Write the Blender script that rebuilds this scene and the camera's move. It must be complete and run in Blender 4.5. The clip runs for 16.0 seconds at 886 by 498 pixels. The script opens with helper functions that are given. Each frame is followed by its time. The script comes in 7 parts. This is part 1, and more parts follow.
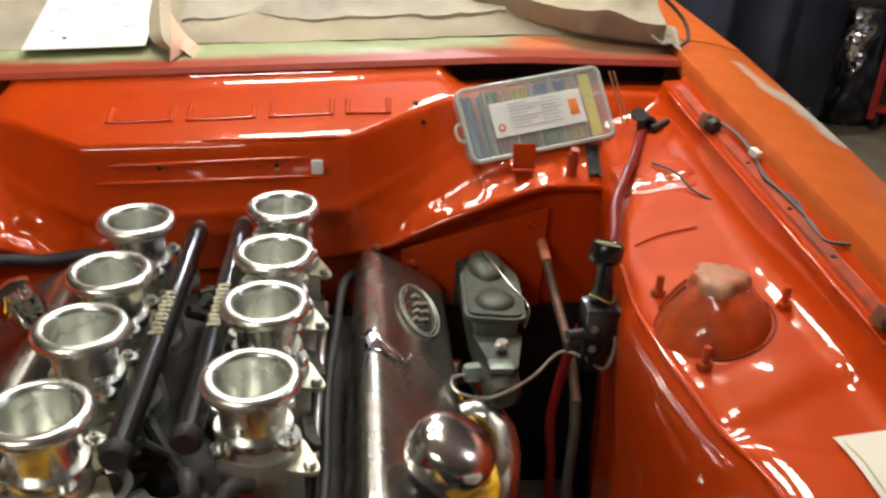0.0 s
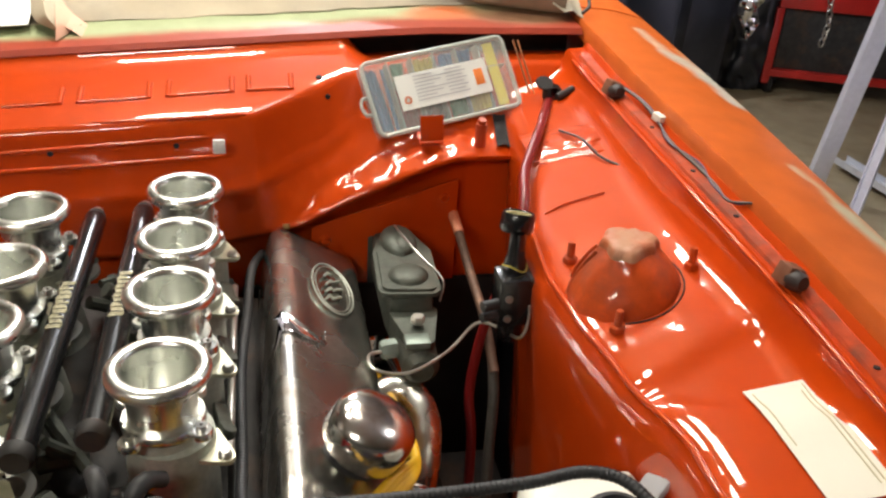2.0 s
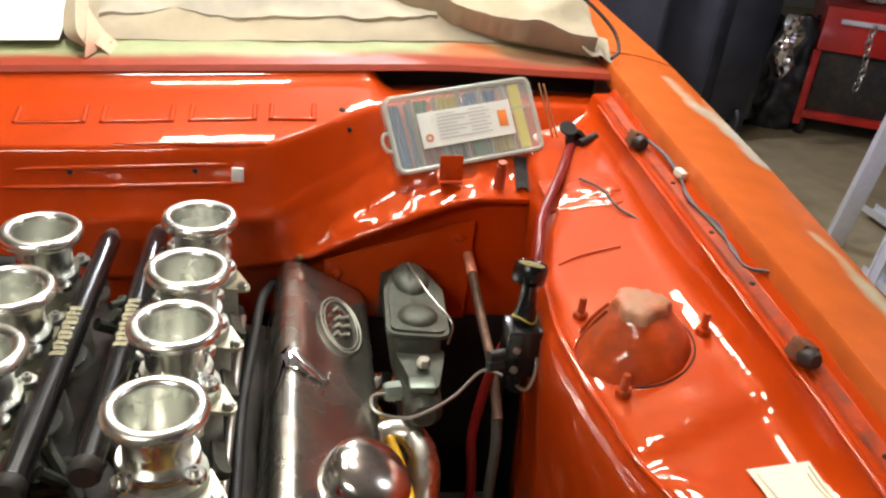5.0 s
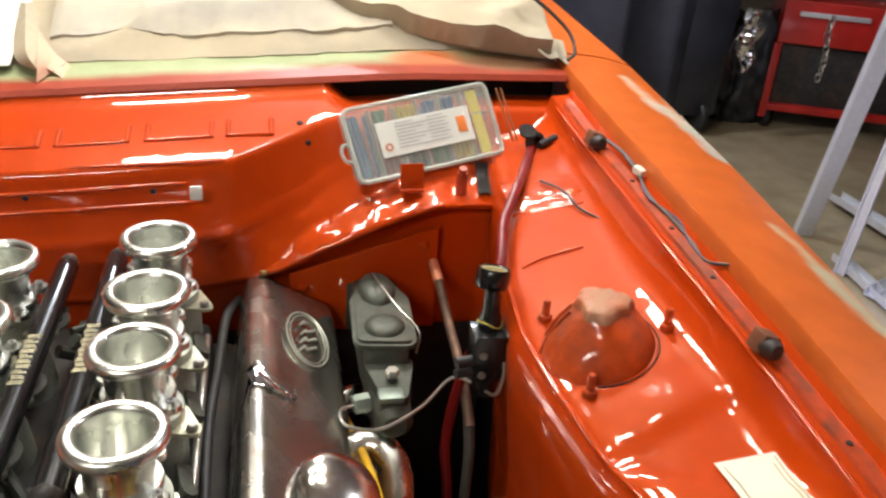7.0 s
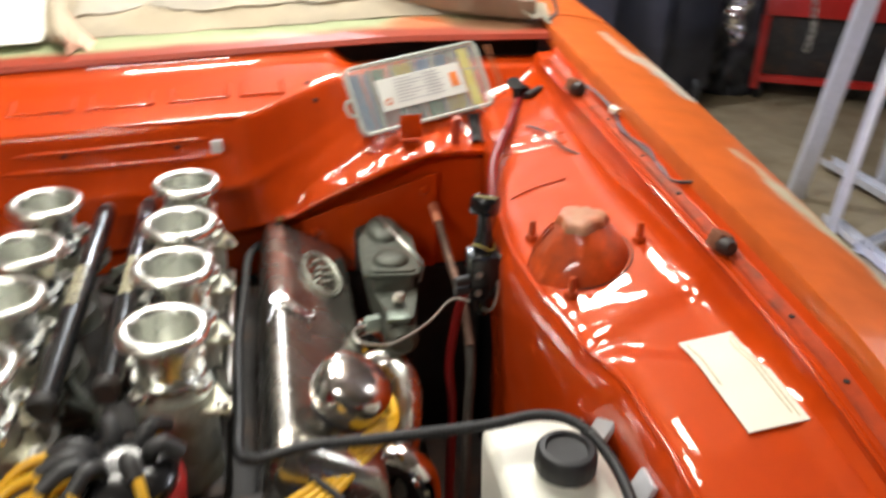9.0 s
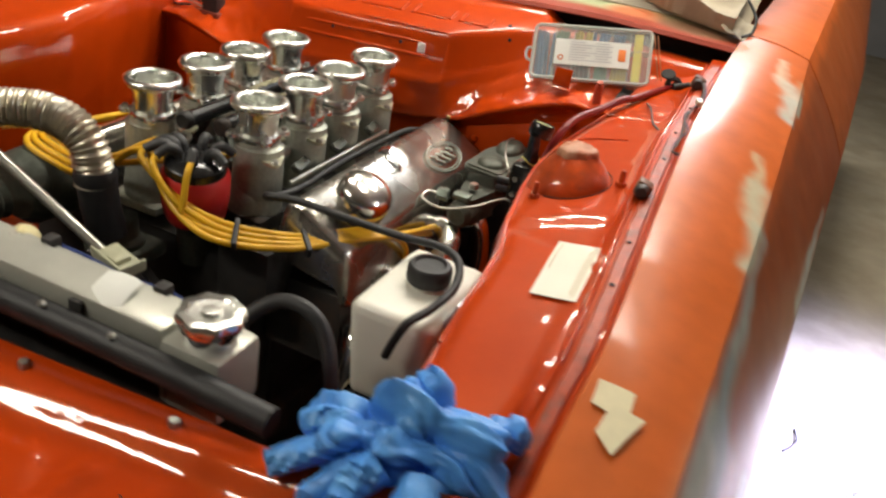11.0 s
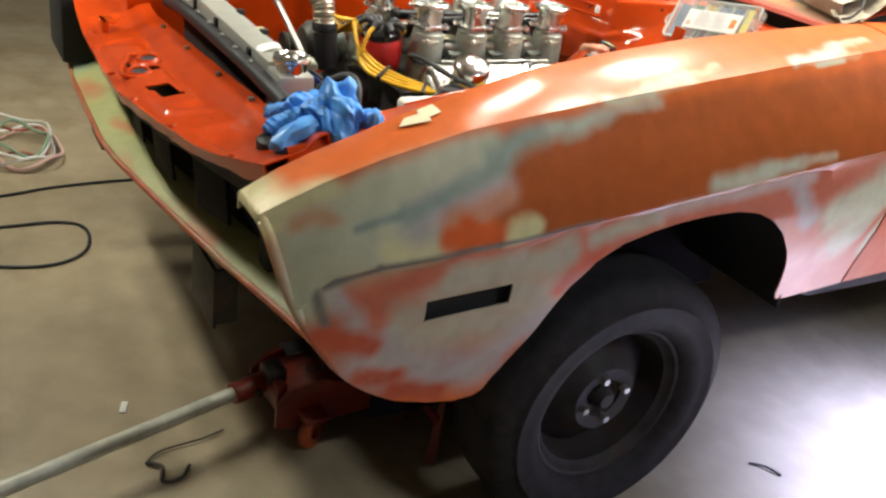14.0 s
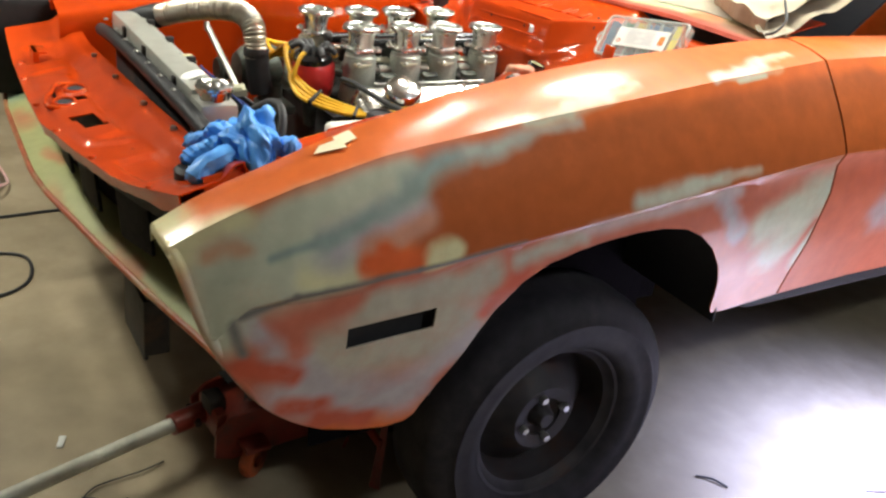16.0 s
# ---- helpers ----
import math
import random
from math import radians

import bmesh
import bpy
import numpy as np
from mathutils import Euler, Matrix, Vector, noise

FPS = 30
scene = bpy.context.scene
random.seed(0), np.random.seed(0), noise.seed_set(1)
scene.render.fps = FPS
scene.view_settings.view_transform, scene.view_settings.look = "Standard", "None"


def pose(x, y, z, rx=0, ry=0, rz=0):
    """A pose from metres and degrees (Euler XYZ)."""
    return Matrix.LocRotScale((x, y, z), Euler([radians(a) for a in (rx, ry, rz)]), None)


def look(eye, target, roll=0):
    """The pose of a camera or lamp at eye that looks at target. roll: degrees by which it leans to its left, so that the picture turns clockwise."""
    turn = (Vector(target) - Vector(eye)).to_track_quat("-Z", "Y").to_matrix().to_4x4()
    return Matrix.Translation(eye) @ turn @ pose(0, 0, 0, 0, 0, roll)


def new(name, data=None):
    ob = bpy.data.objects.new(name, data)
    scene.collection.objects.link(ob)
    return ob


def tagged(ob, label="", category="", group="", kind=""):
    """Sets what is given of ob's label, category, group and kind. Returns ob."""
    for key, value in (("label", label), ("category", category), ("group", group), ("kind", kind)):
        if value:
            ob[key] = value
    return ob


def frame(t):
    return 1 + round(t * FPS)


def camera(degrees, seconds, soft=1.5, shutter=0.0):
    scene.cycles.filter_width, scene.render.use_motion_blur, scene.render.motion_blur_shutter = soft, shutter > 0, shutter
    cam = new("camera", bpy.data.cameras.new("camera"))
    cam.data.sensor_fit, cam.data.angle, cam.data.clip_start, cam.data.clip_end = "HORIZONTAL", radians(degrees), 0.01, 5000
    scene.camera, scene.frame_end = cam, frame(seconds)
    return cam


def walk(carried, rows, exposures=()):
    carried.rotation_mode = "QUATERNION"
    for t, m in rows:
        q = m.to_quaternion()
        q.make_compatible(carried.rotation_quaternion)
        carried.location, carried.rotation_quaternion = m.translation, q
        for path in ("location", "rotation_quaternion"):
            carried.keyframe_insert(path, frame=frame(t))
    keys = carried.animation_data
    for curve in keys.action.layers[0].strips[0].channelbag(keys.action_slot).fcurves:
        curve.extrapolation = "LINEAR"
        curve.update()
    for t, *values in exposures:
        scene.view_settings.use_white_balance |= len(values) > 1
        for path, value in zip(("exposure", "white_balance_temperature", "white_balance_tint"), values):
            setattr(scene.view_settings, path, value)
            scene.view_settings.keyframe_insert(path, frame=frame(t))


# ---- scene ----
cam = camera(53.3, 16.0, 2.4, 0.6)
PATH = [
    (0, (0.18, -0.778, 1.495), (0.37, 0.989, 0.577), 3.2),
    (0.5, (0.19, -0.796, 1.484), (0.435, 0.963, 0.564), 4.3),
    (1, (0.179, -0.783, 1.495), (0.486, 0.961, 0.566), 4.0),
    (1.5, (0.181, -0.766, 1.493), (0.579, 0.941, 0.53), 4.5),
    (2, (0.185, -0.767, 1.488), (0.566, 0.948, 0.531), 3.6),
    (2.5, (0.15, -0.746, 1.504), (0.58, 0.961, 0.554), 7.4),
    (3, (0.165, -0.733, 1.51), (0.544, 0.997, 0.58), 7.7),
    (3.5, (0.166, -0.734, 1.512), (0.456, 1.008, 0.573), 7.4),
    (4, (0.196, -0.731, 1.514), (0.453, 1.002, 0.551), 6.2),
    (4.5, (0.201, -0.744, 1.521), (0.53, 1.001, 0.6), 6.2),
    (4.7, (0.198, -0.744, 1.518), (0.533, 0.997, 0.592), 6.5),
    (6.8, (0.212, -0.732, 1.518), (0.562, 0.992, 0.567), 4.5),
    (7, (0.218, -0.743, 1.518), (0.6, 0.995, 0.604), 4.4),
    (7.5, (0.222, -0.754, 1.522), (0.62, 0.975, 0.599), 2.8),
    (8, (0.228, -0.762, 1.513), (0.664, 0.955, 0.585), 3.0),
    (8.5, (0.217, -0.791, 1.513), (0.751, 0.907, 0.601), 2.4),
    (8.8, (0.194, -0.839, 1.509), (0.664, 0.888, 0.617), 1.6),
    (9, (0.202, -0.894, 1.504), (0.568, 0.842, 0.58), 2.0),
    (9.2, (0.236, -0.972, 1.484), (0.439, 0.807, 0.592), 4.1),
    (9.5, (0.295, -1.085, 1.462), (0.329, 0.687, 0.534), 7.5),
    (9.7, (0.338, -1.132, 1.47), (0.282, 0.631, 0.528), 8.4),
    (11.8, (1.199, -1.269, 1.515), (0.256, 0.212, 0.558), 9.1),
    (12, (1.271, -1.3, 1.506), (0.287, 0.127, 0.508), 8.5),
    (12.2, (1.329, -1.334, 1.489), (0.373, 0.11, 0.489), 9.5),
    (12.5, (1.411, -1.392, 1.488), (0.433, 0.039, 0.489), 10.3),
    (13, (1.646, -1.343, 1.477), (0.389, -0.145, 0.486), 10.3),
    (13.2, (1.768, -1.269, 1.451), (0.433, -0.138, 0.483), 10.7),
    (13.5, (1.891, -1.212, 1.45), (0.482, -0.175, 0.48), 11.1),
    (14, (1.976, -1.207, 1.469), (0.481, -0.232, 0.565), 9.1),
    (14.5, (2.01, -1.201, 1.483), (0.514, -0.214, 0.595), 8.9),
    (15, (2.023, -1.192, 1.481), (0.526, -0.193, 0.609), 8.8),
    (15.5, (2.033, -1.17, 1.481), (0.541, -0.149, 0.626), 8.4),
    (16, (2.01, -1.123, 1.494), (0.528, -0.097, 0.628), 8.2),
]
walk(cam, [(t, look(eye, target, roll)) for t, eye, target, roll in PATH],
     [(0, -0.33, 6500, 10), (0.5, -0.27, 6550, 10), (3, 0.12, 6620, 10), (7.5, 0.04, 6500, 10), (9.7, 0.22, 6420, 10), (11.8, -0.22, 7150, 10),
      (12.6, -0.15, 7200, 10), (13.0, 0.25, 7250, 9), (13.6, 0.70, 6650, 7), (14.5, 0.76, 6480, 6), (16, 0.76, 6380, 6)])

# ---- light ----
EXPOSURE = 0.0
scene.view_settings.exposure = EXPOSURE
world = bpy.data.worlds.new("garage_air")
world.use_nodes = True
world.node_tree.nodes["Background"].inputs[0].default_value = (0.5, 0.55, 0.62, 1)
world.node_tree.nodes["Background"].inputs[1].default_value = 0.05
scene.world = world


def area_lamp(name, m, sx, sy, watts, colour=(1, 0.965, 0.87)):
    lamp = bpy.data.lights.new(name, "AREA")
    lamp.shape, lamp.size, lamp.size_y, lamp.energy, lamp.color = "RECTANGLE", sx, sy, watts, colour
    ob = new(name, lamp)
    ob.matrix_world = m
    return ob


# Last two lamps are added fill for the front and the fender side.
TUBES = [(-0.22, 0.38, 2.5, 90, 8, 0.42), (0.52, 0.51, 2.5, 90, 6, 0.30), (-0.15, 1.11, 2.5, 90, 13, 0.42), (0.62, 1.25, 2.5, 90, 16, 0.42), (0.45, 2.9, 2.5, 90, 52, 0.6), (-1.05, -1.6, 2.5, 90, 26, 1.2), (2.6, 0.4, 2.5, 0, 15, 0.42)]
for x, y, z, turn, watts, long in TUBES:
    area_lamp("tube_light", pose(x, y, z - 0.03, 0, 0, turn), 0.18, long, watts, (0.84, 0.90, 1) if x > 2 or y > 2 else (1, 0.965, 0.87))
spot = bpy.data.lights.new("work_light", "SPOT")
spot.energy, spot.spot_size, spot.spot_blend, spot.shadow_soft_size, spot.color = 560, radians(124), 1.0, 0.08, (0.42, 0.48, 1)
new("work_light", spot).matrix_world = look((1.46, 1.24, 0.66), (1.45, 1.20, 0))

# ---- materials ----


def mat(name, colour, rough=0.5, metal=0.0, coat=0.0, grain=0.0, scale=40.0, bump=0.0, spots=None, spot_scale=6.0, spot_amount=0.5, alpha=1.0, trans=0.0, sheen=0.0, rough_var=0.0, bump_scale=0.0, bump_depth=0.004):
    m = bpy.data.materials.new(name)
    m.use_nodes = True
    nt = m.node_tree
    b = nt.nodes["Principled BSDF"]
    b.inputs["Base Color"].default_value = (*colour, 1)
    b.inputs["Roughness"].default_value = rough
    b.inputs["Metallic"].default_value = metal
    b.inputs["Coat Weight"].default_value = coat
    b.inputs["Coat Roughness"].default_value = 0.06
    b.inputs["Transmission Weight"].default_value = trans
    b.inputs["Alpha"].default_value = alpha
    co = nt.nodes.new("ShaderNodeTexCoord").outputs["Object"]
    out = None
    if grain or spots:
        n1 = nt.nodes.new("ShaderNodeTexNoise")
        n1.inputs["Scale"].default_value, n1.inputs["Detail"].default_value = scale, 6
        nt.links.new(co, n1.inputs["Vector"])
        ramp = nt.nodes.new("ShaderNodeMapRange")
        ramp.inputs["From Min"].default_value, ramp.inputs["From Max"].default_value = 0.3, 0.7
        ramp.inputs["To Min"].default_value, ramp.inputs["To Max"].default_value = 1 - grain, 1 + grain
        nt.links.new(n1.outputs["Fac"], ramp.inputs["Value"])
        mul = nt.nodes.new("ShaderNodeVectorMath")
        mul.operation = "SCALE"
        mul.inputs[0].default_value = colour
        nt.links.new(ramp.outputs[0], mul.inputs["Scale"])
        out = mul.outputs[0]
        if spots:
            n2 = nt.nodes.new("ShaderNodeTexNoise")
            n2.inputs["Scale"].default_value, n2.inputs["Detail"].default_value, n2.inputs["Roughness"].default_value = spot_scale, 8, 0.65
            nt.links.new(co, n2.inputs["Vector"])
            r2 = nt.nodes.new("ShaderNodeMapRange")
            r2.inputs["From Min"].default_value, r2.inputs["From Max"].default_value = 1 - spot_amount - 0.08, 1 - spot_amount + 0.12
            nt.links.new(n2.outputs["Fac"], r2.inputs["Value"])
            mix = nt.nodes.new("ShaderNodeMix")
            mix.data_type = "RGBA"
            nt.links.new(r2.outputs[0], mix.inputs["Factor"])
            nt.links.new(out, mix.inputs["A"])
            mix.inputs["B"].default_value = (*spots, 1)
            out = mix.outputs["Result"]
        nt.links.new(out, b.inputs["Base Color"])
        if rough_var:
            r3 = nt.nodes.new("ShaderNodeMapRange")
            r3.inputs["From Min"].default_value, r3.inputs["From Max"].default_value = 0.3, 0.7
            r3.inputs["To Min"].default_value, r3.inputs["To Max"].default_value = max(0.02, rough - rough_var), rough + rough_var
            n3 = nt.nodes.new("ShaderNodeTexNoise")
            n3.inputs["Scale"].default_value, n3.inputs["Detail"].default_value = spot_scale * 2, 5
            nt.links.new(co, n3.inputs["Vector"])
            nt.links.new(n3.outputs["Fac"], r3.inputs["Value"])
            nt.links.new(r3.outputs[0], b.inputs["Roughness"])
    if bump:
        n4 = nt.nodes.new("ShaderNodeTexNoise")
        n4.inputs["Scale"].default_value, n4.inputs["Detail"].default_value = bump_scale or scale, 4
        nt.links.new(co, n4.inputs["Vector"])
        bp = nt.nodes.new("ShaderNodeBump")
        bp.inputs["Strength"].default_value, bp.inputs["Distance"].default_value = bump, bump_depth
        nt.links.new(n4.outputs["Fac"], bp.inputs["Height"])
        nt.links.new(bp.outputs["Normal"], b.inputs["Normal"])
    return m


ORANGE = (0.53, 0.050, 0.003)
GLOSS = mat("glossy orange enamel", ORANGE, 0.38, 0, 1.0, grain=0.05, scale=25, bump=0.22, bump_scale=5, bump_depth=0.006, spots=(0.46, 0.040, 0.003), spot_scale=3, spot_amount=0.46, rough_var=0.08)
GLOSS.node_tree.nodes["Principled BSDF"].inputs["Specular IOR Level"].default_value = 0.22
GLOSS.node_tree.nodes["Principled BSDF"].inputs["Coat Roughness"].default_value = 0.035


def fine_relief(m, scale, depth, strength):
    """A second, finer relief over a material's first: runs, dust nibs and hammer marks under paint."""
    nt = m.node_tree
    b = nt.nodes["Principled BSDF"]
    co = nt.nodes.new("ShaderNodeTexCoord").outputs["Object"]
    n = nt.nodes.new("ShaderNodeTexNoise")
    n.inputs["Scale"].default_value, n.inputs["Detail"].default_value = scale, 3
    nt.links.new(co, n.inputs["Vector"])
    cut = nt.nodes.new("ShaderNodeMapRange")
    cut.inputs["From Min"].default_value, cut.inputs["From Max"].default_value = 0.52, 0.75
    nt.links.new(n.outputs["Fac"], cut.inputs["Value"])
    bp = nt.nodes.new("ShaderNodeBump")
    bp.inputs["Strength"].default_value, bp.inputs["Distance"].default_value = strength, depth
    nt.links.new(cut.outputs[0], bp.inputs["Height"])
    for link in list(b.inputs["Normal"].links):
        nt.links.new(link.from_socket, bp.inputs["Normal"])
    nt.links.new(bp.outputs["Normal"], b.inputs["Normal"])
    nt.links.new(bp.outputs["Normal"], b.inputs["Coat Normal"])


fine_relief(GLOSS, 17, 0.0010, 0.22)
GLOSS.node_tree.nodes["Principled BSDF"].inputs["Specular Tint"].default_value = (1.0, 0.34, 0.08, 1)
CAST = mat("cast aluminium", (0.44, 0.46, 0.40), 0.48, 0.65, grain=0.12, scale=160, bump=0.15)
POLISHED = mat("polished aluminium", (0.84, 0.85, 0.80), 0.27, 1.0, grain=0.03, scale=90, rough_var=0.05)
CHROME = mat("chrome", (0.82, 0.82, 0.82), 0.07, 1.0)
BLACK_ANOD = mat("black anodised aluminium", (0.012, 0.012, 0.013), 0.25, 0.3, 0.3)
RUBBER = mat("black rubber", (0.016, 0.016, 0.017), 0.55, grain=0.2, scale=60, bump=0.1)
DARK = mat("dark grimy metal", (0.03, 0.028, 0.027), 0.6, 0.3, grain=0.3, scale=30, bump=0.3, spots=(0.09, 0.05, 0.03), spot_scale=8, spot_amount=0.4)
# Near-black that puts the shade of holes and cavities into the colour.
VOID = mat("plain black for dark places", (0.012, 0.011, 0.011), 0.8, grain=0.2, scale=50)
GREYCAST = mat("aged grey cast iron", (0.075, 0.084, 0.068), 0.5, 0.35, grain=0.2, scale=90, bump=0.2, spots=(0.10, 0.09, 0.07), spot_scale=20, spot_amount=0.42)
WHITE_PL = mat("milky white plastic", (0.80, 0.79, 0.70), 0.38, grain=0.03, scale=12, spots=(0.70, 0.68, 0.56), spot_scale=5, spot_amount=0.4)
# Sheenless black that puts the wheel arch's shade into the colour.
SHADE_BLACK = mat("flat black that stands for shade", (0.006, 0.005, 0.006), 0.95, grain=0.2, scale=50)
SHADE_BLACK.node_tree.nodes["Principled BSDF"].inputs["Specular IOR Level"].default_value = 0.03
YELLOW = mat("yellow silicone cable", (0.72, 0.40, 0.015), 0.4, grain=0.05, scale=50)
RED_PL = mat("red moulded plastic", (0.50, 0.02, 0.02), 0.35, grain=0.05, scale=40)
BLUE = mat("blue nitrile", (0.075, 0.31, 0.80), 0.42, grain=0.12, scale=30, bump=0.25, spots=(0.13, 0.42, 0.86), spot_scale=22, spot_amount=0.46)
PAPER = mat("brown masking paper", (0.42, 0.355, 0.25), 0.8, grain=0.06, scale=14, bump=0.25, spots=(0.30, 0.265, 0.21), spot_scale=3, spot_amount=0.48)
WHITE_PAPER = mat("white paper", (0.72, 0.73, 0.68), 0.75, grain=0.02, scale=30)
TAPE = mat("cream masking tape", (0.78, 0.70, 0.46), 0.7, grain=0.05, scale=60, bump=0.1)
CONCRETE = mat("worn concrete", (0.32, 0.26, 0.165), 0.5, grain=0.12, scale=9, bump=0.12, spots=(0.22, 0.172, 0.10), spot_scale=1.6, spot_amount=0.44, rough_var=0.15)
CEILPAINT = mat("dull ceiling board", (0.46, 0.45, 0.42), 0.8, grain=0.04, scale=5)
WALLPAINT = mat("dull wall board", (0.22, 0.21, 0.195), 0.8, grain=0.06, scale=6)
TYRE = mat("dusty tyre rubber", (0.018, 0.016, 0.019), 0.7, grain=0.3, scale=30, bump=0.2, spots=(0.038, 0.034, 0.036), spot_scale=5, spot_amount=0.42)
STEELWHEEL = mat("black painted steel wheel", (0.026, 0.023, 0.025), 0.55, 0.0, grain=0.3, scale=20, spots=(0.04, 0.02, 0.014), spot_scale=9, spot_amount=0.42)
for dull in (TYRE, STEELWHEEL):
    dull.node_tree.nodes["Principled BSDF"].inputs["Specular IOR Level"].default_value = 0.2
ALU = mat("mill aluminium", (0.66, 0.67, 0.72), 0.4, 0.4, grain=0.06, scale=40)
RADALU = mat("bright radiator aluminium", (0.47, 0.47, 0.41), 0.35, 0.35, grain=0.05, scale=35, rough_var=0.1)
REDPAINT = mat("scuffed red enamel", (0.22, 0.026, 0.012), 0.45, grain=0.15, scale=25, bump=0.1, spots=(0.10, 0.035, 0.02), spot_scale=12, spot_amount=0.42)
REDHOSE = mat("red rubber hose", (0.20, 0.009, 0.009), 0.35, grain=0.08, scale=60)
GREY_WIRE = mat("grey cable", (0.06, 0.05, 0.045), 0.5)
CLEAR = mat("clear plastic", (0.66, 0.70, 0.66), 0.16, alpha=0.17, grain=0.1, scale=30)
STEEL = mat("bare steel", (0.48, 0.47, 0.43), 0.3, 0.9, grain=0.08, scale=50)
RUST = mat("brown rusty steel", (0.11, 0.06, 0.04), 0.6, 0.3, grain=0.3, scale=40, spots=(0.30, 0.16, 0.09), spot_scale=20, spot_amount=0.4)
BAG = mat("black plastic sheet", (0.018, 0.019, 0.024), 0.28, grain=0.2, scale=10, bump=0.2)


def patched(name, base, patches, soft=0.35, rough=0.42, coat=0.15):
    """Sanded paint with filler patches: each patch is centre, radii, colour, wobble, in metres."""
    m = bpy.data.materials.new(name)
    m.use_nodes = True
    nt = m.node_tree
    b = nt.nodes["Principled BSDF"]
    b.inputs["Coat Weight"].default_value = coat
    b.inputs["Coat Roughness"].default_value = 0.25
    co = nt.nodes.new("ShaderNodeTexCoord").outputs["Object"]
    wob = nt.nodes.new("ShaderNodeTexNoise")
    wob.inputs["Scale"].default_value, wob.inputs["Detail"].default_value = 7, 5
    nt.links.new(co, wob.inputs["Vector"])
    fine = nt.nodes.new("ShaderNodeTexNoise")
    fine.inputs["Scale"].default_value, fine.inputs["Detail"].default_value = 30, 6
    nt.links.new(co, fine.inputs["Vector"])
    vary = nt.nodes.new("ShaderNodeMapRange")
    vary.inputs["To Min"].default_value, vary.inputs["To Max"].default_value = 0.82, 1.18
    nt.links.new(fine.outputs["Fac"], vary.inputs["Value"])
    off = nt.nodes.new("ShaderNodeVectorMath")
    off.operation = "SUBTRACT"
    nt.links.new(wob.outputs["Color"], off.inputs[0])
    off.inputs[1].default_value = (0.5, 0.5, 0.5)
    last = None
    col = nt.nodes.new("ShaderNodeRGB")
    col.outputs[0].default_value = (*base, 1)
    last = col.outputs[0]
    for centre, radii, colour, wobble, edge in patches:
        sc = nt.nodes.new("ShaderNodeVectorMath")
        sc.operation = "SCALE"
        nt.links.new(off.outputs[0], sc.inputs[0])
        sc.inputs["Scale"].default_value = wobble
        ad = nt.nodes.new("ShaderNodeVectorMath")
        nt.links.new(co, ad.inputs[0])
        nt.links.new(sc.outputs[0], ad.inputs[1])
        sub = nt.nodes.new("ShaderNodeVectorMath")
        sub.operation = "SUBTRACT"
        nt.links.new(ad.outputs[0], sub.inputs[0])
        sub.inputs[1].default_value = centre
        dv = nt.nodes.new("ShaderNodeVectorMath")
        dv.operation = "DIVIDE"
        nt.links.new(sub.outputs[0], dv.inputs[0])
        dv.inputs[1].default_value = radii
        ln = nt.nodes.new("ShaderNodeVectorMath")
        ln.operation = "LENGTH"
        nt.links.new(dv.outputs[0], ln.inputs[0])
        mr = nt.nodes.new("ShaderNodeMapRange")
        mr.interpolation_type = "SMOOTHSTEP"
        mr.inputs["From Min"].default_value, mr.inputs["From Max"].default_value = 1 + edge, 1 - edge
        nt.links.new(ln.outputs["Value"], mr.inputs["Value"])
        mix = nt.nodes.new("ShaderNodeMix")
        mix.data_type = "RGBA"
        nt.links.new(mr.outputs[0], mix.inputs["Factor"])
        nt.links.new(last, mix.inputs["A"])
        mix.inputs["B"].default_value = (*colour, 1)
        last = mix.outputs["Result"]
    mul = nt.nodes.new("ShaderNodeVectorMath")
    mul.operation = "SCALE"
    nt.links.new(last, mul.inputs[0])
    nt.links.new(vary.outputs[0], mul.inputs["Scale"])
    nt.links.new(mul.outputs[0], b.inputs["Base Color"])
    rr = nt.nodes.new("ShaderNodeMapRange")
    rr.inputs["To Min"].default_value, rr.inputs["To Max"].default_value = rough - 0.08, rough + 0.12
    nt.links.new(wob.outputs["Fac"], rr.inputs["Value"])
    nt.links.new(rr.outputs[0], b.inputs["Roughness"])
    return m


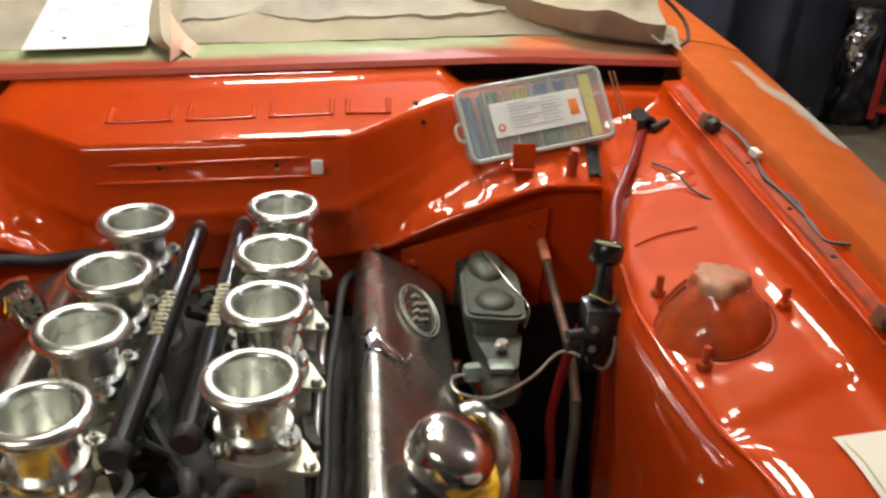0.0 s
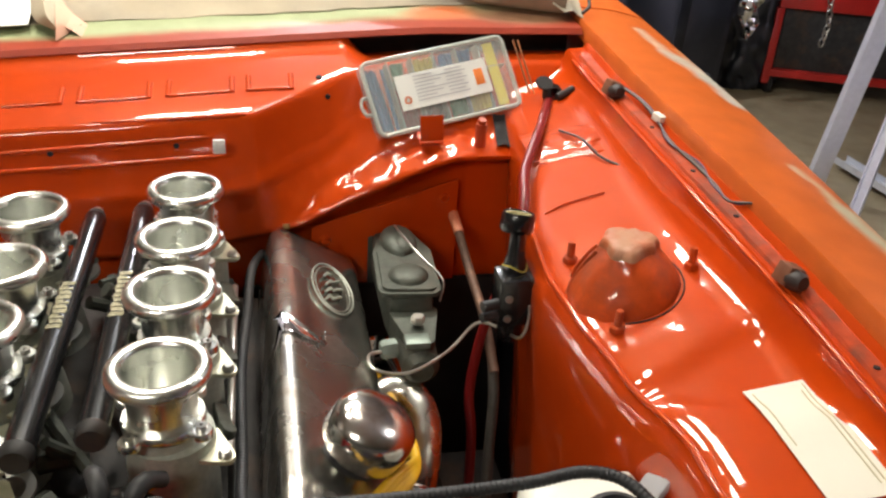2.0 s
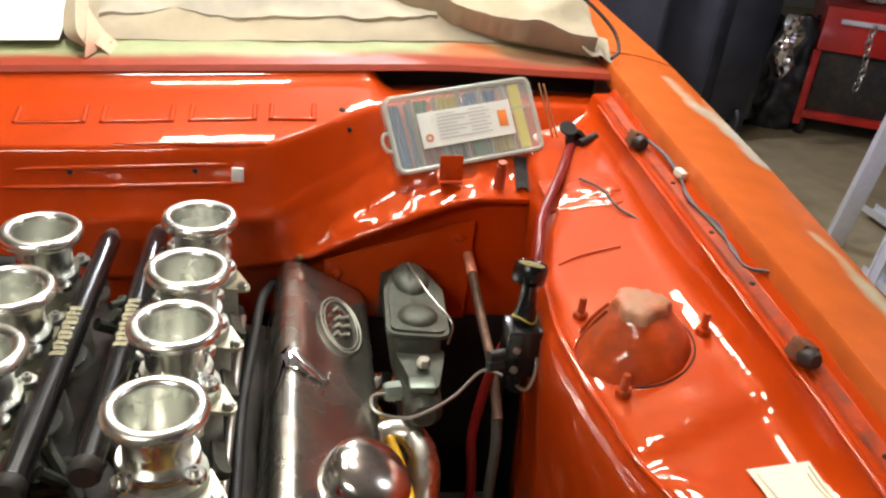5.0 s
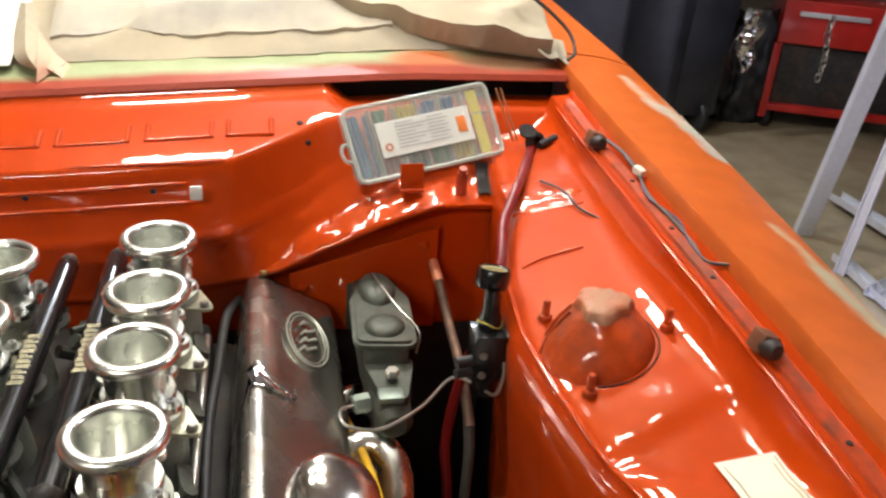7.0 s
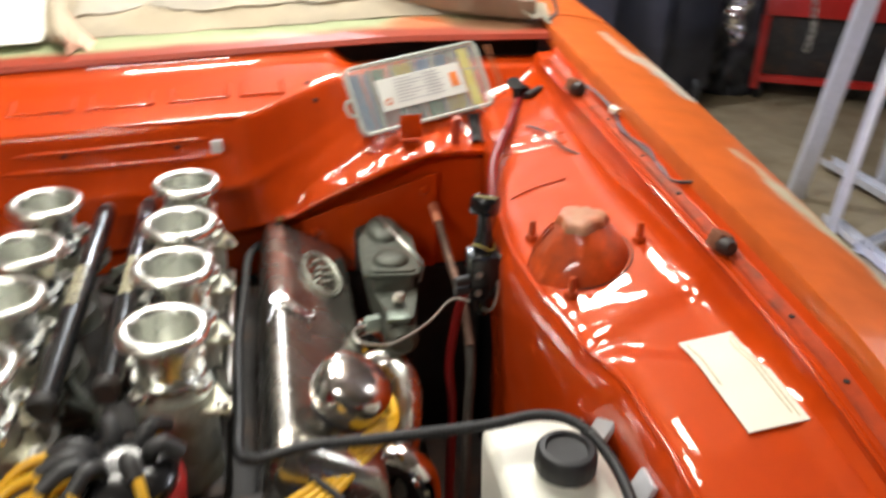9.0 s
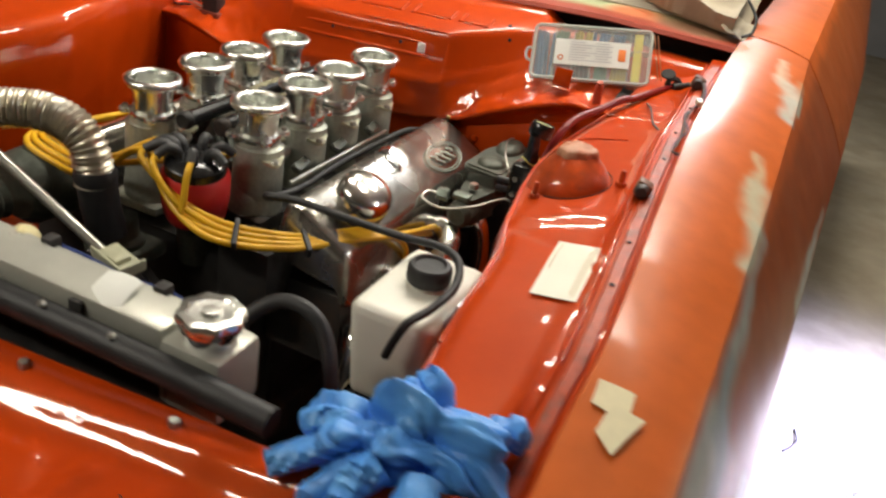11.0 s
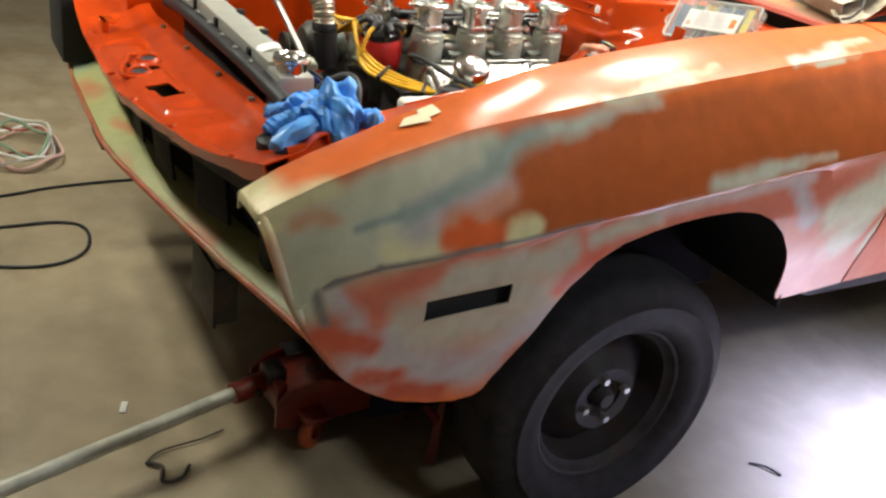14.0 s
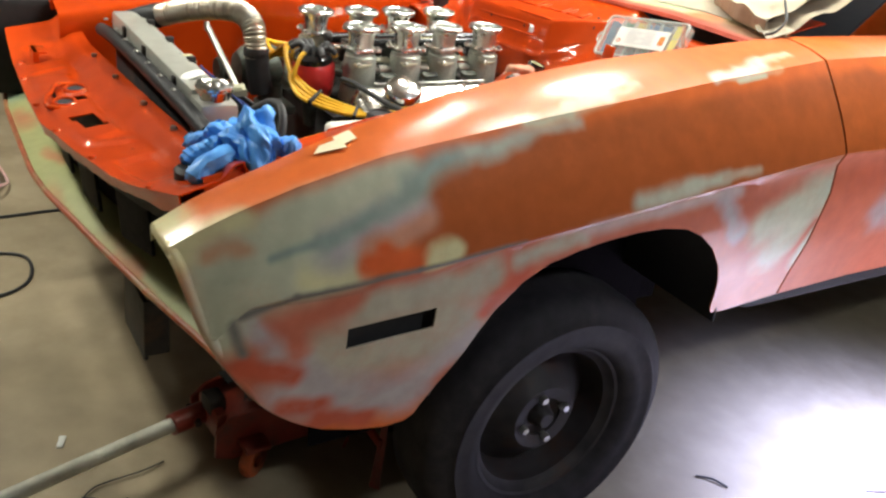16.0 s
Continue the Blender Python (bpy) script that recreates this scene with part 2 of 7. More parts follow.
def painted(name, base, strokes, rough=0.42, coat=0.15):
    """Sanded paint with smeared strokes of filler and primer: each stroke runs from (y, z) to (y, z) with a half width, colour, wobble and edge."""
    m = bpy.data.materials.new(name)
    m.use_nodes = True
    nt = m.node_tree
    b = nt.nodes["Principled BSDF"]
    b.inputs["Coat Weight"].default_value = coat
    b.inputs["Specular IOR Level"].default_value = 0.2
    b.inputs["Specular Tint"].default_value = (1.0, 0.5, 0.22, 1)
    b.inputs["Coat Roughness"].default_value = 0.21

    def op(kind, *ins, how=""):
        n = nt.nodes.new(kind)
        if how:
            n.operation = how
        for k, v in enumerate(ins):
            if isinstance(v, (int, float, tuple)):
                n.inputs[k].default_value = v
            else:
                nt.links.new(v, n.inputs[k])
        return n

    co = nt.nodes.new("ShaderNodeTexCoord").outputs["Object"]
    # the top is unrolled outward past the crease, so that y and height tell its places apart
    cut = op("ShaderNodeSeparateXYZ", co)
    over = op("ShaderNodeMath", 0.858, cut.outputs[0], how="SUBTRACT").outputs[0]
    over = op("ShaderNodeMath", over, 0.0, how="MAXIMUM").outputs[0]
    tall = op("ShaderNodeMath", over, 0.5, cut.outputs[2], how="MULTIPLY_ADD").outputs[0]
    flat = nt.nodes.new("ShaderNodeCombineXYZ")
    nt.links.new(cut.outputs[1], flat.inputs[1])
    nt.links.new(tall, flat.inputs[2])
    wob = nt.nodes.new("ShaderNodeTexNoise")
    wob.inputs["Scale"].default_value, wob.inputs["Detail"].default_value, wob.inputs["Roughness"].default_value = 11, 2.0, 0.45
    nt.links.new(co, wob.inputs["Vector"])
    fine = nt.nodes.new("ShaderNodeTexNoise")
    fine.inputs["Scale"].default_value, fine.inputs["Detail"].default_value = 26, 8
    nt.links.new(co, fine.inputs["Vector"])
    vary = nt.nodes.new("ShaderNodeMapRange")
    vary.inputs["To Min"].default_value, vary.inputs["To Max"].default_value = 0.78, 1.22
    nt.links.new(fine.outputs["Fac"], vary.inputs["Value"])
    off = op("ShaderNodeVectorMath", wob.outputs["Color"], (0.5, 0.5, 0.5), how="SUBTRACT").outputs[0]
    off = op("ShaderNodeVectorMath", off, (0.0, 1.0, 1.0), how="MULTIPLY").outputs[0]
    col = nt.nodes.new("ShaderNodeRGB")
    col.outputs[0].default_value = (*base, 1)
    last = col.outputs[0]
    scuff = nt.nodes.new("ShaderNodeTexNoise")
    scuff.inputs["Scale"].default_value, scuff.inputs["Detail"].default_value, scuff.inputs["Roughness"].default_value = 24, 7, 0.65
    nt.links.new(co, scuff.inputs["Vector"])
    worn = nt.nodes.new("ShaderNodeMapRange")
    worn.inputs["From Min"].default_value, worn.inputs["From Max"].default_value = 0.35, 0.55
    worn.inputs["To Min"].default_value, worn.inputs["To Max"].default_value = 0.84, 1.0
    nt.links.new(scuff.outputs["Fac"], worn.inputs["Value"])
    for (y0, z0), (y1, z1), half, colour, wobble, edge in strokes:
        edge = min(0.98, edge * 1.4 + 0.40) if half < 0.09 else edge
        sc = nt.nodes.new("ShaderNodeVectorMath")
        sc.operation = "MULTIPLY_ADD"
        nt.links.new(off, sc.inputs[0])
        sc.inputs[1].default_value = (0, wobble, wobble)
        nt.links.new(flat.outputs[0], sc.inputs[2])
        way = Vector((0, y1 - y0, z1 - z0))
        far = max(way.length, 1e-4)
        way = way / far
        rel = op("ShaderNodeVectorMath", sc.outputs[0], (0.0, y0, z0), how="SUBTRACT").outputs[0]
        dot = nt.nodes.new("ShaderNodeVectorMath")
        dot.operation = "DOT_PRODUCT"
        nt.links.new(rel, dot.inputs[0])
        dot.inputs[1].default_value = way
        hold = op("ShaderNodeClamp", dot.outputs["Value"], 0.0, far)
        foot = nt.nodes.new("ShaderNodeVectorMath")
        foot.operation = "SCALE"
        foot.inputs[0].default_value = way
        nt.links.new(hold.outputs[0], foot.inputs["Scale"])
        gap = op("ShaderNodeVectorMath", rel, foot.outputs[0], how="DISTANCE").outputs["Value"]
        mr = nt.nodes.new("ShaderNodeMapRange")
        mr.interpolation_type = "SMOOTHSTEP"
        mr.inputs["From Min"].default_value, mr.inputs["From Max"].default_value = half * (1 + edge), half * (1 - edge)
        nt.links.new(gap, mr.inputs["Value"])
        mix = nt.nodes.new("ShaderNodeMix")
        mix.data_type = "RGBA"
        thin = op("ShaderNodeMath", mr.outputs[0], worn.outputs[0], how="MULTIPLY").outputs[0]
        nt.links.new(thin, mix.inputs["Factor"])
        nt.links.new(last, mix.inputs["A"])
        mix.inputs["B"].default_value = (*colour, 1)
        last = mix.outputs["Result"]
    mul = nt.nodes.new("ShaderNodeVectorMath")
    mul.operation = "SCALE"
    nt.links.new(last, mul.inputs[0])
    nt.links.new(vary.outputs[0], mul.inputs["Scale"])
    nt.links.new(mul.outputs[0], b.inputs["Base Color"])
    rr = nt.nodes.new("ShaderNodeMapRange")
    rr.inputs["To Min"].default_value, rr.inputs["To Max"].default_value = rough - 0.1, rough + 0.12
    nt.links.new(wob.outputs["Fac"], rr.inputs["Value"])
    nt.links.new(rr.outputs[0], b.inputs["Roughness"])
    return m


# ---- mesh helpers ----


def smooth(ob, angle=38):
    ob.data.shade_smooth()
    ob.data.set_sharp_from_angle(angle=radians(angle))
    return ob


def base_of(ob):
    while ob.parent:
        ob = ob.parent
    return ob.location.copy()


def part(name, bm, material, parent=None, label="", angle=38):
    """Links a bmesh in world places as one mesh object, under a thing or part."""
    if parent is not None:
        bmesh.ops.translate(bm, vec=-base_of(parent), verts=bm.verts)
    bmesh.ops.recalc_face_normals(bm, faces=bm.faces)
    me = bpy.data.meshes.new(name)
    bm.to_mesh(me)
    bm.free()
    me.materials.append(material)
    ob = new(name, me)
    if parent is not None:
        ob.parent = parent
    smooth(ob, angle)
    if label:
        ob["label"] = label
    return ob


def thing(name, base, label, category, group="", kind=""):
    ob = new(name)
    ob.location = base
    ob.empty_display_size = 0.05
    return tagged(ob, label, category, group, kind)


def solo(name, bm, material, base, label, category, group="", kind="", angle=38):
    """One thing that is one mesh."""
    bmesh.ops.translate(bm, vec=-Vector(base), verts=bm.verts)
    ob = part(name, bm, material, None, "", angle)
    ob.location = base
    return tagged(ob, label, category, group, kind)


def join(*bms):
    out = bmesh.new()
    for b in bms:
        me = bpy.data.meshes.new("tmp")
        b.to_mesh(me)
        b.free()
        out.from_mesh(me)
        bpy.data.meshes.remove(me)
    return out


def moved(bm, m):
    bmesh.ops.transform(bm, matrix=m, verts=bm.verts)
    return bm


def box(x0, y0, z0, x1, y1, z1, bevel=0.0, seg=2):
    bm = bmesh.new()
    bmesh.ops.create_cube(bm, size=1)
    bmesh.ops.scale(bm, vec=(x1 - x0, y1 - y0, z1 - z0), verts=bm.verts)
    bmesh.ops.translate(bm, vec=((x0 + x1) / 2, (y0 + y1) / 2, (z0 + z1) / 2), verts=bm.verts)
    if bevel:
        bmesh.ops.bevel(bm, geom=bm.edges[:], offset=bevel, segments=seg, profile=0.6, affect="EDGES")
    return bm


def lathe(profile, n=32, closed=False):
    """Turns (r, z) points about z."""
    bm = bmesh.new()
    rings = []
    for r, z in profile:
        if r < 1e-5:
            rings.append([bm.verts.new((0, 0, z))])
        else:
            rings.append([bm.verts.new((r * math.cos(2 * math.pi * i / n), r * math.sin(2 * math.pi * i / n), z)) for i in range(n)])
    pairs = list(zip(rings, rings[1:])) + ([(rings[-1], rings[0])] if closed else [])
    for a, b in pairs:
        for i in range(n):
            j = (i + 1) % n
            if len(a) == 1 and len(b) == 1:
                continue
            if len(a) == 1:
                bm.faces.new((a[0], b[i], b[j]))
            elif len(b) == 1:
                bm.faces.new((a[i], a[j], b[0]))
            else:
                bm.faces.new((a[i], a[j], b[j], b[i]))
    return bm


def spline(pts, n=8):
    """A Catmull-Rom line through the points."""
    p = [Vector(q) for q in pts]
    p = [p[0] * 2 - p[1]] + p + [p[-1] * 2 - p[-2]]
    out = []
    for a, b, c, d in zip(p, p[1:], p[2:], p[3:]):
        for i in range(n):
            t = i / n
            out.append(0.5 * ((2 * b) + (c - a) * t + (2 * a - 5 * b + 4 * c - d) * t * t + (3 * b - a - 3 * c + d) * t**3))
    out.append(p[-2])
    return out


def tube(line, r, sides=10, caps=True, ribs=0.0, pitch=0.01):
    """A round bar along a line; r is one radius or one for each point; ribs: depth of corrugation."""
    line = [Vector(q) for q in line]
    if ribs:
        fine, walked = [], 0.0
        for a, b in zip(line, line[1:]):
            k = max(1, int((b - a).length / (pitch / 4)))
            fine += [a.lerp(b, i / k) for i in range(k)]
        line = fine + [line[-1]]
    rs = [r] * len(line) if not hasattr(r, "__len__") else list(r)
    bm = bmesh.new()
    side = None
    rings, walked = [], 0.0
    for i, p in enumerate(line):
        d = (line[min(i + 1, len(line) - 1)] - line[max(i - 1, 0)]).normalized()
        if side is None:
            side = d.orthogonal().normalized()
        side = (side - d * side.dot(d)).normalized()
        up = d.cross(side)
        if i:
            walked += (p - line[i - 1]).length
        rr = rs[i] + (ribs * math.sin(2 * math.pi * walked / pitch) if ribs else 0)
        rings.append([bm.verts.new(p + rr * (math.cos(2 * math.pi * k / sides) * side + math.sin(2 * math.pi * k / sides) * up)) for k in range(sides)])
    for a, b in zip(rings, rings[1:]):
        for k in range(sides):
            j = (k + 1) % sides
            bm.faces.new((a[k], a[j], b[j], b[k]))
    if caps:
        bm.faces.new(rings[0][::-1])
        bm.faces.new(rings[-1])
    return bm


def rod(a, b, r, sides=12):
    return tube([a, b], r, sides)


def along(a, b):
    """The pose that takes z onto the way from a to b, at a."""
    d = (Vector(b) - Vector(a)).normalized()
    return Matrix.Translation(a) @ d.to_track_quat("Z", "Y").to_matrix().to_4x4()


def sheet(rows, thick=0.0):
    """A skin through rows of points; thick: its wall, away from its front."""
    bm = bmesh.new()
    vs = [[bm.verts.new(p) for p in row] for row in rows]
    for a, b in zip(vs, vs[1:]):
        for i in range(len(a) - 1):
            bm.faces.new((a[i], a[i + 1], b[i + 1], b[i]))
    bmesh.ops.remove_doubles(bm, verts=bm.verts, dist=1e-5)
    if thick:
        bmesh.ops.recalc_face_normals(bm, faces=bm.faces)
        bmesh.ops.solidify(bm, geom=bm.faces[:], thickness=thick)
    return bm


def ease(table, v):
    """Straight-line reading of a small table of pairs."""
    xs, ys = zip(*table)
    return float(np.interp(v, xs, ys))


def hexnut(r, h):
    bm = lathe([(0, h), (r * 0.82, h), (r, h * 0.8), (r, 0), (0, 0)], 6)
    return bm


def loops(n, a, b):
    return [a + (b - a) * i / (n - 1) for i in range(n)]


# ---- the garage ----
solo("floor", box(-4.5, -4.5, -0.12, 5.0, 7.0, 0.0), CONCRETE, (0, 0, 0), "worn stained concrete garage floor", "floor", kind="structure")
solo("ceiling", box(-4.5, -4.5, 2.75, 5.0, 7.0, 2.87), CEILPAINT, (0, 0, 2.75), "plain white garage ceiling", "ceiling", kind="structure")
solo("wall_north", box(-4.5, 7.0, 0, 5.0, 7.12, 2.75), WALLPAINT, (0, 7, 0), "plain dull garage wall", "wall", kind="structure")
solo("wall_south", box(-4.5, -4.62, 0, 5.0, -4.5, 2.75), WALLPAINT, (0, -4.5, 0), "plain dull garage wall", "wall", kind="structure")
solo("wall_west", box(-4.62, -4.62, 0, -4.5, 7.12, 2.75), WALLPAINT, (-4.5, 0, 0), "plain dull garage wall", "wall", kind="structure")
solo("wall_east", box(5.0, -4.62, 0, 5.12, 7.12, 2.75), WALLPAINT, (5, 0, 0), "plain dull garage wall", "wall", kind="structure")

GLOW = bpy.data.materials.new("glowing tube")
GLOW.use_nodes = True
GLOW.node_tree.nodes["Principled BSDF"].inputs["Emission Color"].default_value = (1, 0.95, 0.86, 1)
GLOW.node_tree.nodes["Principled BSDF"].inputs["Emission Strength"].default_value = 25
# Every lamp gets a fixture, the two added fill lamps too.
for x, y, z, turn, watts, long in TUBES:
    lampthing = thing("ceiling_light", (x, y, z), "unseen twin tube light, some set from reflections, some added fill", "ceiling light", "garage ceiling lights")
    m = pose(x, y, z, 0, 0, turn)
    part("housing", moved(box(-0.12, -long / 2 - 0.03, 0.03, 0.12, long / 2 + 0.03, 0.15, 0.01), m), mat("white lamp enamel", (0.75, 0.75, 0.72), 0.4), lampthing)
    for dy in (-0.15, 0.15):
        part("hanger", moved(rod((0, dy, 0.14), (0, dy, 2.75 - z), 0.006), m), DARK, lampthing)
    for dx in (-0.05, 0.05):
        part("tube", moved(rod((dx, -long / 2 + 0.01, 0.0), (dx, long / 2 - 0.01, 0.0), 0.016), m), GLOW, lampthing, "glowing fluorescent tube")

# ---- the car ----
FILLER = (0.46, 0.48, 0.35)
PALE = (0.60, 0.57, 0.32)
TEAL = (0.24, 0.31, 0.27)
PINK = (0.45, 0.125, 0.075)
RED = (0.46, 0.075, 0.035)
BROWN_ORANGE = (0.34, 0.080, 0.018)
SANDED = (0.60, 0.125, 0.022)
LILAC = (0.40, 0.36, 0.37)
CREASE_GREY = (0.15, 0.15, 0.14)
BEIGE = (0.39, 0.36, 0.28)
# strokes on the fender: from (y, z), to (y, z), half width, colour, wobble, edge softness
FENDER_STROKES = [
    # browner orange below the crease, kept off the top
    ((-0.34, 0.92), (0.75, 1.03), 0.095, BROWN_ORANGE, 0.03, 0.25),
    ((-0.36, 0.87), (0.75, 0.99), 0.05, BROWN_ORANGE, 0.03, 0.2),
    ((-0.74, 0.645), (0.75, 0.80), 0.152, PINK, 0.012, 0.03),
    ((0.38, 0.62), (0.75, 0.62), 0.12, PINK, 0.02, 0.05),
    # lower front
    ((-0.55, 0.66), (-0.33, 0.70), 0.075, BEIGE, 0.07, 0.2),
    ((-0.50, 0.755), (-0.26, 0.79), 0.028, BEIGE, 0.05, 0.25),
    ((-0.62, 0.60), (-0.38, 0.545), 0.04, LILAC, 0.06, 0.3),
    ((-0.64, 0.71), (-0.56, 0.61), 0.028, LILAC, 0.05, 0.3),
    ((-0.37, 0.59), (-0.28, 0.66), 0.03, LILAC, 0.05, 0.3),
    ((-0.68, 0.752), (-0.675, 0.748), 0.027, LILAC, 0.02, 0.2),
    ((-0.645, 0.778), (-0.53, 0.776), 0.022, PINK, 0.05, 0.3),
    ((-0.632, 0.765), (-0.612, 0.70), 0.023, PINK, 0.05, 0.25),
    ((-0.70, 0.672), (-0.615, 0.648), 0.026, RED, 0.05, 0.2),
    ((-0.62, 0.578), (-0.56, 0.572), 0.02, RED, 0.05, 0.25),
    ((-0.55, 0.535), (-0.46, 0.51), 0.024, RED, 0.05, 0.25),
    ((-0.26, 0.72), (-0.18, 0.80), 0.016, RED, 0.05, 0.3),
    ((-0.20, 0.81), (-0.06, 0.835), 0.014, BEIGE, 0.04, 0.4),
    # nose and upper front
    ((-0.71, 0.835), (-0.60, 0.86), 0.062, FILLER, 0.03, 0.1),
    ((-0.73, 0.74), (-0.745, 0.86), 0.036, FILLER, 0.02, 0.2),
    ((-0.68, 0.89), (-0.44, 0.955), 0.045, FILLER, 0.03, 0.15),
    ((-0.62, 0.925), (-0.43, 0.98), 0.03, FILLER, 0.03, 0.15),
    ((-0.64, 0.845), (-0.54, 0.845), 0.04, FILLER, 0.03, 0.15),
    ((-0.60, 0.83), (-0.54, 0.835), 0.018, PALE, 0.04, 0.5),
    ((-0.55, 0.875), (-0.41, 0.93), 0.028, LILAC, 0.05, 0.4),
    ((-0.50, 0.868), (-0.40, 0.905), 0.022, (0.50, 0.24, 0.16), 0.05, 0.4),
    ((-0.505, 0.842), (-0.405, 0.842), 0.018, (0.62, 0.11, 0.025), 0.03, 0.2),
    ((-0.475, 0.865), (-0.47, 0.86), 0.016, (0.62, 0.11, 0.025), 0.03, 0.3),
    ((-0.382, 0.842), (-0.352, 0.852), 0.021, PALE, 0.05, 0.15),
    ((-0.66, 0.865), (-0.56, 0.888), 0.007, TEAL, 0.03, 0.8),
    ((-0.57, 0.882), (-0.40, 0.962), 0.012, TEAL, 0.04, 0.7),
    ((-0.42, 0.965), (-0.33, 0.995), 0.02, TEAL, 0.03, 0.5),
    ((-0.31, 1.004), (-0.18, 1.026), 0.017, (0.36, 0.39, 0.33), 0.05, 0.8),
    ((-0.18, 1.028), (-0.06, 1.046), 0.011, (0.40, 0.37, 0.30), 0.05, 0.9),
    # soft dark line along the body crease and round its front end
    ((-0.70, 0.770), (-0.62, 0.803), 0.007, CREASE_GREY, 0.015, 0.7),
    ((-0.62, 0.803), (-0.41, 0.826), 0.006, CREASE_GREY, 0.012, 0.7),
    ((-0.41, 0.826), (-0.20, 0.851), 0.005, CREASE_GREY, 0.010, 0.7),
    ((-0.715, 0.765), (-0.70, 0.705), 0.009, CREASE_GREY, 0.02, 0.8),
    # behind the wheel
    ((0.06, 0.901), (0.20, 0.917), 0.017, (0.42, 0.43, 0.34), 0.03, 0.6),
    ((0.18, 0.917), (0.29, 0.929), 0.012, (0.42, 0.43, 0.34), 0.03, 0.8),
    ((0.28, 0.928), (0.38, 0.938), 0.008, (0.44, 0.34, 0.25), 0.03, 0.9),
    ((-0.05, 0.852), (0.34, 0.893), 0.014, (0.47, 0.36, 0.33), 0.02, 0.6),
    ((0.31, 0.865), (0.385, 0.79), 0.018, LILAC, 0.07, 0.8),
    ((0.46, 0.80), (0.66, 0.875), 0.05, FILLER, 0.05, 0.15),
    ((0.53, 0.72), (0.57, 0.80), 0.05, FILLER, 0.06, 0.15),
    ((0.648, 0.69), (0.675, 0.87), 0.03, FILLER, 0.03, 0.15),
    ((0.600, 0.70), (0.635, 0.79), 0.009, PINK, 0.03, 0.3),
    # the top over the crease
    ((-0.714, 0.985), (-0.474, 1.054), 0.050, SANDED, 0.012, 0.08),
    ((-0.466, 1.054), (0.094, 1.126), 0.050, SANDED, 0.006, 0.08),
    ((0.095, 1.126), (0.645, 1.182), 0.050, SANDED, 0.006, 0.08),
    ((-0.795, 0.88), (-0.785, 0.96), 0.032, PALE, 0.02, 0.2),
    ((-0.77, 0.90), (-0.69, 0.925), 0.016, PALE, 0.02, 0.4),
    ((-0.75, 0.87), (-0.70, 0.885), 0.012, (0.50, 0.30, 0.18), 0.05, 0.6),
    # pale soft-edged streaks near the outer edge of the top
    ((0.34, 1.113), (0.50, 1.135), 0.006, (0.60, 0.26, 0.12), 0.05, 0.9),
    ((0.36, 1.110), (0.44, 1.120), 0.006, (0.50, 0.50, 0.36), 0.02, 0.9),
    ((0.10, 1.110), (0.02, 1.094), 0.008, (0.58, 0.40, 0.24), 0.05, 0.9),
    ((0.03, 1.092), (-0.08, 1.066), 0.013, (0.54, 0.49, 0.34), 0.05, 0.7),
    ((-0.08, 1.062), (-0.18, 1.046), 0.012, (0.50, 0.50, 0.36), 0.05, 0.6),
    ((0.56, 1.168), (0.47, 1.155), 0.007, (0.62, 0.40, 0.27), 0.05, 0.9),
    ((0.46, 1.150), (0.38, 1.134), 0.013, (0.58, 0.52, 0.42), 0.05, 0.6),
    ((0.39, 1.136), (0.30, 1.116), 0.010, (0.50, 0.49, 0.42), 0.05, 0.7),
]
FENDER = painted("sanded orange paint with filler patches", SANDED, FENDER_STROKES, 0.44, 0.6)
SIDE = painted("sanded pink and orange paint", SANDED, [
    ((0.6, 1.02), (3.4, 1.08), 0.10, BROWN_ORANGE, 0.05, 0.2),
    ((0.6, 0.80), (3.4, 0.82), 0.155, (0.50, 0.13, 0.075), 0.012, 0.04),
    ((0.6, 0.62), (3.4, 0.62), 0.08, (0.50, 0.13, 0.075), 0.02, 0.1),
    ((0.9, 0.80), (1.4, 0.84), 0.05, LILAC, 0.12, 0.4),
    ((1.9, 0.85), (2.3, 0.80), 0.06, LILAC, 0.12, 0.4)])
STRIP = patched("green primer over orange paint", (0.36, 0.37, 0.15), [
    ((0.45, -0.765, 0.60), (0.16, 0.022, 0.05), (0.46, 0.19, 0.06), 0.10, 0.8),
    ((0.08, -0.83, 0.60), (0.12, 0.02, 0.05), (0.45, 0.22, 0.08), 0.12, 0.8),
    ((-0.20, -0.79, 0.62), (0.05, 0.02, 0.05), (0.44, 0.20, 0.07), 0.10, 0.8),
    ((-0.50, -0.815, 0.62), (0.07, 0.03, 0.05), (0.42, 0.18, 0.07), 0.12, 0.8),
    ((-0.72, -0.82, 0.62), (0.06, 0.05, 0.05), (0.25, 0.33, 0.20), 0.08, 0.6),
    ((0.75, -0.75, 0.68), (0.12, 0.2, 0.3), (0.40, 0.42, 0.22), 0.10, 0.4)], rough=0.5)
COWLPAINT = patched("orange cowl with green primer haze", (0.30, 0.030, 0.006), [
    ((-0.05, 0.650, 1.13), (0.72, 0.046, 0.08), (0.33, 0.37, 0.20), 0.03, 0.35),
    ((0.47, 0.63, 1.14), (0.05, 0.03, 0.05), (0.50, 0.12, 0.03), 0.05, 0.5),
    ((0.60, 0.62, 1.14), (0.08, 0.03, 0.05), (0.20, 0.10, 0.05), 0.06, 0.5)], rough=0.5, coat=0.05)

car = thing("car", (0, 0, 0), "orange coupe under repair, bonnet off, glass masked with paper", "car")

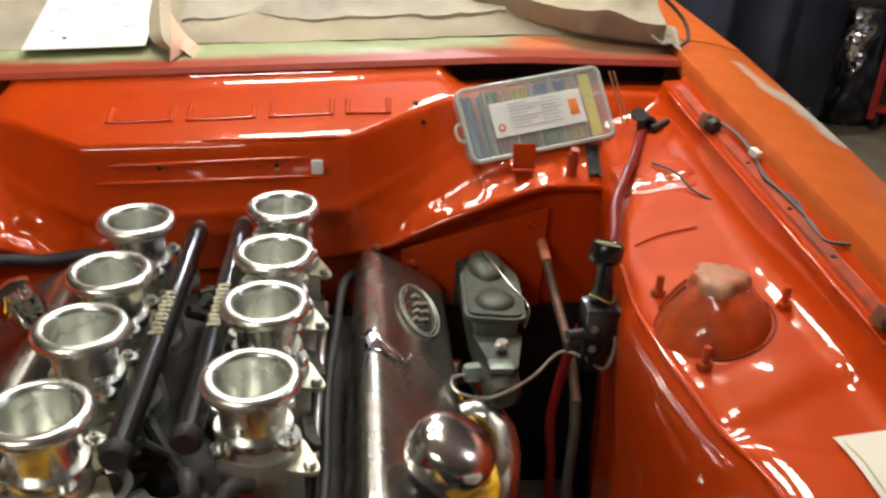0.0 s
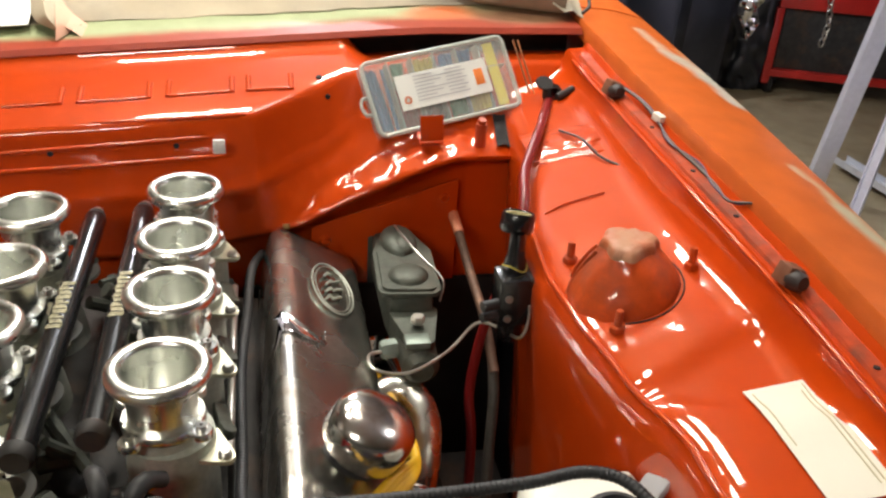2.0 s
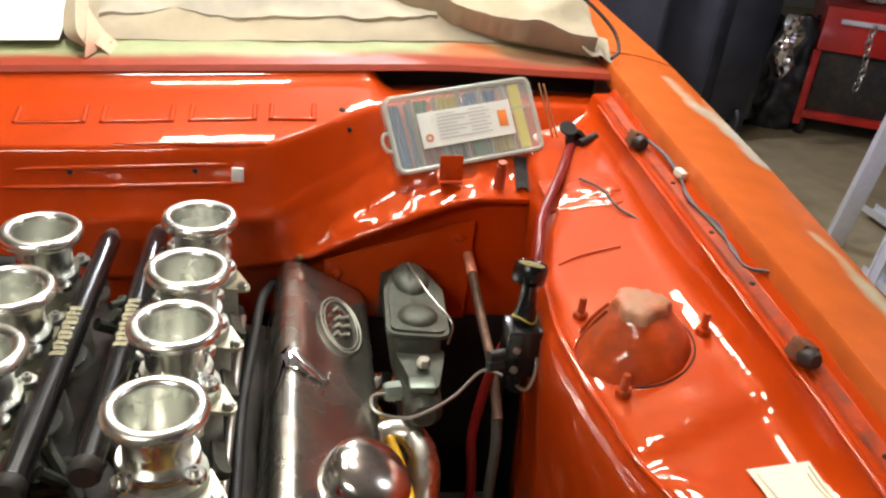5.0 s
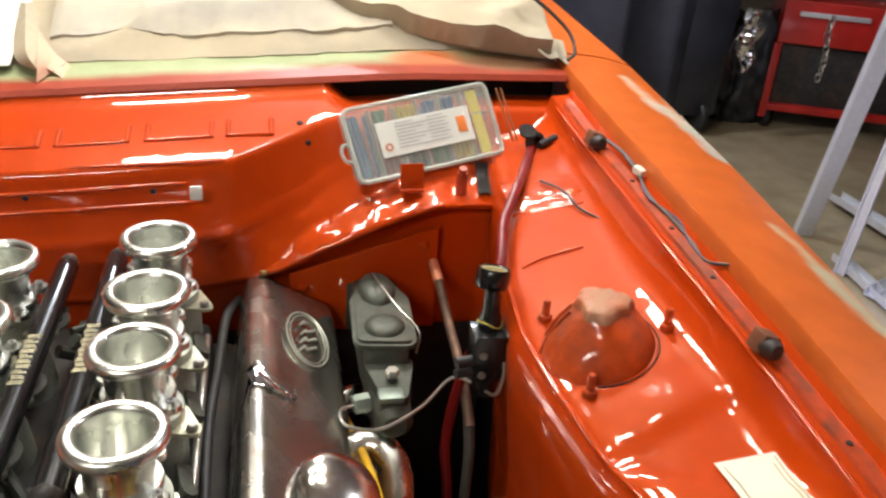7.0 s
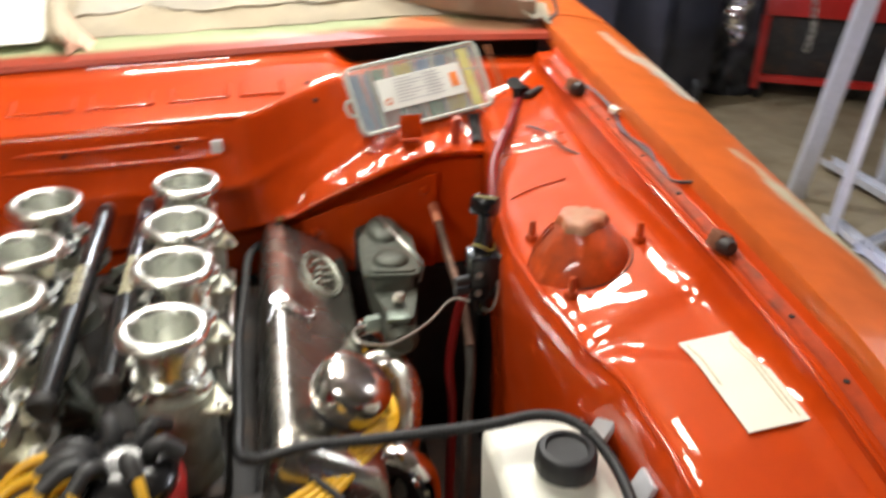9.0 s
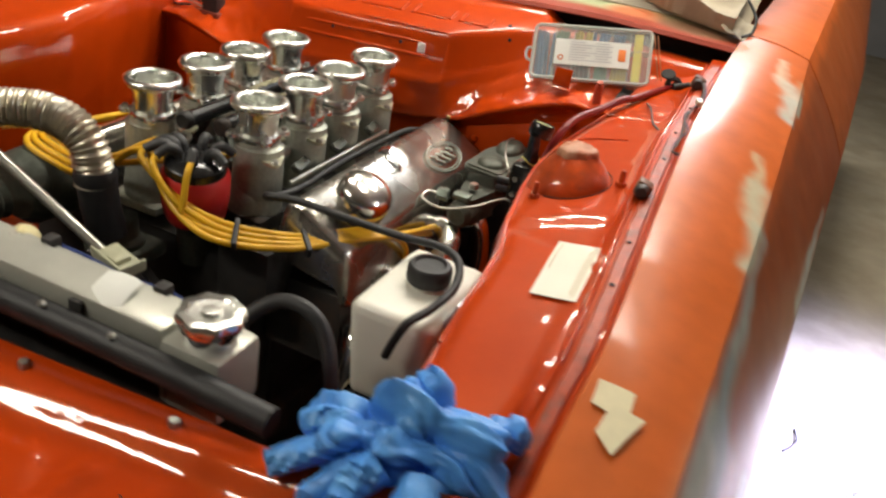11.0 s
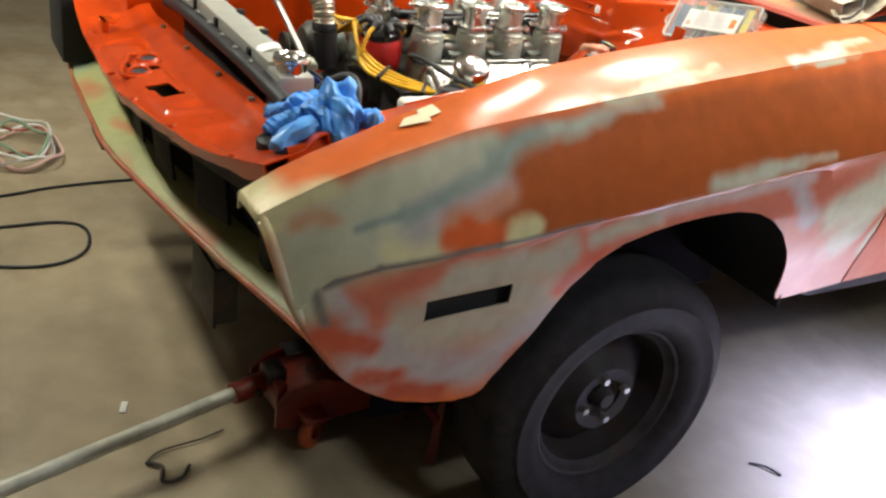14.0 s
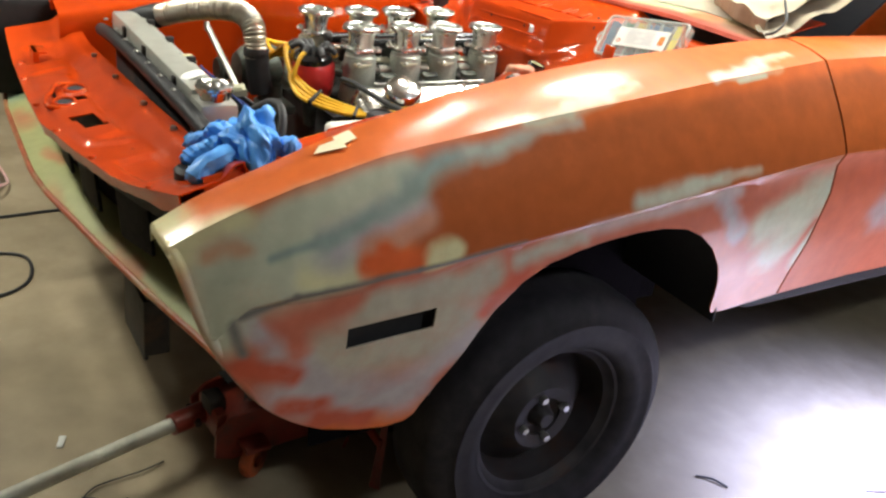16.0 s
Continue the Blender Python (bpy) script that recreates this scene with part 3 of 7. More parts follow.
SHOULDER_Z = [(-0.80, 0.885), (-0.76, 0.905), (-0.70, 0.932), (-0.605, 0.967), (-0.46, 1.004), (-0.38, 1.016), (-0.15, 1.047), (0.1, 1.076), (0.3, 1.099), (0.65, 1.132), (1.8, 1.16), (3.4, 1.14)]
SHOULDER_X = [(-0.80, 0.845), (-0.6, 0.856), (-0.45, 0.852), (-0.15, 0.845), (0.1, 0.84), (0.3, 0.834), (0.65, 0.82), (3.4, 0.82)]
EDGE_X = [(-0.80, 0.745), (-0.55, 0.738), (-0.42, 0.742), (-0.28, 0.732), (-0.1, 0.717), (0.1, 0.702), (0.4, 0.692), (0.65, 0.69), (3.4, 0.69)]
EDGE_Z = [(-0.80, 0.878), (-0.74, 0.91), (-0.68, 0.935), (-0.6, 0.963), (-0.5, 1.0), (-0.42, 1.028), (-0.28, 1.062), (-0.1, 1.088), (0.1, 1.11), (0.4, 1.132), (0.65, 1.15), (3.4, 1.16)]
LINE_Z = [(-0.80, 0.72), (-0.74, 0.735), (-0.714, 0.771), (-0.688, 0.794), (-0.65, 0.801), (-0.60, 0.806), (-0.417, 0.827), (-0.28, 0.843), (-0.03, 0.873), (0.345, 0.920), (0.534, 0.944), (0.65, 0.958), (3.4, 0.98)]
WIDE = [(-0.80, 0.855), (-0.77, 0.872), (-0.73, 0.89), (-0.66, 0.906), (-0.53, 0.92), (-0.3, 0.93), (0.3, 0.937), (0.65, 0.942), (1.5, 0.955), (3.4, 0.93)]
LOW = [(-0.80, 0.875), (-0.785, 0.84), (-0.765, 0.77), (-0.74, 0.71), (-0.706, 0.655), (-0.654, 0.583), (-0.596, 0.534), (-0.536, 0.501), (-0.47, 0.48), (-0.412, 0.470), (-0.372, 0.474), (-0.355, 0.486), (-0.346, 0.507), (-0.32, 0.56), (-0.292, 0.612), (-0.262, 0.67), (-0.235, 0.716), (-0.189, 0.764), (-0.13, 0.794), (-0.06, 0.812), (0.0, 0.823), (0.08, 0.831), (0.149, 0.832), (0.21, 0.823), (0.258, 0.803), (0.31, 0.765), (0.352, 0.715), (0.382, 0.665), (0.398, 0.62), (0.406, 0.585), (0.418, 0.566), (0.457, 0.564), (0.62, 0.575), (0.9, 0.59), (3.4, 0.6)]
PROFILE = [(-0.50, -0.075), (-0.33, -0.045), (-0.22, -0.02), (-0.10, -0.006), (-0.035, -0.012), (-0.012, -0.014), (0.0, 0.0)]


def side_point(y, f):
    """The outer skin at y: f from 0 at the bottom edge to 1 at the crease over the door line, to 2 at the shoulder."""
    zl, zb, zs, xs, xw = ease(LOW, y), ease(LINE_Z, y), ease(SHOULDER_Z, y), ease(SHOULDER_X, y), ease(WIDE, y)
    top = min(zb, zs - 0.02)
    if f <= 1:
        z = zl + (max(top, zl) - zl) * f
        return (xw + ease(PROFILE, z - zb) if z < zb else xw, y, z)
    g = f - 1
    z0 = max(top, zl)
    z = z0 + (zs - z0) * g
    h = (z - zb) / max(zs - zb, 0.02)
    return (xw + (xs - xw) * max(0, h) ** 1.08 + 0.005 * math.sin(math.pi * min(1, max(0, h))), y, z)


def flank(y0, y1, step, mirror=False):
    stations = sorted(set([round(v, 4) for v in np.arange(y0, y1, step)] + [y1] + [v for v, _ in LOW if y0 <= v <= y1]))
    rows = []
    for y in stations:
        xe, ze = ease(EDGE_X, y), ease(EDGE_Z, y)
        xs, zs = ease(SHOULDER_X, y), ease(SHOULDER_Z, y)
        row = [side_point(y, f) for f in loops(13, 0, 1)] + [side_point(y, f) for f in loops(12, 1, 2)[1:-1]]
        for g in loops(9, 0, 1):
            x = xs + (xe - xs) * g
            z = zs + (ze - zs) * g + 0.006 * math.sin(math.pi * g)
            if g == 0:
                x, z = x + 0.0, z
            row.append((x, y, z))
        row += [(xe - 0.002, y, ze - 0.004), (xe - 0.002, y, ze - 0.03)]
        rows.append([(-p[0], p[1], p[2]) if mirror else p for p in row])
    return rows


def cut_slot(bm, y0, y1, z0, z1, slope):
    """Opens the side marker's slot in the skin."""
    for co, no in (((0, y0, 0), (0, 1, 0)), ((0, y1, 0), (0, 1, 0)), ((0, y0, z0), (0, -slope, 1)), ((0, y0, z1), (0, -slope, 1))):
        near = [f for f in bm.faces if y0 - 0.1 < f.calc_center_median().y < y1 + 0.1 and z0 - 0.12 < f.calc_center_median().z < z1 + 0.12]
        geom = list({e for f in near for e in f.edges} | {v for f in near for v in f.verts}) + near
        bmesh.ops.bisect_plane(bm, geom=geom, plane_co=co, plane_no=no)
    gone = []
    for f in bm.faces:
        c = f.calc_center_median()
        if y0 < c.y < y1 and c.x > 0.8 and z0 < c.z - slope * (c.y - y0) < z1:
            gone.append(f)
    bmesh.ops.delete(bm, geom=gone, context="FACES")


skin = sheet(flank(-0.80, 0.64, 0.012))
cut_slot(skin, -0.528, -0.363, 0.687, 0.728, 0.09)
bmesh.ops.recalc_face_normals(skin, faces=skin.faces)
bmesh.ops.solidify(skin, geom=skin.faces[:], thickness=0.004)
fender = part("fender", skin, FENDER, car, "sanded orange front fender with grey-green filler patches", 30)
part("marker_recess", box(0.80, -0.535, 0.66, 0.895, -0.355, 0.76), VOID, fender, "black backing behind the side marker opening")
part("door", sheet(flank(0.647, 1.75, 0.06), 0.004), SIDE, car, "pink and orange sanded door skin", 30)
part("quarter_panel", sheet(flank(1.756, 3.4, 0.08), 0.004), SIDE, car, "sanded orange rear quarter panel", 30)
part("fender", sheet(flank(-0.80, 0.64, 0.04, True), 0.004), mat("dark brown fender with red-brown spots", (0.05, 0.03, 0.025), 0.5, grain=0.2, scale=20, spots=(0.2, 0.05, 0.02), spot_scale=5, spot_amount=0.4), car, "far fender, dark brown with red-brown spots", 30)
part("door", sheet(flank(0.647, 3.4, 0.1, True), 0.004), SIDE, car, "far side body skin", 30)
# front return of the fender, round the open headlamp hole
ret = []
for g in loops(9, 0, 1):
    y = -0.797
    p = Vector(side_point(y, 0)).lerp(Vector((ease(EDGE_X, y), y, ease(EDGE_Z, y))), g)
    ret.append([p + Vector((0, 0.004, 0)), p + Vector((-0.012, 0.035, -0.02)), p + Vector((-0.03, 0.12, -0.05))])
edge_line = [Vector((ease(EDGE_X, -0.797) + 0.004, -0.792, ease(EDGE_Z, -0.797) - 0.010))]
edge_line += [Vector((x, -0.796, ease(SHOULDER_Z, -0.797) - 0.009)) for x in (0.78, 0.815, 0.838)]
edge_line += [Vector(side_point(y, 0)) + Vector((-0.009, 0.003, 0.004)) for y in (-0.79, -0.775, -0.755, -0.73, -0.70, -0.67, -0.63, -0.58, -0.53, -0.48, -0.42, -0.37)]
part("fender_lip", tube(spline(edge_line, 5), [0.010] * 60 + [0.007] * 16, 12), FENDER, fender, "rolled front lip of the fender", 60)
# Black sheet and plate stand in for the shade inside the headlamp hole.
part("headlamp_bucket", join(sheet(ret, 0.003), box(0.60, -0.62, 0.55, 0.86, -0.60, 0.86)), VOID, car, "black filling for the dark headlamp opening")
part("wheelhouse", sheet([[(0.56, y, z), (0.70, y, z), (0.89, y, z)] for y, z in [(-0.335, 0.53), (-0.30, 0.61), (-0.25, 0.70), (-0.17, 0.79), (-0.05, 0.86), (0.12, 0.875), (0.27, 0.84), (0.38, 0.74), (0.43, 0.62), (0.435, 0.54)]], 0.004), VOID, car, "plain black wheel arch lining")
# Unseen black panels, added so that the arch and underside stay dark.
part("dark_panel", box(0.545, -0.33, 0.40, 0.557, 0.60, 0.90), SHADE_BLACK, car, "added black panel that keeps the wheel arch dark")
part("dark_panel", box(0.545, -0.60, 0.60, 0.557, -0.335, 0.85), SHADE_BLACK, car, "added black panel that keeps the wheel arch dark")
part("dark_panel", box(0.57, -0.58, 0.60, 0.84, -0.57, 0.80), SHADE_BLACK, car, "added black panel before the wheel")
# Unseen blockers, added to keep overhead light off the floor below the bay.
part("bay_light_block", box(-0.54, -0.40, 0.33, 0.54, 0.42, 0.37, 0.012), VOID, car, "unseen black panel blocking light under the engine")
part("front_light_block", box(-0.545, -0.50, 0.455, 0.545, -0.395, 0.48, 0.01), VOID, car, "unseen black bar blocking light behind the radiator")
part("dark_panel", box(0.40, -0.60, 0.47, 0.60, -0.30, 0.482), SHADE_BLACK, car, "added black panel beside the frame rail")
part("sill", box(0.60, 0.66, 0.47, 0.80, 2.4, 0.57, 0.03), VOID, car, "dark underside of the sill")
part("floor_pan", box(-0.85, 0.75, 0.42, 0.70, 3.3, 0.48, 0.02), VOID, car)


# front wheel, dusty tyre on a plain steel rim
def wheel(cx, cy, cz, radius, out, nuts):
    w = part("wheel", moved(lathe([(0.05, 0.035), (0.05, 0.045), (0.08, 0.05), (0.10, 0.035), (0.130, 0.0), (0.158, -0.015), (0.168, 0.01), (0.173, 0.05), (0.184, 0.058), (0.190, 0.070), (0.200, 0.074), (0.202, 0.066), (0.185, 0.05), (0.175, -0.08), (0.175, -0.10)], 48), along((cx, cy, cz), (cx + out, cy, cz))), STEELWHEEL, car, "rusty black steel wheel", 35)
    prof = [(0.192, 0.062), (0.200, 0.080), (0.215, 0.096), (0.24, 0.104), (0.264, 0.104), (0.268, 0.107), (0.273, 0.107), (0.277, 0.101), (0.288, 0.096), (0.304, 0.089), (0.320, 0.078), (radius - 0.004, 0.062), (radius, 0.03), (radius, -0.03), (radius - 0.004, -0.062), (0.300, -0.09), (0.262, -0.105), (0.215, -0.098), (0.192, -0.07)]
    rubber = moved(lathe(prof, 72), along((cx, cy, cz), (cx + out, cy, cz)))
    for v in rubber.verts:
        v.co.z = max(v.co.z, 0.0)
    part("tyre", rubber, TYRE, w, "dusty worn black tyre", 50)
    part("hub", moved(lathe([(0, 0.062), (0.018, 0.062), (0.024, 0.055), (0.028, 0.035), (0.032, 0.03), (0.05, 0.04)], 20), along((cx, cy, cz), (cx + out, cy, cz))), STEELWHEEL, w)
    for a in nuts:
        q = (cx + out * 0.041, cy + 0.0572 * math.cos(radians(a)), cz + 0.0572 * math.sin(radians(a)))
        part("lug_nut", moved(hexnut(0.0105, 0.02), along(q, (q[0] + out, q[1], q[2]))), STEEL, w, "shiny wheel nut")


wheel(0.757, 0.052, 0.312, 0.332, 1, (104, 17, 284, 197))
wheel(0.757, 2.842, 0.325, 0.325, 1, (90, 18, 306, 234, 162))
wheel(-0.757, 0.048, 0.325, 0.325, -1, (90, 18, 306, 234, 162))


# inner fender: gutter, shelf with the shock tower, wall down into the bay
def shelf_z(x, y):
    step = min(1.0, max(0.0, (-0.115 + 0.3 * (x - 0.58) - y) / 0.022))
    dent = min(1.0, max(0.0, (-0.165 - 0.5 * (x - 0.58) - y) / 0.03))
    return -0.006 * step * step * (3 - 2 * step) * (1 - dent * dent * (3 - 2 * dent)) + ease([(-0.75, 0.885), (-0.55, 0.925), (-0.32, 0.968), (-0.19, 0.985), (0.0, 1.005), (0.25, 1.03), (0.45, 1.055), (0.55, 1.065)], y) + 0.22 * (x - 0.58)


BAY_EDGE = [(-0.75, 0.575), (-0.45, 0.555), (-0.22, 0.54), (-0.13, 0.515), (-0.04, 0.498), (0.05, 0.487), (0.15, 0.492), (0.24, 0.51), (0.33, 0.535), (0.55, 0.54)]


def apron(mirror):
    rows = []
    for y in loops(120, -0.70, 0.54):
        xe, ze, xb = ease(EDGE_X, y), ease(EDGE_Z, y), ease(BAY_EDGE, y)
        xr = xe - 0.062
        zs = shelf_z(xr, y)
        row = [(xe - 0.004, y, ze - 0.022), (xe - 0.010, y, ze - 0.030), (xe - 0.035, y, ze - 0.032), (xe - 0.038, y, ze - 0.036), (xe - 0.040, y, ze - 0.046), (xr + 0.012, y, zs + 0.35 * (ze - 0.046 - zs)), (xr + 0.004, y, zs + 0.004)]
        for x in loops(12, xr - 0.006, xb + 0.02):
            row.append((x, y, shelf_z(x, y) + (0.0016 * noise.noise(Vector((x * 9, y * 9, 2))) + 0.0006 * noise.noise(Vector((x * 38, y * 38, 5)))) * (0.45 + 0.55 * min(1.0, max(0.0, (y + 0.20) / 0.03)) + 1.3 * math.exp(-((y + 0.10) / 0.05) ** 2))))
        ze2 = shelf_z(xb, y)
        deep = ease([(-0.70, 0.72), (-0.5, 0.66), (-0.45, 0.52), (0.6, 0.52)], y)
        row += [(xb + 0.008, y, ze2 - 0.002), (xb, y, ze2 - 0.012), (xb - 0.006, y, ze2 - 0.035)]
        row += [(xb - 0.006 + 0.035 * g + 0.005 * noise.noise(Vector((y * 7, g * 3, 1))), y, (ze2 - 0.035) * (1 - g) + deep * g) for g in loops(8, 0, 1)[1:]]
        rows.append([(-p[0], p[1], p[2]) if mirror else p for p in row])
    return sheet(rows, 0.003)


apron_l = part("inner_fender", apron(False), GLOSS, car, "glossy orange inner fender apron", 30)
part("inner_fender", apron(True), GLOSS, car, "glossy orange inner fender apron", 30)
# Added black wall standing in for the shade inside the wheel arch.
part("arch_dark_wall", box(0.572, -0.42, 0.20, 0.578, 0.52, 0.86, 0.002), SHADE_BLACK, apron_l, "black wall added for the shade in the wheel arch")
# pinch seam in the gutter, dull and rust-flecked, and the rolled edges that catch the light
SEAM = mat("dull rust-flecked seam", (0.42, 0.05, 0.008), 0.45, grain=0.25, scale=45, bump=0.4, spots=(0.20, 0.055, 0.03), spot_scale=22, spot_amount=0.44)
seam = []
for y in loops(70, -0.60, 0.50):
    xe, ze = ease(EDGE_X, y), ease(EDGE_Z, y)
    wave = 0.0015 * noise.noise(Vector((0.2, y * 30, 0.7)))
    seam.append([(xe - 0.013 + wave, y, ze - 0.029), (xe - 0.015 + wave, y, ze - 0.0265), (xe - 0.028 + wave, y, ze - 0.0275), (xe - 0.030 + wave, y, ze - 0.031)])
part("pinch_seam", sheet(seam), SEAM, apron_l, "dull rust-flecked seam along the fender gutter", 40)
part("gutter_lip", tube([(ease(EDGE_X, y) - 0.0395 + 0.0012 * noise.noise(Vector((y * 25, 0, 0))), y, ease(EDGE_Z, y) - 0.0355) for y in loops(60, -0.62, 0.50)], 0.0026, 8), GLOSS, apron_l, "rolled gutter lip", 60)
part("shelf_lip", tube([(ease(BAY_EDGE, y) + 0.005 + 0.002 * noise.noise(Vector((y * 18, 3, 0))), y, shelf_z(ease(BAY_EDGE, y), y) - 0.003) for y in loops(50, -0.42, 0.34)], 0.0032, 8), GLOSS, apron_l, "rolled edge of the shelf", 60)
for y in (-0.31, -0.22, 0.02, 0.12, 0.24):
    part("drain_hole", moved(lathe([(0.0034, 0.0), (0.0030, 0.0012), (0, 0.0012)], 12), pose(ease(EDGE_X, y) - 0.0215, y, ease(EDGE_Z, y) - 0.0272)), VOID, apron_l, "small dark hole")
tower = []
for k in loops(40, 0, 2 * math.pi):
    row = []
    for r, z in [(0.061, -0.014), (0.060, 0.000), (0.0565, 0.012), (0.050, 0.024), (0.042, 0.035), (0.034, 0.044), (0.0295, 0.049), (0.0290, 0.053), (0.0275, 0.057), (0.025, 0.060), (0.014, 0.0595), (0.0, 0.059)]:
        w = 1 + (0.12 * math.sin(3 * k + 30 * z) + 0.07 * math.sin(7 * k + 1.0) + 0.05 * math.sin(11 * k + 60 * z) if z > 0.0485 else 0.03 * math.sin(2 * k + 1) + 0.05 * noise.noise(Vector((3 * math.cos(k), 3 * math.sin(k), 40 * z))) + 0.012 * math.sin(13 * k) * z / 0.05)
        row.append((0.562 + r * w * math.cos(k), 0.005 + r * w * math.sin(k) + 0.12 * z, shelf_z(0.56, 0) - 0.004 + z + 0.2 * r * math.cos(k) * (1 - z * 10)))
    tower.append(row)
TOWERMAT = mat("thin streaky orange enamel", (0.56, 0.075, 0.012), 0.45, 0, 0.5, grain=0.3, scale=30, bump=0.5, bump_scale=26, bump_depth=0.005, spots=(0.30, 0.06, 0.025), spot_scale=14, spot_amount=0.48)
TOWERMAT.node_tree.nodes["Principled BSDF"].inputs["Specular IOR Level"].default_value = 0.12
CAPMAT = mat("overspray dulled cap", (0.42, 0.115, 0.045), 0.55, grain=0.3, scale=50, bump=0.6, spots=(0.44, 0.21, 0.115), spot_scale=30, spot_amount=0.5)
tower_ob = part("shock_tower", sheet([r[:7] for r in tower]), TOWERMAT, apron_l, "streaky orange shock absorber tower", 60)
part("tower_cap", sheet([r[6:] for r in tower]), CAPMAT, tower_ob, "dull lumpy cap of the tower", 60)
part("tower_seam", tube([(0.562 + 0.0625 * math.cos(a), 0.005 + 0.0625 * math.sin(a), shelf_z(0.562 + 0.0625 * math.cos(a), 0.005 + 0.0625 * math.sin(a)) + 0.0015) for a in loops(30, -1.9, 1.9)], 0.0009, 6), VOID, tower_ob, "dark open seam round the tower")
for k in (2.5, 2.9):
    part("tower_weld", tube([(0.562 + r * math.cos(k), 0.005 + r * math.sin(k) + 0.12 * z, shelf_z(0.56, 0) - 0.003 + z + 0.2 * r * math.cos(k) * (1 - z * 10)) for r, z in ((0.061, 0.0), (0.058, 0.012), (0.051, 0.024), (0.043, 0.035), (0.034, 0.045))], 0.0022, 8), TOWERMAT, tower_ob, "folded edge of the tower")
for x, y in ((0.520, 0.068), (0.638, 0.008), (0.531, -0.060)):
    z = shelf_z(x, y)
    part("bolt", join(moved(hexnut(0.0085, 0.007), pose(x, y, z)), moved(lathe([(0.0045, 0), (0.0045, 0.022), (0.0035, 0.025), (0, 0.025)], 10), pose(x, y, z))), TOWERMAT, apron_l, "orange painted mounting bolt")
for y in (0.355, -0.095):
    x, z = ease(EDGE_X, y) - 0.03, ease(EDGE_Z, y) - 0.03
    stop = part("bump_stop", moved(box(-0.011, -0.009, -0.012, 0.011, 0.011, 0.009, 0.003), pose(x, y, z + 0.010, 0, 20, 8)), mat("brown bracket", (0.16, 0.06, 0.03), 0.45, grain=0.25, scale=40), apron_l, "brown bump stop bracket")
    part("rubber", moved(lathe([(0, 0.012), (0.007, 0.012), (0.010, 0.008), (0.011, -0.004), (0, -0.004)], 16), pose(x, y - 0.010, z + 0.008, 80, 0, 10)), mat("dark brown rubber", (0.03, 0.02, 0.018), 0.5, grain=0.2, scale=40), stop, "dark rubber buffer")

# firewall and cowl; far side lowered to fit the camera's view
def view_tilt(x):
    return 0.062 * (min(x, 0.42) - 0.42)


FW_X = [-0.70, -0.52, -0.40, -0.30, -0.235, -0.217, -0.203, -0.15, -0.05, 0.05, 0.12, 0.155, 0.168, 0.182, 0.20, 0.25, 0.30, 0.36, 0.42, 0.48, 0.54, 0.60, 0.68]
# the pressing, by distance from the middle: crease over the panel, foot of its face, lip of the pocket floor
CREASE_Y = [(0, 0.396), (0.168, 0.396), (0.182, 0.404), (0.283, 0.468), (0.34, 0.505), (0.42, 0.53), (0.7, 0.535)]
CREASE_Z = [(0, 1.077), (0.168, 1.079), (0.283, 1.0965), (0.34, 1.10), (0.42, 1.092), (0.7, 1.09)]
FOOT_Y = [(0, 0.370), (0.172, 0.373), (0.207, 0.39), (0.254, 0.41), (0.326, 0.45), (0.42, 0.50), (0.7, 0.50)]
FOOT_Z = [(0, 0.98), (0.15, 0.975), (0.207, 0.998), (0.254, 1.011), (0.326, 1.043), (0.42, 1.06), (0.7, 1.05)]
POCKET_Y = [(0, 0.366), (0.125, 0.364), (0.225, 0.36), (0.332, 0.355), (0.449, 0.362), (0.55, 0.375), (0.7, 0.38)]
POCKET_Z = [(0, 0.90), (0.125, 0.908), (0.225, 0.924), (0.28, 0.950), (0.332, 0.971), (0.39, 0.99), (0.449, 1.006), (0.548, 1.001), (0.7, 1.0)]


def firewall_row(x):
    off = x if x > 0 else max(0.0, -x - 0.035)
    yc, zc, yf, zf, yl, zl = (ease(t, off) for t in (CREASE_Y, CREASE_Z, FOOT_Y, FOOT_Z, POCKET_Y, POCKET_Z))
    w = min(1, max(0, (off - 0.30) / 0.05))
    w = w * w * (3 - 2 * w)
    ys, zs = 0.558 + 0.012 * w, 1.120 - 0.025 * w
    row = [(0.565 + 0.055 * w, 1.130 - 0.045 * w), (ys, zs)]
    row += [(ys + (yc - ys) * u, zs + (zc - zs) * v) for u, v in ((0.25, 0.2), (0.5, 0.44), (0.75, 0.72))]
    row += [(yc + 0.007, zc + 0.0012), (yc + 0.002, zc - 0.0012)]
    row += [(yc + (yf - yc) * u, zc + (zf - zc) * u) for u in (0.08, 0.16, 0.45, 0.8, 0.93)] + [(yf - 0.003, zf - 0.001)]
    rough_metal = min(1, max(0, (off - 0.17) / 0.08))
    for u in (0.12, 0.24, 0.36, 0.48, 0.60, 0.72, 0.84, 0.93):
        y, z = yf + (yl - yf) * u, zf + (zl - zf) * u
        fold = 0.5 - abs(noise.noise(Vector((x * 26 + u * 4, u * 6, 3)))) + 0.4 * noise.noise(Vector((x * 60, u * 9, 6)))
        row.append((y + rough_metal * 0.004 * noise.noise(Vector((x * 24, u * 4, 3))), z + rough_metal * (0.014 * (fold - 0.3) - 0.008 * math.sin(math.pi * u))))
    row += [(yl, zl), (yl - 0.001, zl - 0.004), (yl + 0.003, zl - 0.009), (yl + 0.02, zl - 0.013), (0.388, zl - 0.03), (0.392, 0.80), (0.40, 0.68), (0.42, 0.4)]
    low = 0.94 if abs(x) > 0.56 else 0.0
    return [(x, y, max(z + view_tilt(x), low)) for y, z in row]


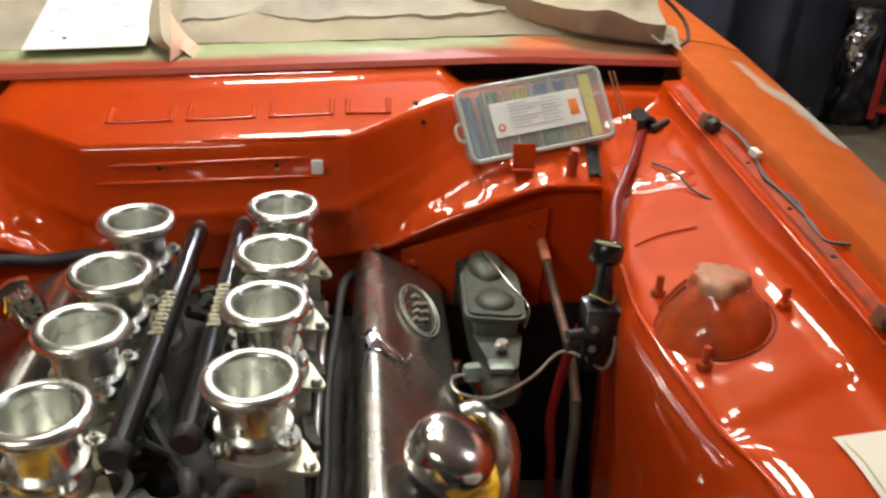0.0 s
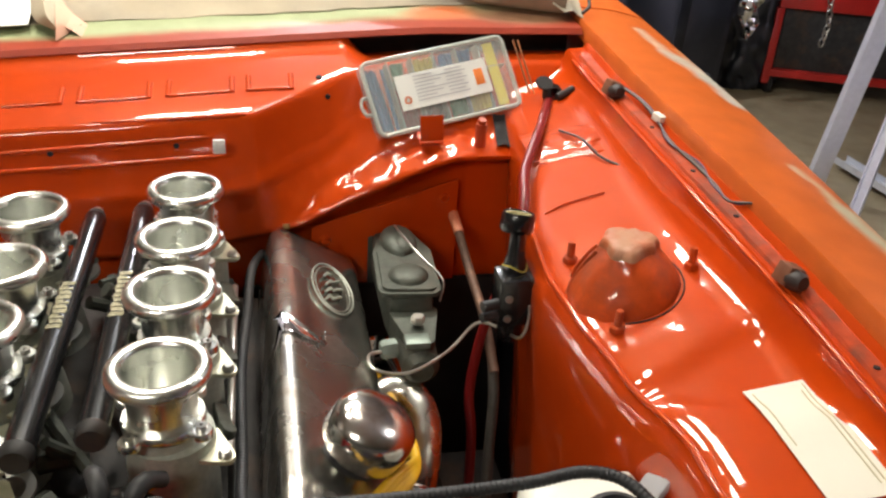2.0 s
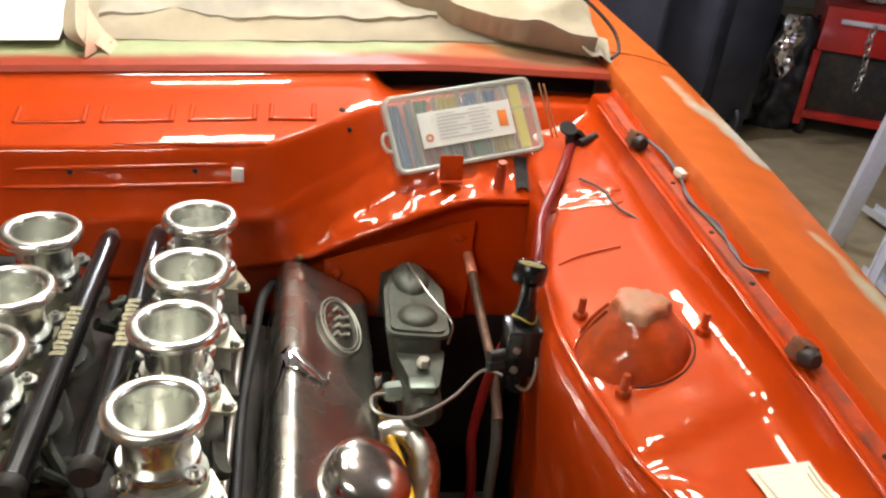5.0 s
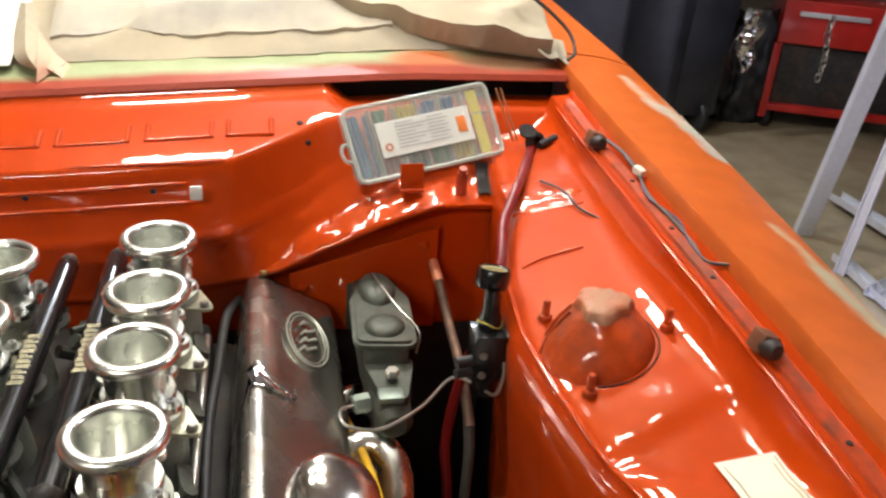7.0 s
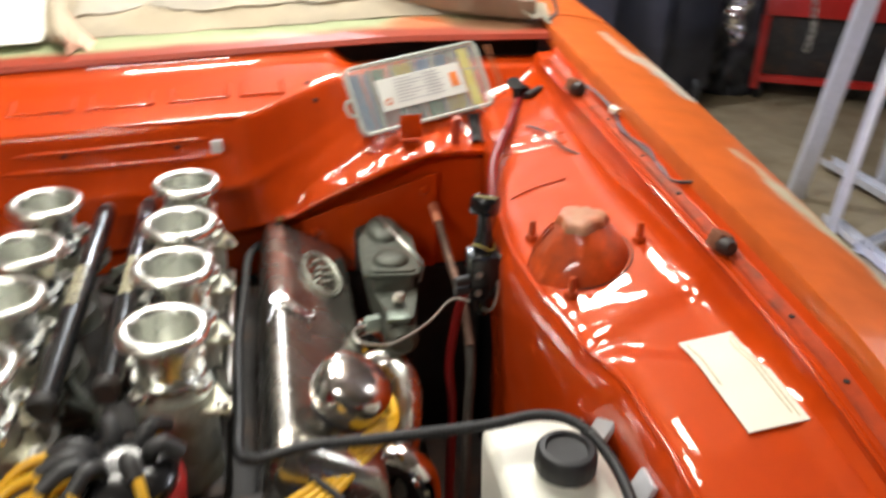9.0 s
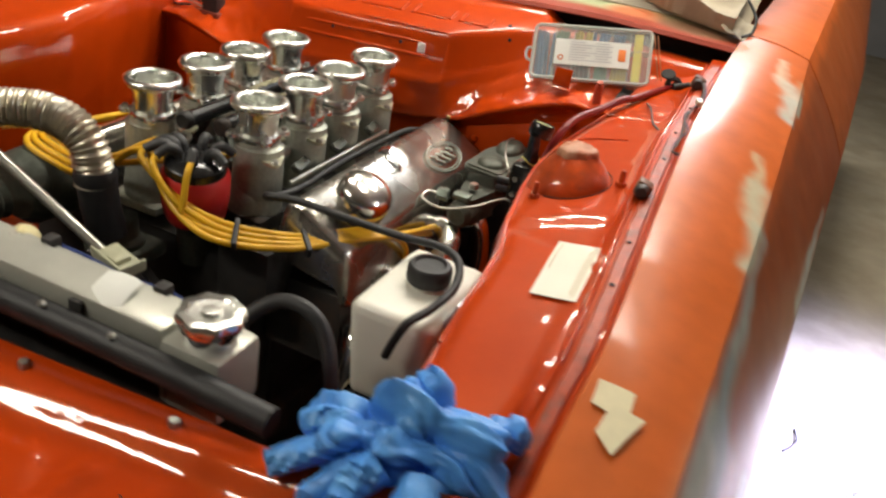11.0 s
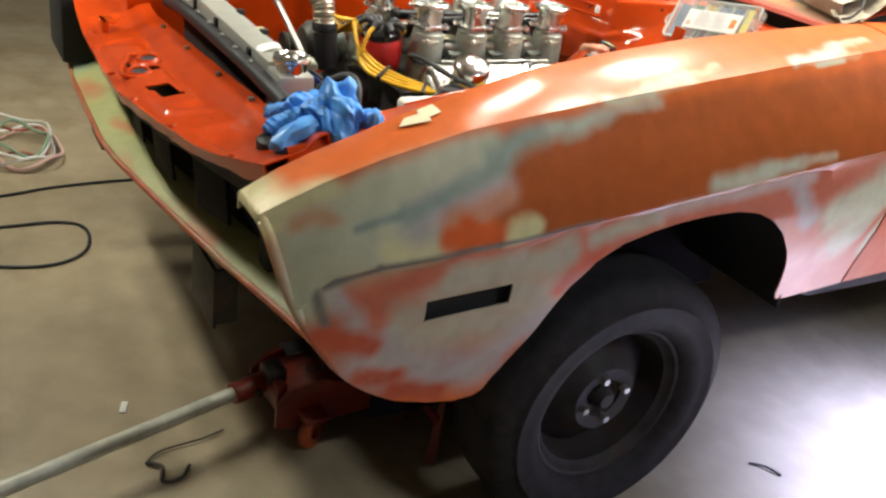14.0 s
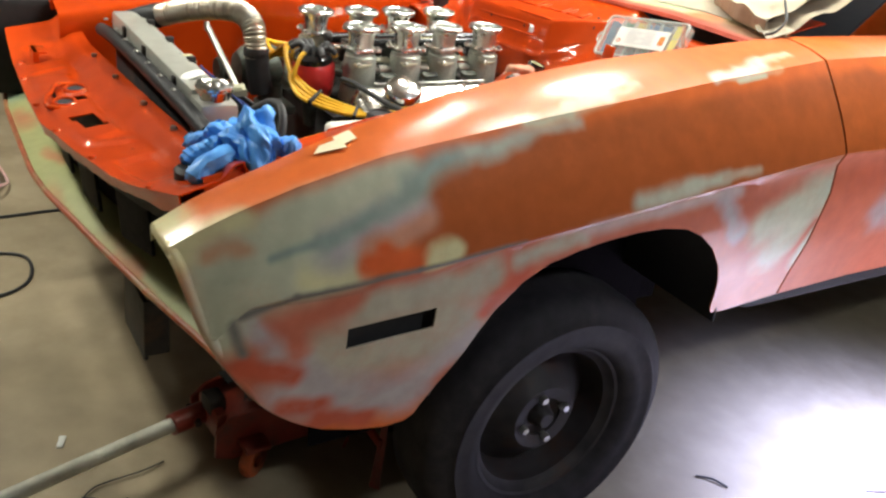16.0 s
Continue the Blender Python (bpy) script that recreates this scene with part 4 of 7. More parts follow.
fw_xs = sorted(set(FW_X + [round(v, 3) for v in np.arange(-0.7, 0.69, 0.009)]))
firewall = part("firewall", sheet([firewall_row(x) for x in fw_xs], 0.003), GLOSS, car, "glossy orange pressed steel firewall", 62)
def fw_height(x, y):
    """The firewall's height at a place on its upper half."""
    pts = sorted((q[1], q[2]) for q in firewall_row(x)[1:21])
    return ease(pts, y)


def fw_depth(x, z):
    """The firewall's y at a height on its middle face."""
    pts = sorted((q[2], q[1]) for q in firewall_row(x)[1:21])
    return ease(pts, z)


for (xa, za), (xb, zb) in (((-0.042, 1.049), (0.160, 1.060)), ((-0.165, 1.013), (0.108, 1.031)), ((-0.184, 0.988), (0.123, 1.006))):
    line = [(x, fw_depth(x, za + (zb - za) * g) + 0.001, za + (zb - za) * g) for g, x in zip(loops(14, 0, 1), loops(14, xa, xb))]
    part("pressed_rib", tube(line, [0.0015] + [0.0034] * 12 + [0.0015], 10), GLOSS, firewall, "shallow pressed rib", 60)
# Black panel in place of the deep shade on the lower firewall.
part("firewall_shade", box(0.14, 0.372, 0.40, 0.54, 0.386, 0.80, 0.01), VOID, car, "black panel for the deep shade low on the firewall")
plate = sheet([[(x, 0.381 - 0.002 * (x > 0.3), z0 + (ease([(0.243, 0.893), (0.454, 0.965), (0.47, 0.965)], x) - z0) * g) for x in loops(9, 0.243, 0.456)] for z0, g in ((0.79, 0.0), (0.79, 0.5), (0.79, 1.0))], 0.003)
plate = part("reinforcement_plate", plate, GLOSS, firewall, "flat orange reinforcement plate")
for x, z in ((0.436, 0.936), (0.262, 0.872)):
    part("plate_bolt", moved(lathe([(0, 0.006), (0.005, 0.006), (0.008, 0.003), (0.009, 0)], 12), pose(x, 0.379, z, 90)), GLOSS, plate, "painted plate bolt")
part("cowl", sheet([[(x, 0.560, 1.128 + view_tilt(x)), (x, 0.566, 1.136 + view_tilt(x)), (x, 0.60, 1.138 + view_tilt(x)), (x, 0.64, 1.144 + view_tilt(x)), (x, 0.72, 1.165 + view_tilt(x)), (x, 0.80, 1.18 + view_tilt(x))] for x in loops(24, -0.72, 0.685)], 0.003), COWLPAINT, car, "orange cowl edge hazed with green primer", 30)
# Added black backing; it gives the gap under the cowl its shade.
part("cowl_backing", box(0.29, 0.628, 1.05, 0.685, 0.640, 1.126, 0.002), VOID, car, "black backing for the shade inside the cowl")
# greenhouse under the paper
part("greenhouse", sheet([[(-0.66 * s, y, z), (0.66 * s, y, z)] for y, z, s in [(0.80, 1.04, 1), (1.0, 1.15, 0.95), (1.25, 1.28, 0.88), (1.5, 1.36, 0.86), (2.2, 1.36, 0.86), (3.0, 1.16, 0.95), (3.4, 1.08, 1)]], 0.01), VOID, car, "masked roof and glass")
part("tail", box(-0.9, 3.38, 0.4, 0.9, 3.42, 1.1), SIDE, car)

# radiator support, its top panel rising to the rear, holes cut through
SUPPORT_FRONT = [(-0.9, -0.81), (-0.72, -0.82), (-0.37, -0.84), (-0.12, -0.854), (0.12, -0.860), (0.3, -0.836), (0.4, -0.818), (0.55, -0.785), (0.7, -0.745)]


def step(v, a, b):
    u = min(1.0, max(0.0, (v - a) / (b - a)))
    return u * u * (3 - 2 * u)


def support_z(x, g):
    """Height of the support's top: g runs from its front edge to the seal."""
    lift = 0.05 * max(0, (abs(x) - 0.45) / 0.25) ** 1.5
    z = 0.850 + 0.032 * g + lift + 1.1 * view_tilt(x) + 0.018 * step(g, 0.62, 0.87)
    # pressed fields: a raised middle, sloping beads beside it and a sunk field at each end
    z += 0.006 * step(0.21 + 0.10 * (1 - g) - abs(x - 0.02), -0.012, 0.012) * step(g, 0.10, 0.16) * (1 - step(g, 0.50, 0.58))
    z -= 0.005 * step(abs(x), 0.42, 0.435) * (1 - step(abs(x), 0.55, 0.565)) * step(g, 0.14, 0.2) * (1 - step(g, 0.55, 0.62))
    z += 0.004 * (1 - step(abs(abs(x) - 0.30 - 0.06 * g), 0.008, 0.016)) * step(g, 0.12, 0.2) * (1 - step(g, 0.5, 0.6))
    return z + 0.0016 * noise.noise(Vector((x * 7, g * 5, 4)))


def support_y(x, g):
    bow = ease(SUPPORT_FRONT, x) + 0.845
    return -0.845 + bow + (0.20 - bow * 0.9) * g


def top_panel():
    rows = []
    for x in loops(169, -0.70, 0.70):
        row = [(x, support_y(x, g), support_z(x, g)) for g in loops(31, 0, 1)]
        y, z = row[0][1], row[0][2]
        nick = 0.004 * noise.noise(Vector((x * 31, 0.3, 2.2))) - 0.012 * step(abs(x), 0.58, 0.66)
        row = [(x, y + 0.006, z - 0.023 + nick), (x, y + 0.004, z - 0.014 + nick * 0.5), (x, y + 0.001, z - 0.006)] + row
        y, z = row[-1][1], row[-1][2]
        row += [(x, y + 0.006, z - 0.02), (x, y + 0.008, z - 0.10)]
        rows.append(row)
    bm = sheet(rows)
    gone = []
    for f in bm.faces:
        c = f.calc_center_median()
        ahead = c.y - ease(SUPPORT_FRONT, c.x)
        if (0.13 < c.x < 0.225 and 0.052 < ahead < 0.098) or (-0.02 < c.x < 0.02 and -0.775 < c.y < -0.745) or (-0.09 < c.x < -0.055 and -0.775 < c.y < -0.745):
            gone.append(f)
    bmesh.ops.delete(bm, geom=gone, context="FACES")
    bmesh.ops.recalc_face_normals(bm, faces=bm.faces)
    bmesh.ops.solidify(bm, geom=bm.faces[:], thickness=0.003)
    return bm


support = part("radiator_support", top_panel(), GLOSS, car, "glossy orange radiator support with cut-outs", 30)
for x, y in ((0.02, -0.795), (-0.075, -0.755)):
    z = support_z(x, (y - support_y(x, 0)) / 0.2)
    part("latch_ring", moved(lathe([(0.019, 0.0), (0.020, 0.005), (0.024, 0.006), (0.027, 0.003), (0.029, 0.0)], 24), pose(x, y, z, 4, 3, 0)), GLOSS, support, "pressed ring of the latch hole")
    part("latch_hole", moved(lathe([(0, 0.002), (0.0165, 0.002), (0.019, 0.0)], 24), pose(x, y, z, 4, 3, 0)), VOID, support, "dark latch hole")
part("latch_bracket", tube(spline([(0.058, -0.81, 0.838), (0.05, -0.835, 0.842), (0.0, -0.83, 0.844), (-0.05, -0.81, 0.842), (-0.11, -0.79, 0.838), (-0.12, -0.75, 0.836)], 6), 0.0055, 10), GLOSS, support, "bent latch wire under paint")
for x, g in ((-0.46, 0.10), (-0.28, 0.05), (-0.02, 0.045), (0.19, 0.045), (0.38, 0.05), (0.60, 0.06)):
    part("edge_bolt", moved(lathe([(0, 0.005), (0.005, 0.005), (0.008, 0.002), (0.008, 0)], 12), pose(x, support_y(x, g), support_z(x, g))), GLOSS, support, "painted bolt on the front edge")
for x in (-0.31, -0.07, 0.18, 0.38):
    part("seal_bolt", moved(hexnut(0.007, 0.008), pose(x, support_y(x, 0.9), support_z(x, 0.9))), STEEL, support, "bare bolt beside the seal")
part("drain_hole", moved(lathe([(0, 0.0012), (0.0055, 0.0012), (0.006, 0)], 14), pose(0.384, -0.735, support_z(0.384, 0.42) + 0.0005)), VOID, support, "small dark hole")
part("hinge_tab", join(box(-0.50, -0.79, 0.800, -0.43, -0.775, 0.828, 0.003), box(-0.50, -0.79, 0.822, -0.43, -0.755, 0.828, 0.003)), GLOSS, support, "small bent orange tab")
# Black panel added for the dark hollow behind the missing grille.
part("support_face", box(-0.70, -0.66, 0.52, 0.60, -0.63, 0.79), VOID, car, "black panel for the dark radiator opening")
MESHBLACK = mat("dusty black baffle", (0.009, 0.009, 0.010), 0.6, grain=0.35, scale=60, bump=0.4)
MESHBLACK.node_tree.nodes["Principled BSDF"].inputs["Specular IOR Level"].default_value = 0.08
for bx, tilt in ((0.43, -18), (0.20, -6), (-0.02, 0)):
    part("baffle", moved(box(-0.055, -0.004, -0.14, 0.055, 0.004, 0.02, 0.003), pose(bx, ease(SUPPORT_FRONT, bx) + 0.055, 0.815, 6, 0, -tilt)), MESHBLACK, car, "dusty black sheet standing for the dark grille cavity")
for x0, x1 in ((0.54, 0.60), (-0.66, -0.60)):
    part("support_post", box(x0, -0.69, 0.62, x1, -0.63, 0.80, 0.01), VOID, car)
for sx in (0.475, -0.475):
    part("frame_rail", box(sx - 0.05, -0.40, 0.40, sx + 0.05, 0.30, 0.52, 0.012), DARK, car)
# lower front strip
strip = []
for x in loops(61, -0.86, 0.86):
    y = ease([(-0.86, -0.80), (-0.64, -0.823), (-0.41, -0.828), (-0.16, -0.832), (-0.04, -0.822), (0.22, -0.778), (0.47, -0.732), (0.70, -0.69), (0.86, -0.665)], x) - 0.002
    z = 0.617 + 0.05 * max(0, x - 0.5)
    strip.append([(x, y + 0.078, z + 0.014), (x, y + 0.072, z + 0.021), (x, y + 0.050, z + 0.018), (x, y + 0.02, z + 0.010), (x, y - 0.008, z + 0.001), (x, y - 0.013, z - 0.005), (x, y - 0.012, z - 0.016), (x, y - 0.004, z - 0.020)])
# black sheet for the shade behind the missing grille, from support lip to strip
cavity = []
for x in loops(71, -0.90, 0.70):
    ys, zs = ease(SUPPORT_FRONT, x) + 0.014, 0.850 + 0.05 * max(0, (min(abs(x), 0.7) - 0.45) / 0.25) ** 1.5 + 1.1 * view_tilt(x) - 0.016
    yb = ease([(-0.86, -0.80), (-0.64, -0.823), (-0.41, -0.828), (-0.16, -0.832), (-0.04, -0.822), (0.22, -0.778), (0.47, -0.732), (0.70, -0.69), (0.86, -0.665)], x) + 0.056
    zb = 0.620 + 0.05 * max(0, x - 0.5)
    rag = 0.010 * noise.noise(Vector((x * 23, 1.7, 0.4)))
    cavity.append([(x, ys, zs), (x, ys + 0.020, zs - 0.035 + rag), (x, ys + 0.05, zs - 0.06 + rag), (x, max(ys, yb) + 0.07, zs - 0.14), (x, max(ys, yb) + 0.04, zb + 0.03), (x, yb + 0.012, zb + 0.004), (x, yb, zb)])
part("grille_cavity", sheet(cavity, 0.002), mat("black for the grille cavity's shade", (0.008, 0.006, 0.006), 0.8, grain=0.3, scale=22, bump=0.4, spots=(0.025, 0.006, 0.004), spot_scale=7, spot_amount=0.40), car, "black sheet standing for the dark grille cavity")
# Solid black box in place of the far headlamp's dark hollow.
part("headlamp_bucket", box(-0.95, -0.855, 0.625, -0.715, -0.64, 0.90, 0.02), VOID, car, "black filling for the dark headlamp opening")
lower_strip = part("lower_grille_panel", sheet(strip, 0.003), STRIP, car, "green-primed lower front strip", 40)
part("strip_lip", tube([Vector(row[-3]) + Vector((0, -0.001, -0.003 + 0.001 * noise.noise(Vector((k * 0.9, 0, 0))))) for k, row in enumerate(strip)], 0.0075, 8), mat("rubbed orange lip", (0.36, 0.075, 0.02), 0.5, grain=0.25, scale=30, spots=(0.30, 0.22, 0.09), spot_scale=9, spot_amount=0.46), lower_strip, "orange lip showing through the primer")
for sx, sy in ((-0.74, -0.76), (0.30, -0.72)):
    part("bumper_bracket", join(box(sx - 0.09, sy - 0.005, 0.375, sx + 0.08, sy + 0.005, 0.52, 0.004), box(sx + 0.07, sy, 0.385, sx + 0.08, sy + 0.05, 0.52, 0.003)), DARK, car, "dark bare bumper bracket")

# ---- the engine ----
engine = thing("engine", (0, 0.0, 0.35), "V8 engine with eight polished intake trumpets and yellow leads", "engine")
part("block", join(box(-0.17, -0.17, 0.40, 0.17, 0.36, 0.80, 0.02), box(-0.20, -0.20, 0.34, 0.20, 0.30, 0.5, 0.03)), DARK, engine, "dark grimy engine block")
part("manifold", join(box(-0.135, -0.17, 0.78, 0.135, 0.34, 0.845, 0.015), box(-0.06, -0.20, 0.76, 0.06, 0.38, 0.80, 0.01)), DARK, engine, "dark intake manifold")
part("front_cover", join(moved(lathe([(0, 0.03), (0.10, 0.03), (0.125, 0.015), (0.13, 0)], 28), pose(0.0, -0.17, 0.66, 90)), box(-0.16, -0.22, 0.52, 0.16, -0.16, 0.80, 0.02), box(0.10, -0.24, 0.72, 0.20, -0.16, 0.84, 0.02)), DARK, engine, "dark timing and pump cover")
part("pump_pulley", moved(lathe([(0, 0.05), (0.05, 0.05), (0.06, 0.03), (0.085, 0.03), (0.092, 0.02), (0.085, 0.01), (0.092, 0.0), (0.06, -0.01)], 32), pose(-0.02, -0.30, 0.70, 90)), DARK, engine, "dark belt pulley")
for k in range(6):
    part("fan_blade", moved(box(-0.035, -0.004, 0.04, 0.035, 0.004, 0.20, 0.003), pose(-0.02, -0.40, 0.66) @ pose(0, 0, 0, 0, 60 * k + 20, 0) @ pose(0, 0, 0, 0, 0, 25)), DARK, engine, "dark fan blade")
part("thermostat_housing", join(moved(lathe([(0.036, 0), (0.036, 0.012), (0.028, 0.02), (0.026, 0.05)], 20), pose(-0.03, -0.30, 0.80)), box(-0.08, -0.33, 0.78, 0.02, -0.25, 0.805, 0.01)), GREYCAST, engine)
part("alternator", join(moved(lathe([(0, 0.05), (0.045, 0.05), (0.062, 0.03), (0.066, -0.05), (0.05, -0.075), (0, -0.075)], 28), pose(-0.23, -0.27, 0.83, 90)), moved(lathe([(0, 0.075), (0.03, 0.075), (0.034, 0.068), (0.027, 0.06), (0.034, 0.05)], 24), pose(-0.23, -0.30, 0.83, 90))), GREYCAST, engine, "grey cast alternator with pulley")

ROWS = [(0.085, (-0.12, 0.008, 0.119, 0.245), 1), (-0.085, (-0.167, -0.038, 0.072, 0.20), -1)]
RIM = 1.02


def ear(circles, z0, z1):
    """A thin plate round several circles (x, y, r)."""
    bm = bmesh.new()
    for cx, cy, r in circles:
        for a in loops(13, 0, 2 * math.pi)[:-1]:
            for z in (z0, z1):
                bm.verts.new((cx + r * math.cos(a), cy + r * math.sin(a), z))
    out = bmesh.ops.convex_hull(bm, input=bm.verts[:])
    bmesh.ops.delete(bm, geom=[e for e in out["geom_interior"] if isinstance(e, bmesh.types.BMVert)], context="VERTS")
    return bm


LEFT_ROW = min(ROWS)[2]
PLATED = mat("yellow plated alloy", (0.62, 0.60, 0.46), 0.35, 0.8, grain=0.12, scale=80, bump=0.1)


def trumpet(x, y, sgn):
    body = part("throttle_body", join(
        moved(lathe([(0.034, 0.0), (0.036, -0.012), (0.0355, -0.06), (0.042, -0.085), (0.046, -0.12), (0.046, -0.142)], 24), pose(x, y, 0.962)),
        moved(lathe([(0.030, 0.0), (0.039, -0.004), (0.0405, -0.03), (0.0405, -0.085), (0.036, -0.10)], 28), pose(x + 0.004 * sgn, y, 0.956))), CAST, engine, "matte cast aluminium throttle body", 45)
    part("lever_plate", ear([(x + 0.028, y - 0.020, 0.010), (x + 0.052, y - 0.026, 0.009), (x + 0.040, y + 0.008, 0.006)], 0.937, 0.941), PLATED, body, "yellow-plated lever plate")
    part("lever_bolt", moved(lathe([(0, 0.006), (0.004, 0.006), (0.0065, 0.003), (0.0065, 0)], 12), pose(x + 0.052, y - 0.026, 0.941)), STEEL, body)
    if sgn == LEFT_ROW:
        arc = [[(x + 0.046 + r * math.cos(a), y + 0.004 + 1.25 * r * math.sin(a), z) for r, z in ((0.013, 0.934), (0.013, 0.938), (0.021, 0.938), (0.021, 0.934), (0.013, 0.934))] for a in loops(20, -1.3, 2.0)]
        part("lever_arc", sheet(arc), STEEL, body, "curved flat throttle lever")
    prof = []
    for a in loops(17, -120, 190):
        prof.append((0.0385 + 0.0075 * math.cos(radians(a)), 0.0075 * math.sin(radians(a)) - 0.0))
    inner = [(0.0305, -0.012), (0.0285, -0.025), (0.0275, -0.045), (0.027, -0.075), (0.025, -0.12), (0, -0.122)]
    outer = [(0.031, -0.052), (0.0305, -0.03), (0.0325, -0.016)]
    part("trumpet", moved(lathe(outer + prof + inner, 40), pose(x, y, RIM)), POLISHED, body, "polished spun aluminium trumpet", 60)
    fl = bmesh.new()
    for (cx, cy, r) in ((0, 0, 0.036), (0.030, 0.030, 0.009), (-0.030, -0.030, 0.009), (0.030, -0.030, 0.009), (-0.030, 0.030, 0.009)):
        b2 = lathe([(0, 0.0035), (r, 0.0035), (r + 0.001, 0.002), (r + 0.001, -0.0035), (0, -0.0035)], 20)
        fl = join(fl, moved(b2, pose(cx, cy, 0)))
    fl = join(fl, moved(box(-0.030, -0.030, -0.0034, 0.030, 0.030, 0.0034), pose(0, 0, 0)))
    part("flange", moved(fl, pose(x, y, 0.9695, 0, 0, 8 * sgn)), POLISHED, body, "polished square flange")
    for dx, dy in ((0.030, 0.030), (-0.030, -0.030), (0.030, -0.030), (-0.030, 0.030)):
        q = pose(x, y, 0.973, 0, 0, 8 * sgn) @ Vector((dx, dy, 0))
        part("screw", moved(lathe([(0, 0.002), (0.002, 0.002), (0.002, 0.005), (0.0048, 0.005), (0.0048, 0)], 12), pose(*q)), STEEL, body)


for x, ys, sgn in ROWS:
    for y in ys:
        trumpet(x, y, sgn)
    # linkage brackets between neighbours
    for a, b in zip(ys, ys[1:]):
        ym = (a + b) / 2
        part("linkage_bracket", moved(box(-0.013, -0.032, -0.0025, 0.013, 0.032, 0.0025, 0.002), pose(x - 0.028 * sgn, ym, 0.932, 0, 12 * sgn, -18 * sgn)), PLATED, engine, "plated throttle linkage bracket")
        part("throttle_shaft", join(rod((x + 0.002, a + 0.03, 0.915), (x + 0.002, b - 0.03, 0.915), 0.007), rod((x + 0.002, ym - 0.012, 0.915), (x + 0.002, ym + 0.012, 0.915), 0.012)), STEEL, engine, "bright throttle shaft with collar")
        part("linkage_lever", moved(join(box(-0.006, -0.03, -0.003, 0.010, 0.02, 0.003, 0.0025), moved(lathe([(0.0, 0.006), (0.008, 0.006), (0.009, 0.004), (0.009, -0.004), (0.0, -0.004)], 14), pose(0.002, -0.022, 0))), pose(x + 0.044 * sgn, ym, 0.912, 0, 30 * sgn, 10)), GREYCAST, engine, "dull throttle lever")
    part("linkage_rod", rod((x + 0.052 * sgn, ys[0] + 0.02, 0.892), (x + 0.052 * sgn, ys[-1] - 0.02, 0.892), 0.0045), STEEL, engine)
    part("adapter_plate", box(x - 0.05, ys[0] - 0.05, 0.812, x + 0.05, ys[-1] + 0.05, 0.826, 0.004), CAST, engine)

for x, y0, y1 in ((0.026, -0.128, 0.298), (-0.031, -0.148, 0.284)):
    rail = part("fuel_rail", tube([(x, y0, 0.965), (x, y1, 0.965)], 0.0135, 20), BLACK_ANOD, engine, "black anodised fuel rail with worn lettering")
    part("rail_end", moved(lathe([(0, 0.016), (0.008, 0.016), (0.011, 0.012), (0.012, 0)], 12), pose(x, y1, 0.965, -90)), DARK, rail)
    part("rail_end", moved(lathe([(0, 0.014), (0.012, 0.014), (0.015, 0.010), (0.015, 0)], 12), pose(x, y0, 0.965, 90)), DARK, rail)
    part("rail_cap", moved(lathe([(0, 0.012), (0.007, 0.012), (0.009, 0.006), (0.010, 0)], 12), pose(x, y1 + 0.012, 0.965, -90)), STEEL, rail, "bright end cap")
    bars = bmesh.new()
    for k in range(10):
        yy = (y0 + y1) / 2 - 0.048 + k * 0.0092
        bars = join(bars, box(x - 0.008 + 0.002 * (k % 2), yy, 0.9765, x + 0.006, yy + 0.0030, 0.9786), box(x - 0.007, yy + 0.0042, 0.9765, x + 0.007 - 0.003 * (k % 3), yy + 0.0064, 0.9786))
    part("lettering", bars, mat("worn cream print", (0.42, 0.38, 0.24), 0.6, grain=0.3, scale=200), rail, "row of worn cream bars")
    for k in range(4):
        yy = y0 + 0.05 + k * 0.105
        part("injector", join(rod((x, yy, 0.955), (x + (0.03 if x > 0 else -0.03), yy, 0.90), 0.008, 10), box(x + (0.012 if x > 0 else -0.026), yy - 0.01, 0.915, x + (0.026 if x > 0 else -0.012), yy + 0.01, 0.935, 0.003)), DARK, rail)
valley = bmesh.new()
random.seed(4)
for k in range(26):
    a = Vector((random.uniform(-0.05, 0.05), random.uniform(-0.15, 0.28), random.uniform(0.85, 0.9)))
    b = a + Vector((random.uniform(-0.05, 0.05), random.uniform(-0.05, 0.05), random.uniform(-0.02, 0.05)))
    valley = join(valley, rod(a, b, random.uniform(0.004, 0.011), 8))
tagged(part("valley_fitting", valley, GREYCAST, engine, "jumble of small dull fittings between the banks"), kind="stuff")


CHROMED = mat("smeared polished alloy", (0.50, 0.49, 0.45), 0.24, 0.95, grain=0.25, scale=7, rough_var=0.12, spots=(0.24, 0.21, 0.18), spot_scale=6, spot_amount=0.50)


def cover(sgn, y0, y1):
    sec = [(0.160, 0.775), (0.174, 0.868), (0.183, 0.898), (0.187, 0.903), (0.192, 0.905), (0.203, 0.905), (0.208, 0.903), (0.213, 0.900), (0.292, 0.856), (0.301, 0.846), (0.305, 0.832), (0.312, 0.765)]
    rows = []
    for y, s in [(y0, 0.0), (y0 + 0.004, 0.7), (y0 + 0.014, 0.95), (y0 + 0.03, 1.0)] + [(v, 1.0) for v in loops(14, y0 + 0.05, y1 - 0.05)] + [(y1 - 0.03, 1.0), (y1 - 0.014, 0.95), (y1 - 0.003, 0.7), (y1, 0.0)]:
        cx, cz = 0.235, 0.775
        rows.append([((cx + (x - cx) * (0.86 + 0.14 * s)) * sgn, y, cz + (z - cz) * (0.25 + 0.75 * s) if s < 1 else z) for x, z in sec])
    c = part("valve_cover", sheet(rows, 0.003), CHROMED, engine, "polished valve cover with oval badge and notch", 50)
    return c


